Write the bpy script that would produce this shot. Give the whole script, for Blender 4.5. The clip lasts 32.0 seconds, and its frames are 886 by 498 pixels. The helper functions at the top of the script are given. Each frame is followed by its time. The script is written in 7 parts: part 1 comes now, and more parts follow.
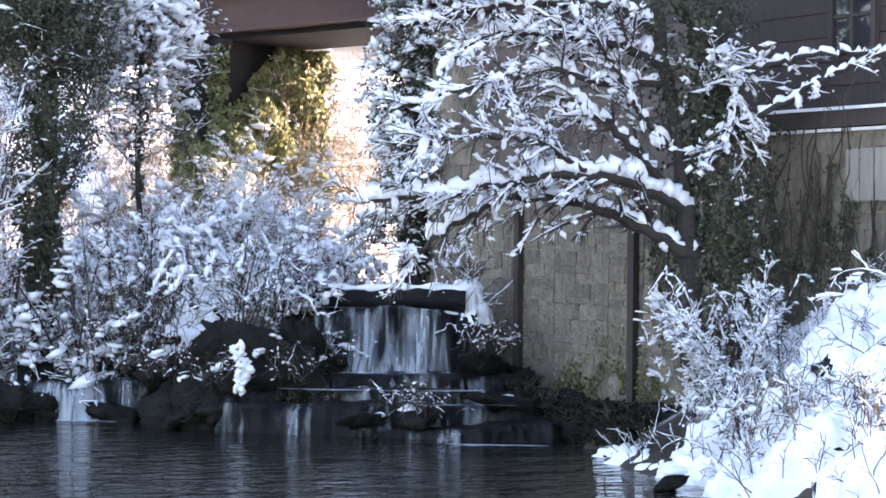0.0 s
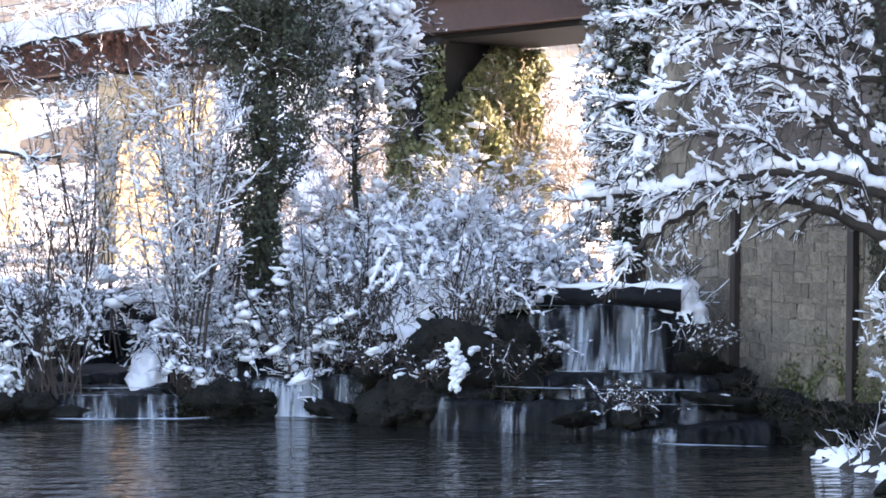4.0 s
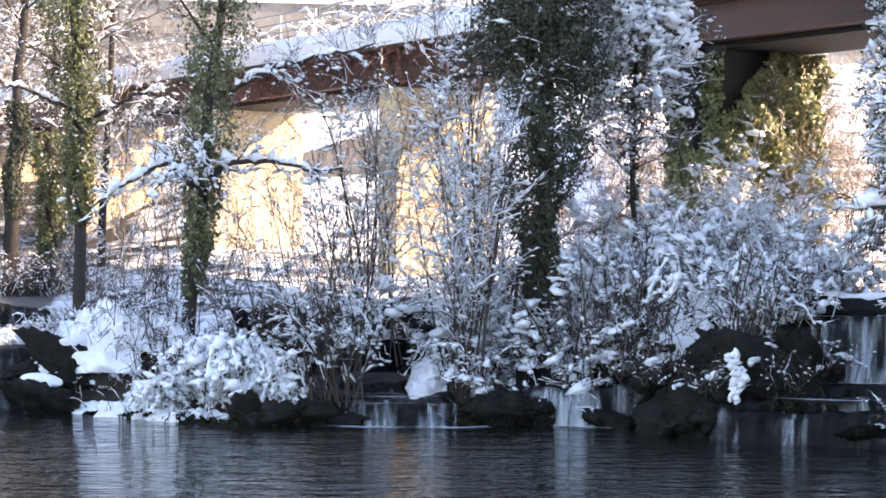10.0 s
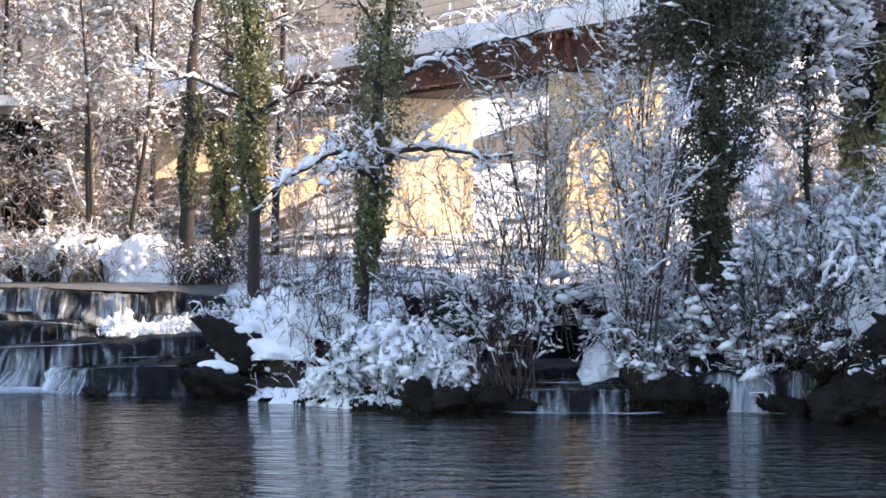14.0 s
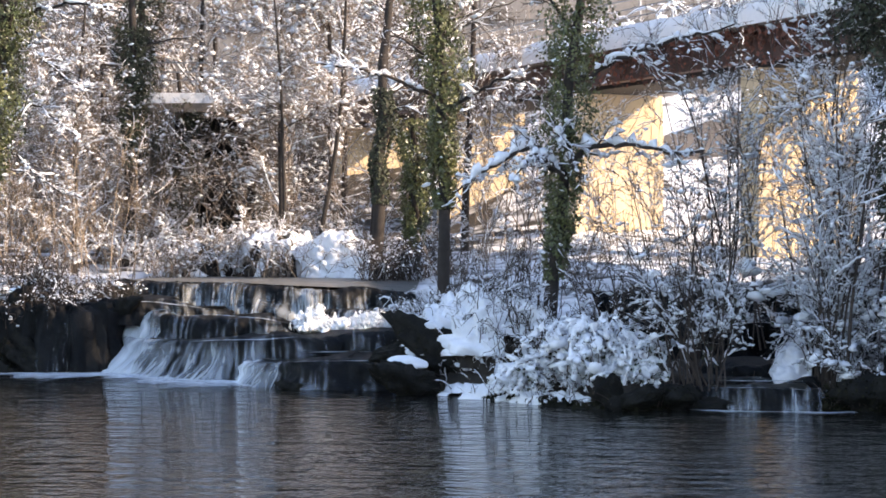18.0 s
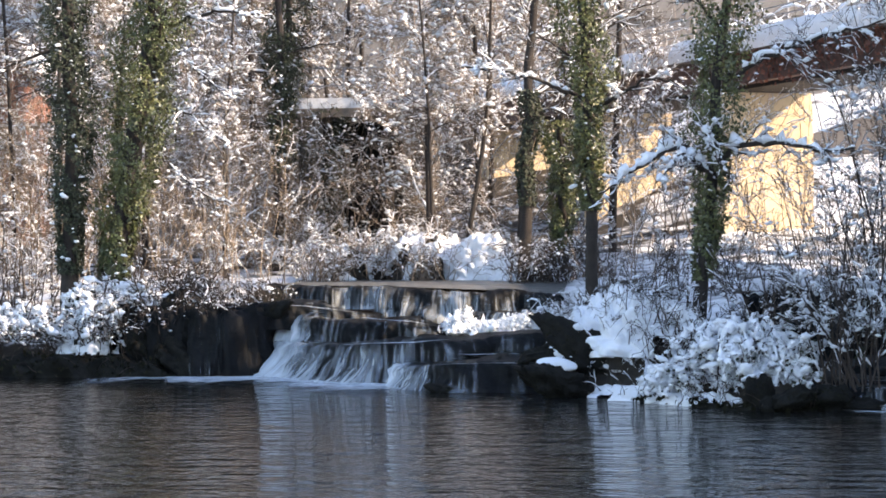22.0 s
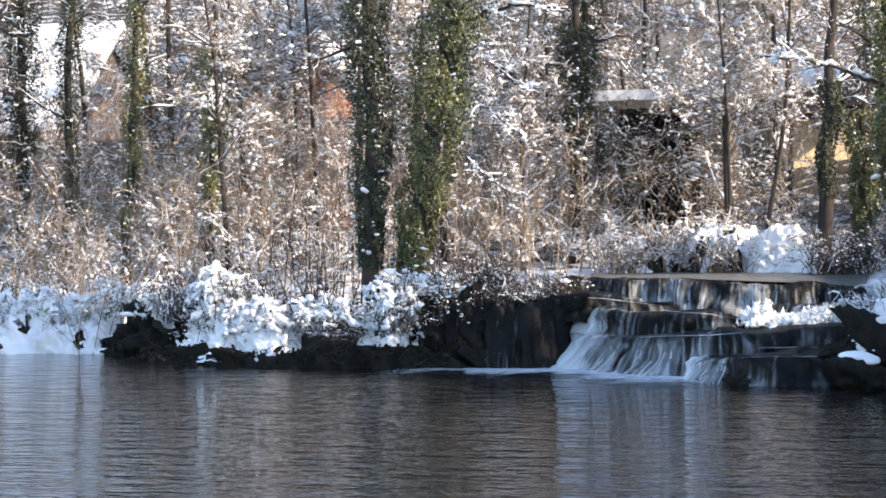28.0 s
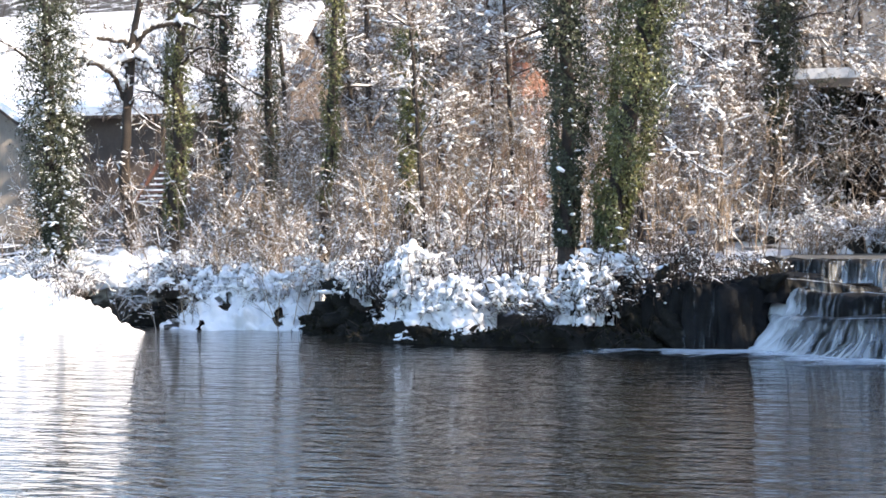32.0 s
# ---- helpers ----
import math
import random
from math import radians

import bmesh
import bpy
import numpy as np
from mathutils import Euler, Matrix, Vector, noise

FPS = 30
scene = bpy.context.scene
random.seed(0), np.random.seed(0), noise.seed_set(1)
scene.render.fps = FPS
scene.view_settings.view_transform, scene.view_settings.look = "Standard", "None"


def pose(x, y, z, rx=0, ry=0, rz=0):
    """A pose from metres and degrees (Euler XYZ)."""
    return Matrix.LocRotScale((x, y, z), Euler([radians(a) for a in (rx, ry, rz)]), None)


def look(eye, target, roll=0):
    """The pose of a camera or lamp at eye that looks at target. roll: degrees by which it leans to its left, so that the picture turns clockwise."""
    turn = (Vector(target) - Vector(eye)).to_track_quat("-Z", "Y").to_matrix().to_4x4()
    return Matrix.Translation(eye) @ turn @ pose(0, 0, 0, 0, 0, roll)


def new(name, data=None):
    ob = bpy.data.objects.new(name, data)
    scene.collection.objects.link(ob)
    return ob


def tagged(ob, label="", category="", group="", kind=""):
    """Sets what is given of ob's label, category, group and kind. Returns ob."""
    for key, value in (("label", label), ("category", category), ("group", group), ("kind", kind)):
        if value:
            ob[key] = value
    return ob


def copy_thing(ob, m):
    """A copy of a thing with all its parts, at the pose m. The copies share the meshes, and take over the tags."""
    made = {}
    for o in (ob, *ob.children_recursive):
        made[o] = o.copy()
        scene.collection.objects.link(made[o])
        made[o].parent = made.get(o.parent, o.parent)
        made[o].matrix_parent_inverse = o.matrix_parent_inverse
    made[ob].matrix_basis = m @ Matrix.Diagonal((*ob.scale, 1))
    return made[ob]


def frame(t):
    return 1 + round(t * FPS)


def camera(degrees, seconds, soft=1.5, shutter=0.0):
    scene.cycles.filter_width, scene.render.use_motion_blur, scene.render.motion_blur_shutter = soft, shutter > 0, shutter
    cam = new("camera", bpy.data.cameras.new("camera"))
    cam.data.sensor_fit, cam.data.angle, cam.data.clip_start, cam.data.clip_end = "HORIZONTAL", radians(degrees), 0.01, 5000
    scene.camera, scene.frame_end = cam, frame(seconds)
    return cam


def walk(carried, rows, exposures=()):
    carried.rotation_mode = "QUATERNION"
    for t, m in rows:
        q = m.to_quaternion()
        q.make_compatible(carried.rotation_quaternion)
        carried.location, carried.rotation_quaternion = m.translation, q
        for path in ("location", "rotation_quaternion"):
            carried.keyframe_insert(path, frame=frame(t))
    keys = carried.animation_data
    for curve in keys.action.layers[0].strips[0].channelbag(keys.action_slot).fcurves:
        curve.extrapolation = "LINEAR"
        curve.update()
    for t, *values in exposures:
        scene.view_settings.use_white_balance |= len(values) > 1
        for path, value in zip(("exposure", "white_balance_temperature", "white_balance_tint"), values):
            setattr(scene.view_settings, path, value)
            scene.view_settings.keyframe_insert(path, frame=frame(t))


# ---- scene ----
# ---- the camera, turning on one spot on the near bank ----
EYE = Vector((0.0, 0.0, 3.0))
# seconds, bearing from +y towards +x, tilt up, lean to the left (degrees)
TURNS = [
    (0, 21.48, -0.02, 0.57), (0.5, 20.59, -0.11, 0.79), (1, 19.72, 0.03, 0.91), (1.5, 19.10, 0.20, 0.80),
    (2, 18.29, 0.12, 0.83), (2.5, 17.39, 0.00, 0.41), (3, 16.75, -0.04, 0.39), (3.5, 16.00, -0.12, 0.56),
    (5.5, 13.19, -0.03, 0.54), (6, 12.48, -0.09, 0.73), (6.5, 11.69, -0.03, 0.72), (7, 10.92, 0.03, 0.52),
    (7.5, 10.33, -0.04, 0.70), (8, 9.59, -0.25, 0.40), (8.5, 8.82, -0.30, 0.49), (9, 8.18, -0.27, 0.50),
    (9.5, 7.74, -0.09, 0.53), (10, 7.20, 0.08, 0.47), (10.5, 6.56, -0.18, 0.40), (11, 5.83, -0.41, 0.35),
    (11.5, 5.27, -0.55, 0.45), (12, 4.58, -0.55, 0.46), (12.5, 3.97, -0.36, 0.39), (13, 3.32, -0.18, 0.31),
    (13.5, 2.85, -0.24, 0.07), (14, 2.25, -0.34, -0.04), (14.5, 1.57, -0.33, 0.02), (16.5, -1.06, -0.44, 0.18),
    (17, -1.87, -0.45, 0.28), (17.5, -2.53, -0.53, 0.11), (18, -3.25, -0.45, 0.09), (18.5, -3.82, -0.60, -0.17),
    (19, -4.63, -0.58, -0.40), (19.5, -5.27, -0.45, -0.39), (20, -5.93, -0.40, -0.32), (20.5, -6.43, -0.34, -0.43),
    (21, -6.74, -0.40, -0.23), (21.5, -7.04, -0.39, -0.65), (22, -7.53, -0.37, -0.55), (22.5, -8.26, -0.31, -0.50),
    (23, -9.36, -0.27, -0.81), (23.5, -9.90, -0.36, -0.83), (24, -10.47, -0.65, -0.83), (24.5, -11.07, -0.74, -0.73),
    (26.5, -13.45, -0.64, -0.61), (27, -14.35, -0.60, -0.74), (27.5, -15.26, -0.61, -0.73), (28, -16.13, -0.49, -0.79),
    (28.5, -16.73, -0.37, -0.71), (29, -17.23, -0.63, -0.81), (29.5, -17.91, -0.69, -0.85), (30, -19.27, -0.71, -0.81),
    (30.5, -20.22, -0.66, -0.91), (31, -20.75, -0.75, -0.51), (31.5, -21.09, -0.88, -0.45), (32, -21.82, -1.02, -0.61),
]


def aim(bearing, tilt):
    b, e = radians(bearing), radians(tilt)
    return EYE + 10 * Vector((math.sin(b) * math.cos(e), math.cos(b) * math.cos(e), math.sin(e)))


cam = camera(25.3, 32.0, soft=1.7)
walk(cam, [(t, look(EYE, aim(b, e), lean)) for t, b, e, lean in TURNS], exposures=[(0.0, 2.72, 7900, 22), (8.0, 2.54, 7900, 21), (14.0, 1.98, 7800, 19), (19.0, 1.76, 7700, 17), (32.0, 1.73, 7250, 13)])

# ---- world, sun and exposure ----
SUN_EL, SUN_FROM = radians(28.3), Vector((0.98, -0.20, 0)).normalized()
world = bpy.data.worlds.new("world")
scene.world = world
world.use_nodes = True
wn = world.node_tree.nodes
sky = wn.new("ShaderNodeTexSky")
sky.sky_type = 'NISHITA'
sky.sun_disc = False
sky.sun_elevation = SUN_EL
sky.air_density, sky.dust_density, sky.ozone_density = 1.0, 0.25, 2.4
sky.sun_rotation = math.atan2(SUN_FROM.x, SUN_FROM.y)
wn["Background"].inputs["Strength"].default_value = 0.15
world.node_tree.links.new(sky.outputs[0], wn["Background"].inputs["Color"])
sun = new("sun", bpy.data.lights.new("sun", 'SUN'))
sun.data.energy, sun.data.angle, sun.data.color = 3.1, radians(0.6), (1.0, 0.885, 0.73)
sun_dir = Vector((SUN_FROM.x * math.cos(SUN_EL), SUN_FROM.y * math.cos(SUN_EL), math.sin(SUN_EL)))
sun.matrix_world = look(sun_dir * 100, (0, 0, 0))

# ---- materials ----


def material(name, colour, rough=0.8, second=None, scale=3.0, bump=0.0, bump_scale=None, metal=0.0, island=0.0, spec=0.5, stretch=None, objrand=0.0):
    """A node material: two colours mixed by noise at two scales, varied per piece, with fine relief."""
    m = bpy.data.materials.new(name)
    m.use_nodes = True
    nt = m.node_tree
    n, link = nt.nodes, nt.links.new
    b = n["Principled BSDF"]
    b.inputs["Roughness"].default_value = rough
    b.inputs["Metallic"].default_value = metal
    b.inputs["Specular IOR Level"].default_value = spec
    second = second or tuple(c * 0.6 for c in colour)
    tc = n.new("ShaderNodeTexCoord")
    vec = tc.outputs["Object"]
    if stretch:
        mp = n.new("ShaderNodeMapping")
        mp.inputs["Scale"].default_value = stretch
        link(vec, mp.inputs["Vector"])
        vec = mp.outputs["Vector"]
    big, small = n.new("ShaderNodeTexNoise"), n.new("ShaderNodeTexNoise")
    big.inputs["Scale"].default_value, small.inputs["Scale"].default_value = scale, scale * 9
    big.inputs["Detail"].default_value = small.inputs["Detail"].default_value = 4
    link(vec, big.inputs["Vector"]), link(vec, small.inputs["Vector"])
    add = n.new("ShaderNodeMath")
    add.operation = 'MULTIPLY_ADD'
    link(small.outputs["Fac"], add.inputs[0])
    add.inputs[1].default_value = 0.6
    link(big.outputs["Fac"], add.inputs[2])
    ramp = n.new("ShaderNodeMapRange")
    ramp.inputs["From Min"].default_value, ramp.inputs["From Max"].default_value = 0.55, 1.05
    link(add.outputs[0], ramp.inputs["Value"])
    mix = n.new("ShaderNodeMix")
    mix.data_type = 'RGBA'
    mix.inputs["A"].default_value, mix.inputs["B"].default_value = (*colour, 1), (*second, 1)
    link(ramp.outputs[0], mix.inputs["Factor"])
    out = mix.outputs["Result"]
    if island or objrand:
        rnd = n.new("ShaderNodeObjectInfo") if objrand else n.new("ShaderNodeNewGeometry")
        k = objrand or island
        mr = n.new("ShaderNodeMapRange")
        mr.inputs["To Min"].default_value, mr.inputs["To Max"].default_value = 1 - k, 1 + k
        link(rnd.outputs["Random" if objrand else "Random Per Island"], mr.inputs["Value"])
        hsv = n.new("ShaderNodeHueSaturation")
        link(mr.outputs[0], hsv.inputs["Value"])
        link(out, hsv.inputs["Color"])
        out = hsv.outputs["Color"]
    link(out, b.inputs["Base Color"])
    if bump:
        bp = n.new("ShaderNodeBump")
        bp.inputs["Strength"].default_value = bump
        bp.inputs["Distance"].default_value = 0.03
        if bump_scale:
            fine = n.new("ShaderNodeTexNoise")
            fine.inputs["Scale"].default_value, fine.inputs["Detail"].default_value = bump_scale, 5
            link(vec, fine.inputs["Vector"])
            link(fine.outputs["Fac"], bp.inputs["Height"])
        else:
            link(add.outputs[0], bp.inputs["Height"])
        link(bp.outputs["Normal"], b.inputs["Normal"])
    return m


SNOW = material("snow", (0.86, 0.87, 0.90), 0.75, (0.77, 0.79, 0.83), 2.2, 0.9, 7.0)
BARK = material("bark", (0.045, 0.035, 0.029), 0.9, (0.022, 0.017, 0.015), 4.0, 0.8, 25)
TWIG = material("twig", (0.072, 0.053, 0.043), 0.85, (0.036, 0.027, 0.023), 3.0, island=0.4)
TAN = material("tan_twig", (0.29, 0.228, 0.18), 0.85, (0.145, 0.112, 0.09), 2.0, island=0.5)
RUST = material("rusty_leaf", (0.20, 0.07, 0.045), 0.8, (0.12, 0.05, 0.035), 2.0, island=0.5)
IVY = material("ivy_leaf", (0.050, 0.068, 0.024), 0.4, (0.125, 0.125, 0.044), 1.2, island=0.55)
# lighter copy of the ivy colour: the sun on the pier is painted in
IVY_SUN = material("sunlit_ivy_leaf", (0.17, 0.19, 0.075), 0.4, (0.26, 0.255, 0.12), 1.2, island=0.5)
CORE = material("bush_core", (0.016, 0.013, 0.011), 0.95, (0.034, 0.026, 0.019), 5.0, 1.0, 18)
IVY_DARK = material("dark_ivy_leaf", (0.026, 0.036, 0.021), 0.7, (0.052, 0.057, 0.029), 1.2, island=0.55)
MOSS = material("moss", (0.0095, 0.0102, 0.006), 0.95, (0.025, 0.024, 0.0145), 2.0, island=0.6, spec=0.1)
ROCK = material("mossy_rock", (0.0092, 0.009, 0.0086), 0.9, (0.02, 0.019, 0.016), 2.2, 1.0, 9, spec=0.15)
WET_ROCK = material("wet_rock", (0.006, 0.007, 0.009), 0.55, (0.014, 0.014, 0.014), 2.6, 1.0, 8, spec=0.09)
STONE = material("stone", (0.34, 0.285, 0.225), 0.9, (0.10, 0.083, 0.064), 0.9, 0.9, 11, objrand=0.2, stretch=(1, 1, 0.5))
MORTAR = material("mortar", (0.31, 0.26, 0.205), 0.95, (0.08, 0.067, 0.052), 1.1, 0.6, 14, stretch=(1, 1, 0.6))
WOOD = material("dark_timber", (0.052, 0.038, 0.034), 0.8, (0.032, 0.024, 0.021), 1.5, 0.4, 20, stretch=(1, 1, 0.15), objrand=0.2)
BOARD = material("weathered_board", (0.28, 0.25, 0.22), 0.85, (0.17, 0.15, 0.13), 1.5, 0.4, 20, stretch=(1, 1, 0.15), objrand=0.15)
GIRDER = material("girder_paint", (0.115, 0.050, 0.038), 0.6, (0.07, 0.035, 0.028), 0.8, 0.2, 9)
# near-black: the shade under the deck is put into this steel's colour
SOFFIT = material("shaded_steel", (0.020, 0.017, 0.016), 0.8, (0.012, 0.010, 0.010), 0.8, 0.2, 9)
STEEL = material("galvanised_steel", (0.30, 0.31, 0.33), 0.5, (0.2, 0.2, 0.21), 2.0, metal=0.6)
OCHRE = material("ochre_plaster", (0.68, 0.54, 0.36), 0.9, (0.56, 0.43, 0.28), 0.6, 0.3, 8)
CONCRETE = material("concrete", (0.23, 0.20, 0.175), 0.9, (0.15, 0.13, 0.115), 0.5, 0.3, 8)
BRICK = material("red_brick", (0.27, 0.115, 0.075), 0.9, (0.19, 0.085, 0.06), 1.5, 0.4, 9)
PANEL = material("brown_board", (0.13, 0.10, 0.085), 0.85, (0.085, 0.065, 0.055), 1.2, 0.3, 16, stretch=(0.3, 1, 1), objrand=0.15)
STRAW = material("dry_stem", (0.32, 0.24, 0.17), 0.85, (0.165, 0.122, 0.088), 2.0, island=0.5)
ROAD_WALL = material("road_wall", (0.31, 0.275, 0.245), 0.9, (0.20, 0.175, 0.155), 0.5, 0.4, 5)
GLASS = material("window_glass", (0.03, 0.03, 0.035), 0.06, (0.02, 0.02, 0.025), 0.5)


def water_material(name, colour, rough, scale, strength):
    m = bpy.data.materials.new(name)
    m.use_nodes = True
    n, link = m.node_tree.nodes, m.node_tree.links.new
    b = n["Principled BSDF"]
    b.inputs["Base Color"].default_value = (*colour, 1)
    b.inputs["Roughness"].default_value, b.inputs["IOR"].default_value = rough, 1.333
    tc = n.new("ShaderNodeTexCoord")
    a, c = n.new("ShaderNodeTexNoise"), n.new("ShaderNodeTexNoise")
    a.inputs["Scale"].default_value, c.inputs["Scale"].default_value = scale, scale * 0.3
    a.inputs["Detail"].default_value, c.inputs["Detail"].default_value = 2, 2
    mp = n.new("ShaderNodeMapping")
    mp.inputs["Scale"].default_value = (0.42, 1, 1)
    link(tc.outputs["Object"], mp.inputs["Vector"])
    link(mp.outputs["Vector"], a.inputs["Vector"]), link(mp.outputs["Vector"], c.inputs["Vector"])
    s = n.new("ShaderNodeMath")
    s.operation = 'MULTIPLY_ADD'
    link(c.outputs["Fac"], s.inputs[0])
    s.inputs[1].default_value = 2.0
    link(a.outputs["Fac"], s.inputs[2])
    bp = n.new("ShaderNodeBump")
    bp.inputs["Strength"].default_value, bp.inputs["Distance"].default_value = strength, 0.048
    link(s.outputs[0], bp.inputs["Height"])
    link(bp.outputs["Normal"], b.inputs["Normal"])
    return m


WATER = water_material("pond_water", (0.018, 0.017, 0.015), 0.03, 6.2, 0.72)
STREAM = water_material("stream_water", (0.13, 0.13, 0.125), 0.38, 7.0, 0.8)


def flow_material():
    """White threads of falling water: fine along the lip, long down the fall, denser where more water runs."""
    m = bpy.data.materials.new("falling_water")
    m.use_nodes = True
    n, link = m.node_tree.nodes, m.node_tree.links.new
    b = n["Principled BSDF"]
    b.inputs["Base Color"].default_value = (0.72, 0.79, 0.86, 1)
    b.inputs["Roughness"].default_value = 0.4
    along, down, wet = n.new("ShaderNodeAttribute"), n.new("ShaderNodeAttribute"), n.new("ShaderNodeAttribute")
    along.attribute_name, down.attribute_name, wet.attribute_name = "along", "down", "wet"
    vec = n.new("ShaderNodeCombineXYZ")
    link(along.outputs["Fac"], vec.inputs[0]), link(down.outputs["Fac"], vec.inputs[1])
    mp = n.new("ShaderNodeMapping")
    mp.inputs["Scale"].default_value = (10.0, 1.1, 1.0)
    link(vec.outputs[0], mp.inputs["Vector"])
    tex = n.new("ShaderNodeTexNoise")
    tex.inputs["Scale"].default_value, tex.inputs["Detail"].default_value = 1.0, 6
    link(mp.outputs["Vector"], tex.inputs["Vector"])
    gain, s = n.new("ShaderNodeMath"), n.new("ShaderNodeMath")
    gain.operation, s.operation = 'MULTIPLY', 'MULTIPLY_ADD'
    link(wet.outputs["Fac"], gain.inputs[0])
    gain.inputs[1].default_value = 0.75
    link(tex.outputs["Fac"], s.inputs[0]), link(gain.outputs[0], s.inputs[2])
    s.inputs[1].default_value = 1.15
    mr = n.new("ShaderNodeMapRange")
    mr.inputs["From Min"].default_value, mr.inputs["From Max"].default_value = 0.84, 1.68
    mr.inputs["To Max"].default_value = 0.92
    link(s.outputs[0], mr.inputs["Value"])
    link(mr.outputs[0], b.inputs["Alpha"])
    return m


FOAM = flow_material()
SPRAY = material("spray", (0.88, 0.90, 0.92), 0.5, (0.84, 0.87, 0.9), 3.0)


def ground_material():
    """Snow where the ground lies level above the splash line, dark soil on steep and wet edges."""
    m = material("snowy_bank", (0.013, 0.011, 0.009), 0.9, (0.045, 0.033, 0.022), 1.2, 0.9, 6)
    n, link = m.node_tree.nodes, m.node_tree.links.new
    b = n["Principled BSDF"]
    soil = b.inputs["Base Color"].links[0].from_socket
    geo, sep, sepn = n.new("ShaderNodeNewGeometry"), n.new("ShaderNodeSeparateXYZ"), n.new("ShaderNodeSeparateXYZ")
    link(geo.outputs["Position"], sep.inputs[0]), link(geo.outputs["Normal"], sepn.inputs[0])
    tex = n.new("ShaderNodeTexNoise")
    tex.inputs["Scale"].default_value, tex.inputs["Detail"].default_value = 1.7, 5
    link(geo.outputs["Position"], tex.inputs["Vector"])
    a = n.new("ShaderNodeMath")
    a.operation = 'MULTIPLY_ADD'
    link(tex.outputs["Fac"], a.inputs[0])
    a.inputs[1].default_value = -1.3
    link(sep.outputs["Z"], a.inputs[2])
    mr = n.new("ShaderNodeMapRange")
    mr.inputs["From Min"].default_value, mr.inputs["From Max"].default_value = -0.10, 0.10
    link(a.outputs[0], mr.inputs["Value"])
    up = n.new("ShaderNodeMapRange")
    up.inputs["From Min"].default_value, up.inputs["From Max"].default_value = 0.45, 0.62
    link(sepn.outputs["Z"], up.inputs["Value"])
    patchy = n.new("ShaderNodeTexNoise")
    patchy.inputs["Scale"].default_value, patchy.inputs["Detail"].default_value = 0.9, 8
    link(geo.outputs["Position"], patchy.inputs["Vector"])
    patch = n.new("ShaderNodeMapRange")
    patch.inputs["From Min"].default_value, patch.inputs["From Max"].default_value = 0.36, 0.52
    link(patchy.outputs["Fac"], patch.inputs["Value"])
    # snow thins to dark soil towards the back left, toning down the sunlit slope
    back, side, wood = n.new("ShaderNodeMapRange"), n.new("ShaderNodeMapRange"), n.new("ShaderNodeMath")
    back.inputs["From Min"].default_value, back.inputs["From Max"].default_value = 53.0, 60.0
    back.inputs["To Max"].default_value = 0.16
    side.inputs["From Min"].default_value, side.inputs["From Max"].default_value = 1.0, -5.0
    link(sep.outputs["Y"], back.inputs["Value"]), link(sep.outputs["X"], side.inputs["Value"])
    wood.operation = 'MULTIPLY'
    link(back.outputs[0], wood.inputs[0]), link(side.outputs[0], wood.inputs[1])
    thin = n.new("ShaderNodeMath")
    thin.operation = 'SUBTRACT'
    link(patchy.outputs["Fac"], thin.inputs[0]), link(wood.outputs[0], thin.inputs[1])
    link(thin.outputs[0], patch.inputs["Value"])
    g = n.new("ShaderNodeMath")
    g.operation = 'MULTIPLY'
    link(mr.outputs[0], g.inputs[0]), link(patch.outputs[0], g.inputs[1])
    f = n.new("ShaderNodeMath")
    f.operation = 'MULTIPLY'
    link(g.outputs[0], f.inputs[0]), link(up.outputs[0], f.inputs[1])
    mix = n.new("ShaderNodeMix")
    mix.data_type = 'RGBA'
    link(f.outputs[0], mix.inputs["Factor"]), link(soil, mix.inputs["A"])
    mix.inputs["B"].default_value = (0.80, 0.81, 0.84, 1)
    link(mix.outputs["Result"], b.inputs["Base Color"])
    return m


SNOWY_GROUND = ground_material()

# ---- mesh helpers ----
rng = np.random.default_rng(11)


def link_mesh(name, chunks, mats, parent=None, label="", smooth=True, kind=""):
    """One mesh object out of chunks (vertices, faces, material index)."""
    me = bpy.data.meshes.new(name)
    vs, loops, starts, totals, mi = [], [], [], [], []
    nv = nl = 0
    for v, f, m in chunks:
        if len(f) == 0:
            continue
        v, f = np.asarray(v, np.float32).reshape(-1, 3), np.asarray(f, np.int32)
        k = f.shape[1]
        used = np.unique(f)
        if len(used) < len(v):
            back = np.zeros(len(v), np.int32)
            back[used] = np.arange(len(used))
            v, f = v[used], back[f]
        vs.append(v), loops.append((f + nv).ravel())
        starts.append(nl + np.arange(len(f), dtype=np.int32) * k)
        totals.append(np.full(len(f), k, np.int32)), mi.append(np.full(len(f), m, np.int32))
        nv, nl = nv + len(v), nl + f.size
    if not vs:
        return None
    vs, loops = np.concatenate(vs), np.concatenate(loops)
    starts, totals, mi = np.concatenate(starts), np.concatenate(totals), np.concatenate(mi)
    me.vertices.add(len(vs)), me.loops.add(len(loops)), me.polygons.add(len(starts))
    me.vertices.foreach_set("co", vs.ravel())
    me.loops.foreach_set("vertex_index", loops)
    me.polygons.foreach_set("loop_start", starts)
    me.polygons.foreach_set("material_index", mi)
    me.polygons.foreach_set("use_smooth", np.full(len(starts), smooth, bool))
    for m in mats:
        me.materials.append(m)
    me.update(calc_edges=True)
    me.validate()
    ob = new(name, me)
    if parent is not None:
        ob.parent = parent
    return tagged(ob, label, kind=kind)


def thing(name, place, label, category, group="", kind=""):
    ob = new(name)
    ob.location = place
    return tagged(ob, label, category, group, kind)


def unit(v):
    return v / np.maximum(np.linalg.norm(v, axis=-1, keepdims=True), 1e-9)


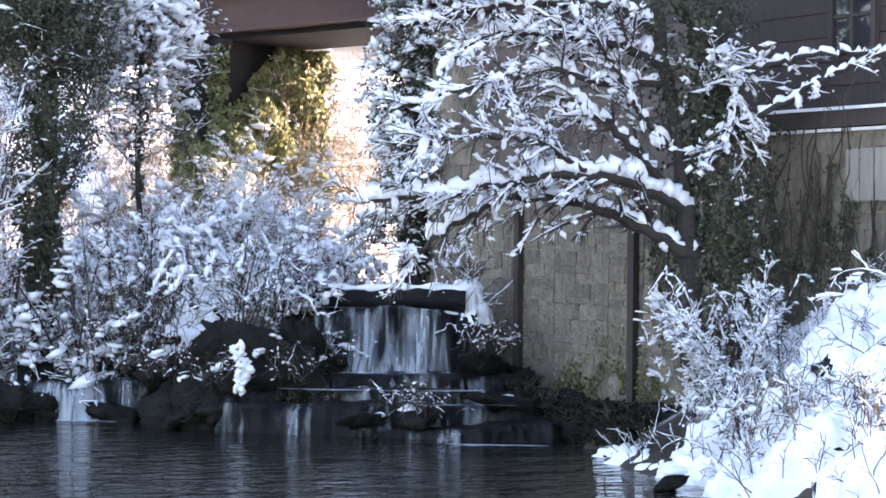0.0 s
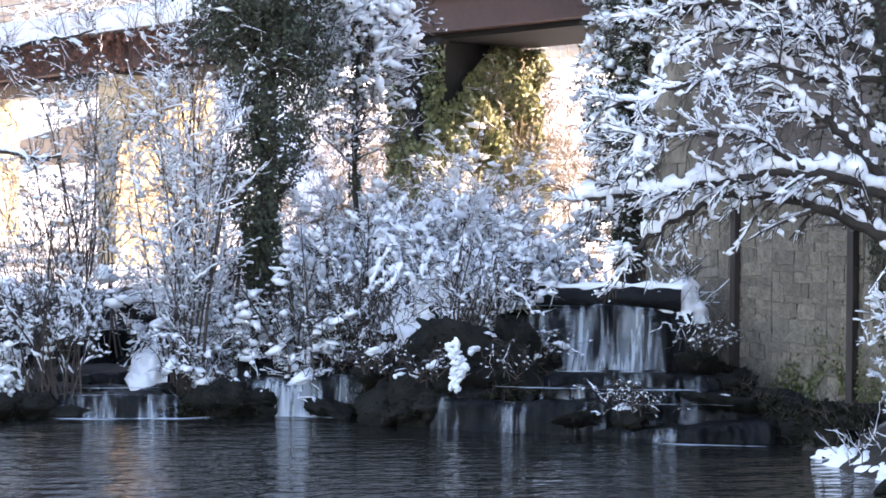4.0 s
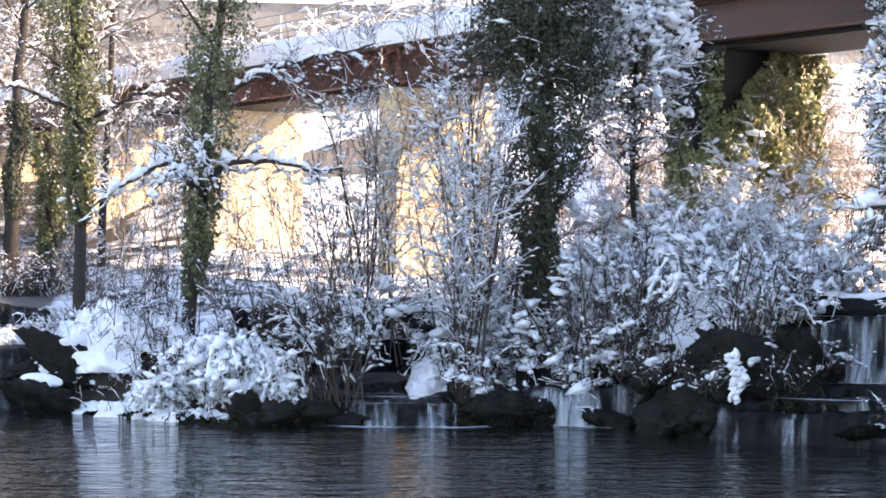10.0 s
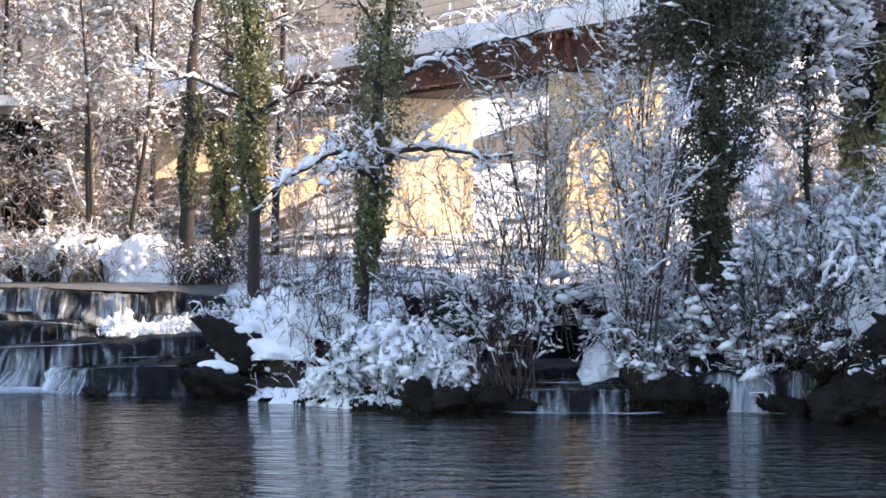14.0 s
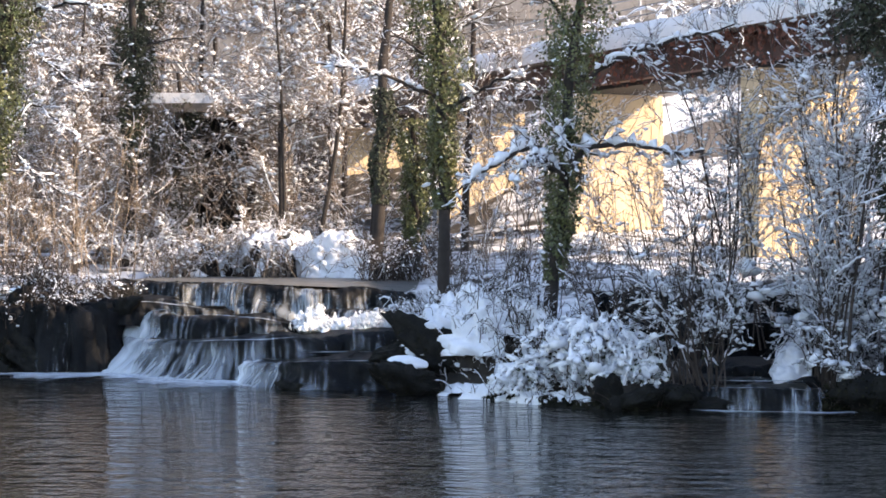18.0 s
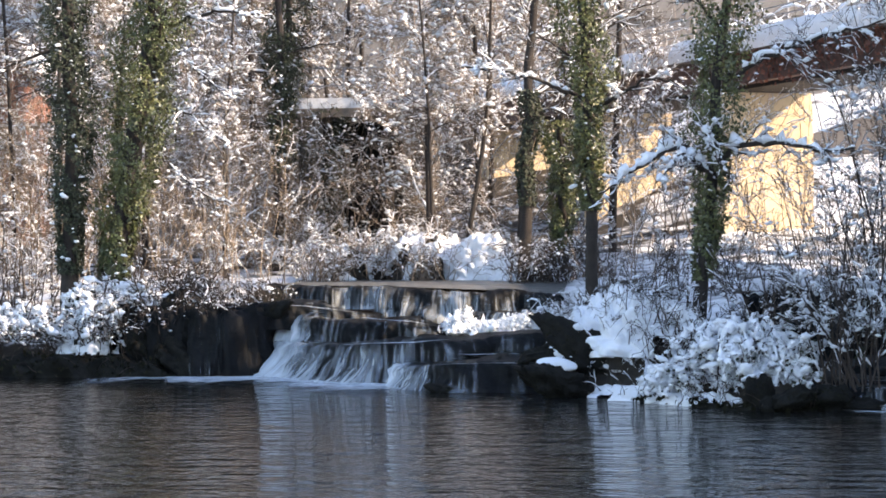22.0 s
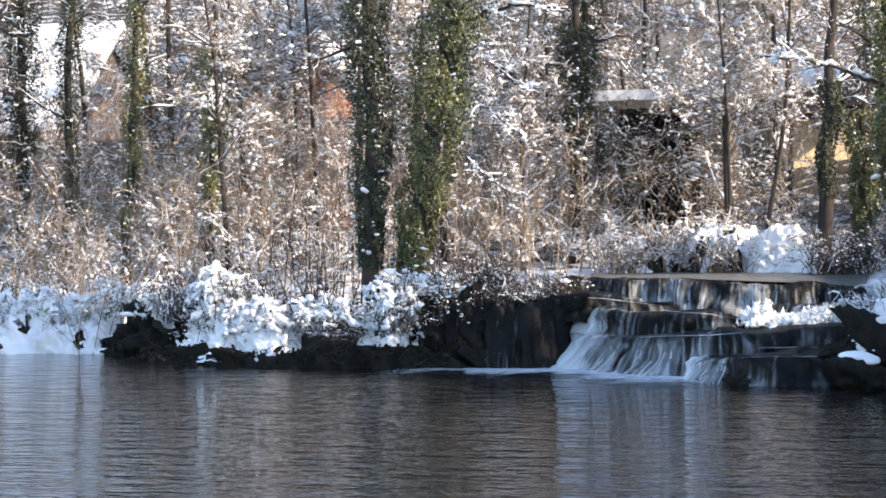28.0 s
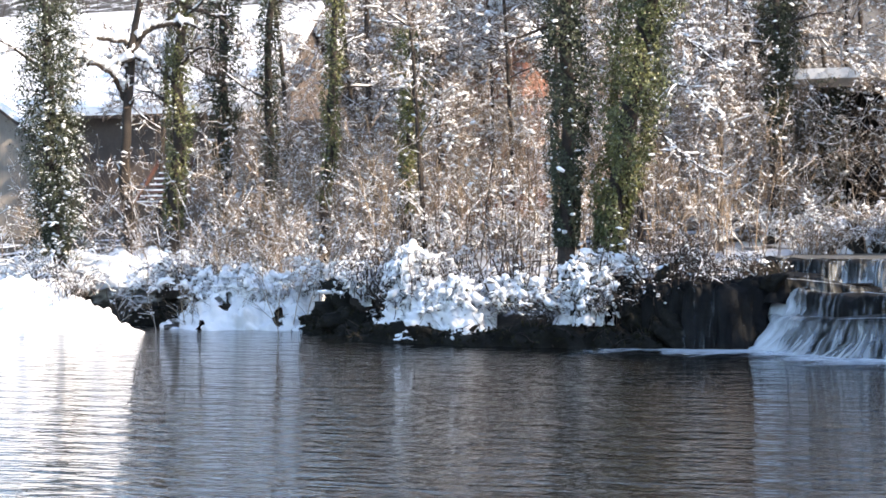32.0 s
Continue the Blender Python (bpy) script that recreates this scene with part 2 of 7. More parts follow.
def tubes(P, R, S=4, mat=0):
    """Tapered tubes along many polylines at once: P (T, K, 3), R (T, K)."""
    T, K = P.shape[:2]
    t = unit(np.gradient(P, axis=1))
    mean = unit(P[:, -1] - P[:, 0])
    ref = np.where(np.abs(mean[:, 2:3]) < 0.8, np.array([[0, 0, 1.0]]), np.array([[0.83, 0.55, 0.0]]))[:, None, :]
    a = unit(np.cross(t, ref))
    b = np.cross(a, t)
    w = np.arange(S) * 2 * np.pi / S
    V = P[:, :, None] + R[:, :, None, None] * (a[:, :, None] * np.cos(w)[:, None] + b[:, :, None] * np.sin(w)[:, None])
    i = np.arange(T)[:, None, None] * K * S + np.arange(K - 1)[None, :, None] * S
    s, s2 = np.arange(S)[None, None], ((np.arange(S) + 1) % S)[None, None]
    F = np.stack([i + s, i + s2, i + S + s2, i + S + s], -1).reshape(-1, 4)
    return V.reshape(-1, 3), F, mat


def grow(P, R, n, length, K=5, angle=0.9, up=0.0, wander=0.25, frac=(0.25, 1.0), thin=0.55, tip=0.25, shrink=0.5):
    """n side shoots on every polyline of P; returns their polylines and radii."""
    T, K0 = P.shape[:2]
    s = rng.uniform(*frac, (T, n)) * (K0 - 1)
    i = np.minimum(s.astype(int), K0 - 2)
    f = (s - i)[..., None]
    row = np.arange(T)[:, None]
    base = P[row, i] * (1 - f) + P[row, i + 1] * f
    r0 = (R[row, i] * (1 - f[..., 0]) + R[row, i + 1] * f[..., 0]) * thin
    d0 = unit(P[row, i + 1] - P[row, i])
    perp = unit(np.cross(d0, rng.normal(size=d0.shape)))
    ang = angle * rng.uniform(0.6, 1.3, (T, n, 1))
    d = unit(d0 * np.cos(ang) + perp * np.sin(ang))
    ln = length * rng.uniform(0.55, 1.2, (T, n, 1)) * (1 - shrink * (s / (K0 - 1))[..., None])
    pts = [base]
    for _ in range(K - 1):
        d = unit(d + wander * rng.normal(size=d.shape) + np.array([0, 0, up]))
        pts.append(pts[-1] + d * ln / (K - 1))
    Q = np.stack(pts, 2).reshape(T * n, K, 3)
    rr = r0.reshape(-1, 1) * np.linspace(1, tip, K)
    return Q, rr


def stems(base, height, K=7, lean=0.15, wander=0.06, radius=0.02, tip=0.2, droop=0.0):
    """Rising stems from points base (T, 3)."""
    T = len(base)
    d = unit(np.concatenate([rng.normal(0, lean, (T, 2)), np.ones((T, 1))], 1))
    height = np.broadcast_to(np.asarray(height, float), (T,))[:, None]
    pts = [base]
    for k in range(K - 1):
        d = unit(d + wander * rng.normal(size=d.shape) - np.array([0, 0, droop * k / K]))
        pts.append(pts[-1] + d * height / (K - 1))
    rad = np.broadcast_to(np.asarray(radius, float), (T,))[:, None]
    return np.stack(pts, 1), rad * np.linspace(1, tip, K)


def snow_on(P, R, width, cover=0.75, mat=0, S=4, thick=1.0, vary=0.3, fine=1):
    """Snow lying along branches: thicker where they run level, missing in places."""
    width = width * (0.74 if width < 0.045 else 1.0)
    if fine > 1:
        k0, k1 = P.shape[1], (P.shape[1] - 1) * fine + 1
        u = np.linspace(0, k0 - 1, k1)
        i = np.minimum(u.astype(int), k0 - 2)
        f = (u - i)[None, :, None]
        R = R[:, i] * (1 - f[..., 0]) + R[:, i + 1] * f[..., 0]
        P = P[:, i] * (1 - f) + P[:, i + 1] * f + rng.normal(0, 0.12 * width, (len(P), k1, 3))
    t = unit(np.gradient(P, axis=1))
    level = np.sqrt(np.maximum(1 - t[..., 2] ** 2, 0))
    wob = rng.uniform(-1.9 * vary, 1.9 * vary, (len(P), P.shape[1] + 1))
    n = np.maximum(0.5 + 0.5 * rng.random((len(P), 1)) + (wob[:, :-1] + wob[:, 1:]) / 2, 0.12)
    local = cover * (1 + 0.8 * hills(P[:, :1, 0] + P[:, :1, 2] * 0.7, P[:, :1, 1] + P[:, :1, 2], 1.9, 3.0))
    on = (rng.random((len(P), 1)) < local) & (rng.random(P.shape[:2]) < (0.58 if width < 0.03 else 0.74) + 0.25 * cover) & (level > 0.3)
    rs = np.where(on, (width * 0.82 + R * 0.7) * n * level ** 0.7, 0.25 * width)
    rs[:, 0] *= 0.5
    rs[:, -1] *= 0.6
    Q = P.copy()
    Q[..., 2] += R * 0.7 + rs * 0.55 * thick
    V, F, mat = tubes(Q, rs, S, mat)
    return V, F[np.repeat((on[:, 1:] | on[:, :-1]).ravel(), S)], mat


ICO = {}


def ico(level):
    if level == 0:
        return (np.array([(1, 0, 0), (-1, 0, 0), (0, 1, 0), (0, -1, 0), (0, 0, 1), (0, 0, -1)], float),
                np.array([(0, 2, 4), (2, 1, 4), (1, 3, 4), (3, 0, 4), (2, 0, 5), (1, 2, 5), (3, 1, 5), (0, 3, 5)]))
    if level not in ICO:
        bm = bmesh.new()
        bmesh.ops.create_icosphere(bm, subdivisions=level, radius=1)
        ICO[level] = (np.array([v.co[:] for v in bm.verts]), np.array([[v.index for v in f.verts] for f in bm.faces]))
        bm.free()
    return ICO[level]


def blobs(C, R, squash=0.7, rough=0.35, mat=0, level=2):
    """Lumps (of snow, moss or stone) round points C with radii R."""
    v, f = ico(level)
    C, R = np.asarray(C, float), np.broadcast_to(np.asarray(R, float), (len(C),))
    T = len(C)
    a = rng.normal(size=(T, 3, 3))
    wob = 1 + rough * np.sin(np.einsum('nk,tjk->tnj', v, a * 1.6) + rng.uniform(0, 6, (T, 1, 3))).mean(-1)
    W = v[None] * wob[..., None]
    d = unit(rng.normal(size=(T, 3)) * np.array([1, 1, 0.7]))
    W = 0.8 * W + (rng.uniform(0.0, 1.3, (T, 1)) * np.einsum('tnk,tk->tn', W, d))[..., None] * d[:, None]
    V = C[:, None] + W * R[:, None, None] * np.array([1, 1, squash])
    F = (np.arange(T)[:, None, None] * len(v) + f[None]).reshape(-1, 3)
    return V.reshape(-1, 3), F, mat


def leaves(C, out, size, mat=0):
    """Leaf blades at points C that face roughly outwards."""
    T = len(C)
    nrm = unit(out + 0.6 * rng.normal(size=(T, 3)))
    a = unit(np.cross(nrm, rng.normal(size=(T, 3))))
    b = np.cross(nrm, a)
    s = (size * rng.uniform(0.6, 1.3, T))[:, None]
    V = np.stack([C - a * s, C - b * s * 0.75 + nrm * s * 0.25, C + a * s, C + b * s * 0.75 + nrm * s * 0.25], 1)
    F = np.arange(T * 4).reshape(T, 4)
    return V.reshape(-1, 3), F, mat


def box(x0, x1, y0, y1, z0, z1, mat=0):
    v = [(x, y, z) for z in (z0, z1) for y in (y0, y1) for x in (x0, x1)]
    f = [(0, 2, 3, 1), (4, 5, 7, 6), (0, 1, 5, 4), (2, 6, 7, 3), (0, 4, 6, 2), (1, 3, 7, 5)]
    return np.array(v, float), np.array(f), mat


def turned(chunk, m):
    v, f, k = chunk
    v = np.asarray(v) @ np.array(m.to_3x3()).T + np.array(m.translation)
    return v, f, k


def hills(x, y, s, seed=0.0):
    """Cheap smooth noise from sines, about -1 to 1."""
    return (np.sin(x * s + seed) * np.cos(y * s * 1.3 + 1.7 * seed) + np.sin((x + y) * s * 1.9 + 2 * seed) * 0.6
            + np.sin((x * 1.3 - y) * s * 3.7 + 3 * seed) * 0.35) / 1.6

# ---- the plan: shore, banks, ground ----
SHORE_X = [-400, -28, -23, -20.5, -18.5, -16.9, -11, -10.2, -4.2, -3.5, -2.2, 1.1, 2.2, 5, 7.6, 9.1, 10.9, 12.4, 13.4, 15, 60]
SHORE_Y = [60, 48.8, 47.4, 45.2, 43.4, 42.3, 42.2, 43.0, 41.5, 38.3, 36.9, 33.5, 34.3, 34.3, 33.9, 31.2, 29.8, 28.6, 26.0, 24, 24]
BANK_Y = [-400, 0, 10, 18, 20.5, 21.9, 24.3, 27, 30, 400]
BANK_X = [60, 14, 11.5, 11.0, 11.9, 12.4, 12.2, 13.1, 30, 60]
RISE_S = [-4, -1, 0, 0.4, 1.5, 4, 9, 20, 30, 40, 50, 75, 120, 400]
RISE_Z = [-1.3, -0.7, -0.05, 0.3, 0.75, 1.5, 1.9, 2.5, 3.2, 6.0, 9.0, 15, 27, 70]


def ground_z(x, y):
    x, y = np.asarray(x, float), np.asarray(y, float)
    s = y - np.interp(x, SHORE_X, SHORE_Y)
    z = np.interp(s, RISE_S, RISE_Z)
    r = x - np.interp(y, BANK_Y, BANK_X)
    z = np.maximum(z, np.interp(r, [-3, 0, 0.5, 2, 4, 8, 30, 300], [-1.2, -0.05, 0.35, 1.2, 2.6, 3.2, 4.5, 20]) - np.where(y > 28, 50, 0))
    z = np.maximum(z, np.interp(3.5 - y, [-3, 0, 1.5, 40, 300], [-1.2, -0.05, 1.3, 3, 20]))
    z = z + 0.10 * hills(x, y, 1.1, 2.0) * np.clip((z - 0.1) * 2, 0, 1)
    falls = (x > -10.6) & (x < np.where(y < 45.2, -2.7, -3.6)) & (y > 36) & (y < 54)
    z = np.where(falls, np.where(y < 45.5, -0.5, 1.55), z)
    weir = (x > 2.4) & (x < 8.2) & (y > 31) & (y < 37)
    z = np.where(weir, np.minimum(z, np.where(y < 35, -0.4, 0.35)), z)
    hollow = (x > 0.9) & (x < 9.2) & (y > 34.4) & (y < 43.5)
    z = np.where(hollow, np.minimum(z, 0.55 + 0.12 * hills(x, y, 1.0, 5.0)), z)
    foot = (x > 12.9) & (x < 17) & (y > 25.4) & (y < 33)
    z = np.where(foot, np.minimum(z, 0.28), z)
    falls2 = (x > 9.0) & (x < 13.2) & (y > 27) & (y < 37)
    z = np.where(falls2, np.where(y < 33.4, np.minimum(z, -0.3), 1.6), z)
    return z


def spread(*parts):
    return np.concatenate([np.linspace(a, b, n, endpoint=False) for a, b, n in parts] + [[parts[-1][1]]])


gx = spread((-2500, -160, 12), (-160, -45, 30), (-45, 24, 190), (24, 120, 30), (120, 2500, 12))
gy = spread((-2500, -60, 10), (-60, 3, 20), (3, 20, 24), (20, 62, 120), (62, 160, 50), (160, 2500, 14))
GX, GY = np.meshgrid(gx, gy)
GZ = ground_z(GX, GY)
nx, ny = len(gx), len(gy)
q = (np.arange(ny - 1)[:, None] * nx + np.arange(nx - 1)[None]).reshape(-1)
GF = np.stack([q, q + 1, q + 1 + nx, q + nx], 1)
GV = np.stack([GX, GY, GZ], -1).reshape(-1, 3)
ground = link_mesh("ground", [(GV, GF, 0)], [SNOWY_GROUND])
tagged(ground, "snow-covered river bank with dark wet soil at the water", "ground", kind="structure")


def sheet(name, x0, x1, y0, y1, z, mat, label):
    v = np.array([(x0, y0, z), (x1, y0, z), (x1, y1, z), (x0, y1, z)], float)
    return tagged(link_mesh(name, [(v, np.array([[0, 1, 2, 3]]), 0)], [mat]), label, "water", kind="structure")


sheet("water", -300, 60, -20, 62, 0.0, WATER, "dark rippled river pool reflecting the bank")
sheet("water_side", 10.0, 13.0, 32.2, 36.5, 1.96, STREAM, "stream water above the narrow fall")

# ---- stepped falls ----


def resample(pts, n):
    p = np.array(pts, float)
    d = np.r_[0, np.cumsum(np.linalg.norm(np.diff(p, axis=0), axis=1))]
    s = np.linspace(0, d[-1], n)
    k = np.stack([np.interp(s, d, p[:, i]) for i in range(2)], 1)
    for _ in range(4):
        k[1:-1] = (k[:-2] + 2 * k[1:-1] + k[2:]) / 4
    return k


def ledge_surface(pts, top, bottom, back, n, bulge, offset=0.0, seed=0.0, rough=0.11, foot=0.0, vary=0.07):
    """A rock step along pts: a flat top, a rounded nose and a steep face. top may fall or rise evenly along the lip."""
    k = resample(pts, n)
    t = unit(np.gradient(k, axis=0))
    out = np.stack([t[:, 1], -t[:, 0]], 1)
    k = k + out * (0.16 * hills(k[:, 0], k[:, 1], 1.9, seed + 7) + 0.07 * hills(k[:, 0], k[:, 1], 5.3, seed + 2))[:, None]
    top = np.interp(np.linspace(0, 1, n), np.linspace(0, 1, np.size(top)), np.atleast_1d(top))
    top = top + vary * hills(k[:, 0], k[:, 1], 1.4, seed + 9)
    rows = []
    h = float(np.mean(top)) - bottom
    nose, drop = 0.26 * bulge, min(0.55 * h, 0.30 * bulge)
    prof = [(-back, 0.0), (-0.5 * back, 0.01), (-0.3, 0.0), (-0.12, -0.005)]
    prof += [(nose * math.sin(q), -drop * (1 - math.cos(q))) for q in (0.0, 0.35, 0.7, 1.05, 1.4)]
    prof += [(nose + 0.02 + foot * f ** 2, -drop - (h - drop) * f) for f in (0.35, 0.7, 1.0)] + [(nose + foot, -h - 0.25)]
    for o, z in prof:
        w = rough * hills(k[:, 0] * 1.0 + o, k[:, 1] + z * 2, 3.1, seed) + rough * 0.7 * hills(k[:, 0] + z, k[:, 1], 9.0, seed + 4)
        xy = k + out * (o + offset + (w if o > -0.3 else 0 * w))[:, None]
        rows.append(np.concatenate([xy, (top + z + offset + 0.35 * w * (o > -0.3))[:, None]], 1))
    V = np.stack(rows, 0)
    m, nn = V.shape[:2]
    i = (np.arange(m - 1)[:, None] * nn + np.arange(nn - 1)[None]).reshape(-1)
    return V.reshape(-1, 3), np.stack([i, i + 1, i + 1 + nn, i + nn], 1), (m, nn)


def terrace(parent, pts, top, bottom, back=1.5, bulge=1.0, streams=(), seed=0.0, foot=0.1, rough=0.075):
    """A rounded rock step with threads of water falling over parts (0 to 1) of its lip."""
    V, F, _ = ledge_surface(pts, top, bottom, back, 120, bulge, seed=seed, foot=foot, rough=rough)
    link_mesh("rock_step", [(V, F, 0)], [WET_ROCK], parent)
    wide = 220
    W, G, (m, nn) = ledge_surface(pts, top, bottom, back, wide, bulge, offset=0.025, seed=seed, foot=foot * 1.3, rough=rough)
    S = W.reshape(m, nn, 3)
    along = np.concatenate([[0], np.cumsum(np.linalg.norm(np.diff(S[4], axis=0), axis=1))])
    down = np.cumsum(np.concatenate([np.zeros((1, nn)), np.linalg.norm(np.diff(S, axis=0), axis=2)]), 0)
    ramp = np.array([0, 0.0, 0.12, 0.3, 0.5, 0.6, 0.66, 0.74, 0.82, 0.92, 1.02, 1.2, 1.2])[:, None]
    f, row = np.linspace(0, 1, nn)[None], np.arange(m)[:, None]
    flows = []
    for lo, hi, strength in streams:
        soft = 0.026 + 0.005 * row
        edge = 0.014 * hills(row * 0.9, 0.0 * row, 2.0, seed + 9 * lo)
        win = np.clip((f - lo + soft - edge) / (2 * soft), 0, 1) * np.clip((hi - f + soft + edge) / (2 * soft), 0, 1)
        patch = 0.24 * hills(along[None] * 1.6, 0.3 * down, 2.3, seed + 5 * hi)
        flows.append(np.clip((strength + patch) * win * ramp, 0, 1.5).reshape(-1))
    if not flows:
        return
    wet = np.max(flows, 0)
    lead = np.argmax([q.reshape(m, nn).sum(0) for q in flows], 0)[:-1]
    damp = wet.reshape(m, nn).max(0)[:-1] > 0.05
    cuts = np.r_[0, np.flatnonzero((np.diff(lead) != 0) | (np.diff(damp * 1) != 0)) + 1, nn - 1]
    column, level = np.tile(np.arange(nn - 1), m - 1), np.repeat(np.arange(m - 1), nn - 1)
    for c0, c1 in zip(cuts[:-1], cuts[1:]):
        if not damp[c0]:
            continue
        keep = (column >= c0) & (column < c1) & (level > 0)
        used = np.unique(G[keep])
        ob = link_mesh("falling_water", [(W, G[keep], 0)], [FOAM], parent)
        for name, data in (("wet", wet), ("along", np.tile(along, m) + 7 * seed), ("down", down.reshape(-1))):
            ob.data.attributes.new(name, 'FLOAT', 'POINT').data.foreach_set("value", data[used].astype(np.float32))


def foam_line(parent, pts, width, z=0.012, strength=1.0):
    """Churned white water lying along the foot of a fall."""
    k = resample(pts, 60)
    t = unit(np.gradient(k, axis=0))
    out = np.stack([t[:, 1], -t[:, 0]], 1)
    w = width * (0.7 + 0.5 * hills(k[:, 0], k[:, 1], 2.7, 1.0))
    fs = (-0.1, 0.2, 0.45, 0.7, 0.9, 1.1)
    V = np.stack([np.concatenate([k + out * (w * f)[:, None], np.interp(np.arange(60), np.linspace(0, 59, np.size(z)), np.atleast_1d(z))[:, None]], 1) for f in fs], 0)
    i = (np.arange(5)[:, None] * 60 + np.arange(59)[None]).reshape(-1)
    ob = link_mesh("foam", [(V, np.stack([i, i + 1, i + 61, i + 60], 1), 0)], [FOAM], parent)
    ends = np.clip(np.minimum(np.arange(60), 59 - np.arange(60)) / 14, 0, 1)
    wet = 1.35 * strength * np.array([1.0, 0.95, 0.85, 0.65, 0.4, 0.0])[:, None] * ends[None] ** 0.6
    along = np.tile(np.r_[0, np.cumsum(np.linalg.norm(np.diff(k, axis=0), axis=1))] * 0.35, 6) + pts[0][0]
    down = np.repeat(np.array(fs) * width * 4, 60)
    for name, data in (("wet", wet.reshape(-1)), ("along", along), ("down", down)):
        ob.data.attributes.new(name, 'FLOAT', 'POINT').data.foreach_set("value", data.astype(np.float32))


falls = thing("waterfall", (0, 0, 0), "stepped mossy waterfall with white water over dark rounded ledges", "waterfall")
LIP = [(-10.2, 45.6), (-8.6, 44.9), (-7.2, 44.7), (-6.0, 44.3), (-4.6, 44.5), (-3.2, 45.0)]
lip = resample(LIP, 40)
lip_z = np.interp(np.linspace(0, 1, 40), np.linspace(0, 1, 6), (1.86, 1.86, 1.85, 1.80, 1.74, 1.62)) + 0.02
pool = np.concatenate([np.stack([lip[:, 0], np.full(40, y) if far else lip[:, 1] + d, lip_z * (1 - f) + 1.88 * f], 1) for d, y, far, f in ((0.12, 0, 0, 0.0), (0.7, 0, 0, 0.5), (1.6, 0, 0, 1.0), (0, 53.0, 1, 1.0))])
i = (np.arange(3)[:, None] * 40 + np.arange(39)[None]).reshape(-1)
tagged(link_mesh("water_upper", [(pool, np.stack([i, i + 1, i + 41, i + 40], 1), 0)], [STREAM]), "shallow stream water above the stepped falls", "water", kind="structure")
terrace(falls, LIP, (1.86, 1.86, 1.85, 1.80, 1.74, 1.62), 1.2, 0.32, 0.8,
        [(0.05, 0.97, 0.42), (0.15, 0.21, 0.8), (0.23, 0.34, 0.85), (0.36, 0.47, 1.1), (0.53, 0.56, 0.8), (0.61, 0.71, 1.2), (0.74, 0.97, 0.5)], 1.0)
terrace(falls, [(-13.0, 43.4), (-12.0, 42.5), (-11.0, 42.1), (-10.2, 42.2), (-9.75, 42.6), (-9.5, 43.4)], 1.46, -0.1, 2.5, 0.9, [(0.54, 0.61, 0.55), (0.75, 0.80, 0.3)], 2.0, rough=0.2)
terrace(falls, [(-10.0, 43.4), (-9.4, 43.0), (-8.5, 43.0), (-7.7, 43.2), (-7.2, 43.6)], (1.56, 1.56, 1.52, 1.38, 1.25), 1.1, 1.5, 0.7, [(0.4, 0.95, 0.5)], 2.6)
terrace(falls, [(-9.5, 43.8), (-9.0, 43.0), (-8.3, 42.5), (-7.0, 42.2), (-6.0, 42.3), (-5.4, 42.9)], (1.36, 1.3, 1.2, 1.25, 1.18, 0.92), 0.6, 2.0, 1.0,
        [(0.06, 0.31, 1.25), (0.28, 0.7, 0.36), (0.44, 0.54, 0.6), (0.70, 0.82, 0.8), (0.84, 0.98, 0.9)], 3.0)
terrace(falls, [(-5.8, 44.4), (-5.1, 43.7), (-4.2, 43.4), (-3.4, 43.5), (-2.9, 44.0)], 1.30, 0.6, 1.3, 1.2, [(0.1, 0.9, 0.85)], 4.0)
spray_c, spray_r = [], []
for x0, tall, wide in ((-5.45, 0.28, 0.12), (-5.3, 0.42, 0.05), (-5.1, 0.46, 0.06), (-4.9, 0.24, 0.2), (-4.6, 0.22, 0.16), (-4.3, 0.26, 0.14), (-4.05, 0.34, 0.14), (-3.8, 0.38, 0.10), (-3.55, 0.3, 0.12), (-3.35, 0.24, 0.1), (-4.8, 0.12, 0.4), (-4.0, 0.12, 0.4)):
    k = 1000
    up = rng.beta(1.0, 2.0, k) * tall
    spray_c.append(np.stack([x0 + rng.normal(0, wide, k) * (1.1 - 0.6 * up / tall), 42.5 + rng.normal(0, 0.16, k), 0.90 + up * 1.3], 1))
    spray_r.append(0.008 + rng.gamma(1.5, 0.013, k) * (1.25 - up / tall))
link_mesh("spray", [blobs(np.concatenate(spray_c), np.concatenate(spray_r), 1.3, 0.8, 0, 0)], [SPRAY], falls, kind="stuff")
terrace(falls, [(-9.2, 43.2), (-8.75, 42.0), (-8.1, 41.3), (-7.45, 40.8), (-6.7, 40.5), (-5.9, 40.5), (-5.1, 40.7), (-4.3, 41.0), (-3.0, 41.3)], (0.72, 0.68, 0.70, 0.76, 0.81, 0.84, 0.90, 0.95, 0.97), 0.0, 2.6, 1.15,
        [(0.01, 0.23, 1.5), (0.2, 0.6, 0.62), (0.26, 0.35, 1.15), (0.39, 0.46, 0.95), (0.52, 0.62, 0.95), (0.62, 0.96, 0.42)], 5.0, 0.42)
terrace(falls, [(-6.1, 40.2), (-5.9, 39.2), (-5.45, 38.5), (-4.7, 38.15), (-4.0, 38.1), (-3.2, 38.2), (-2.7, 38.6)], (0.40, 0.40, 0.46, 0.52, 0.54, 0.55, 0.5), -0.1, 3.2, 0.9, [(0.0, 0.3, 1.5), (0.27, 0.44, 0.85), (0.44, 0.9, 0.3)], 6.0, 0.25)
foam_line(falls, [(-9.6, 42.75), (-8.6, 42.65), (-7.6, 42.8), (-7.0, 43.2)], 0.3, (1.53, 1.5, 1.38, 1.26))
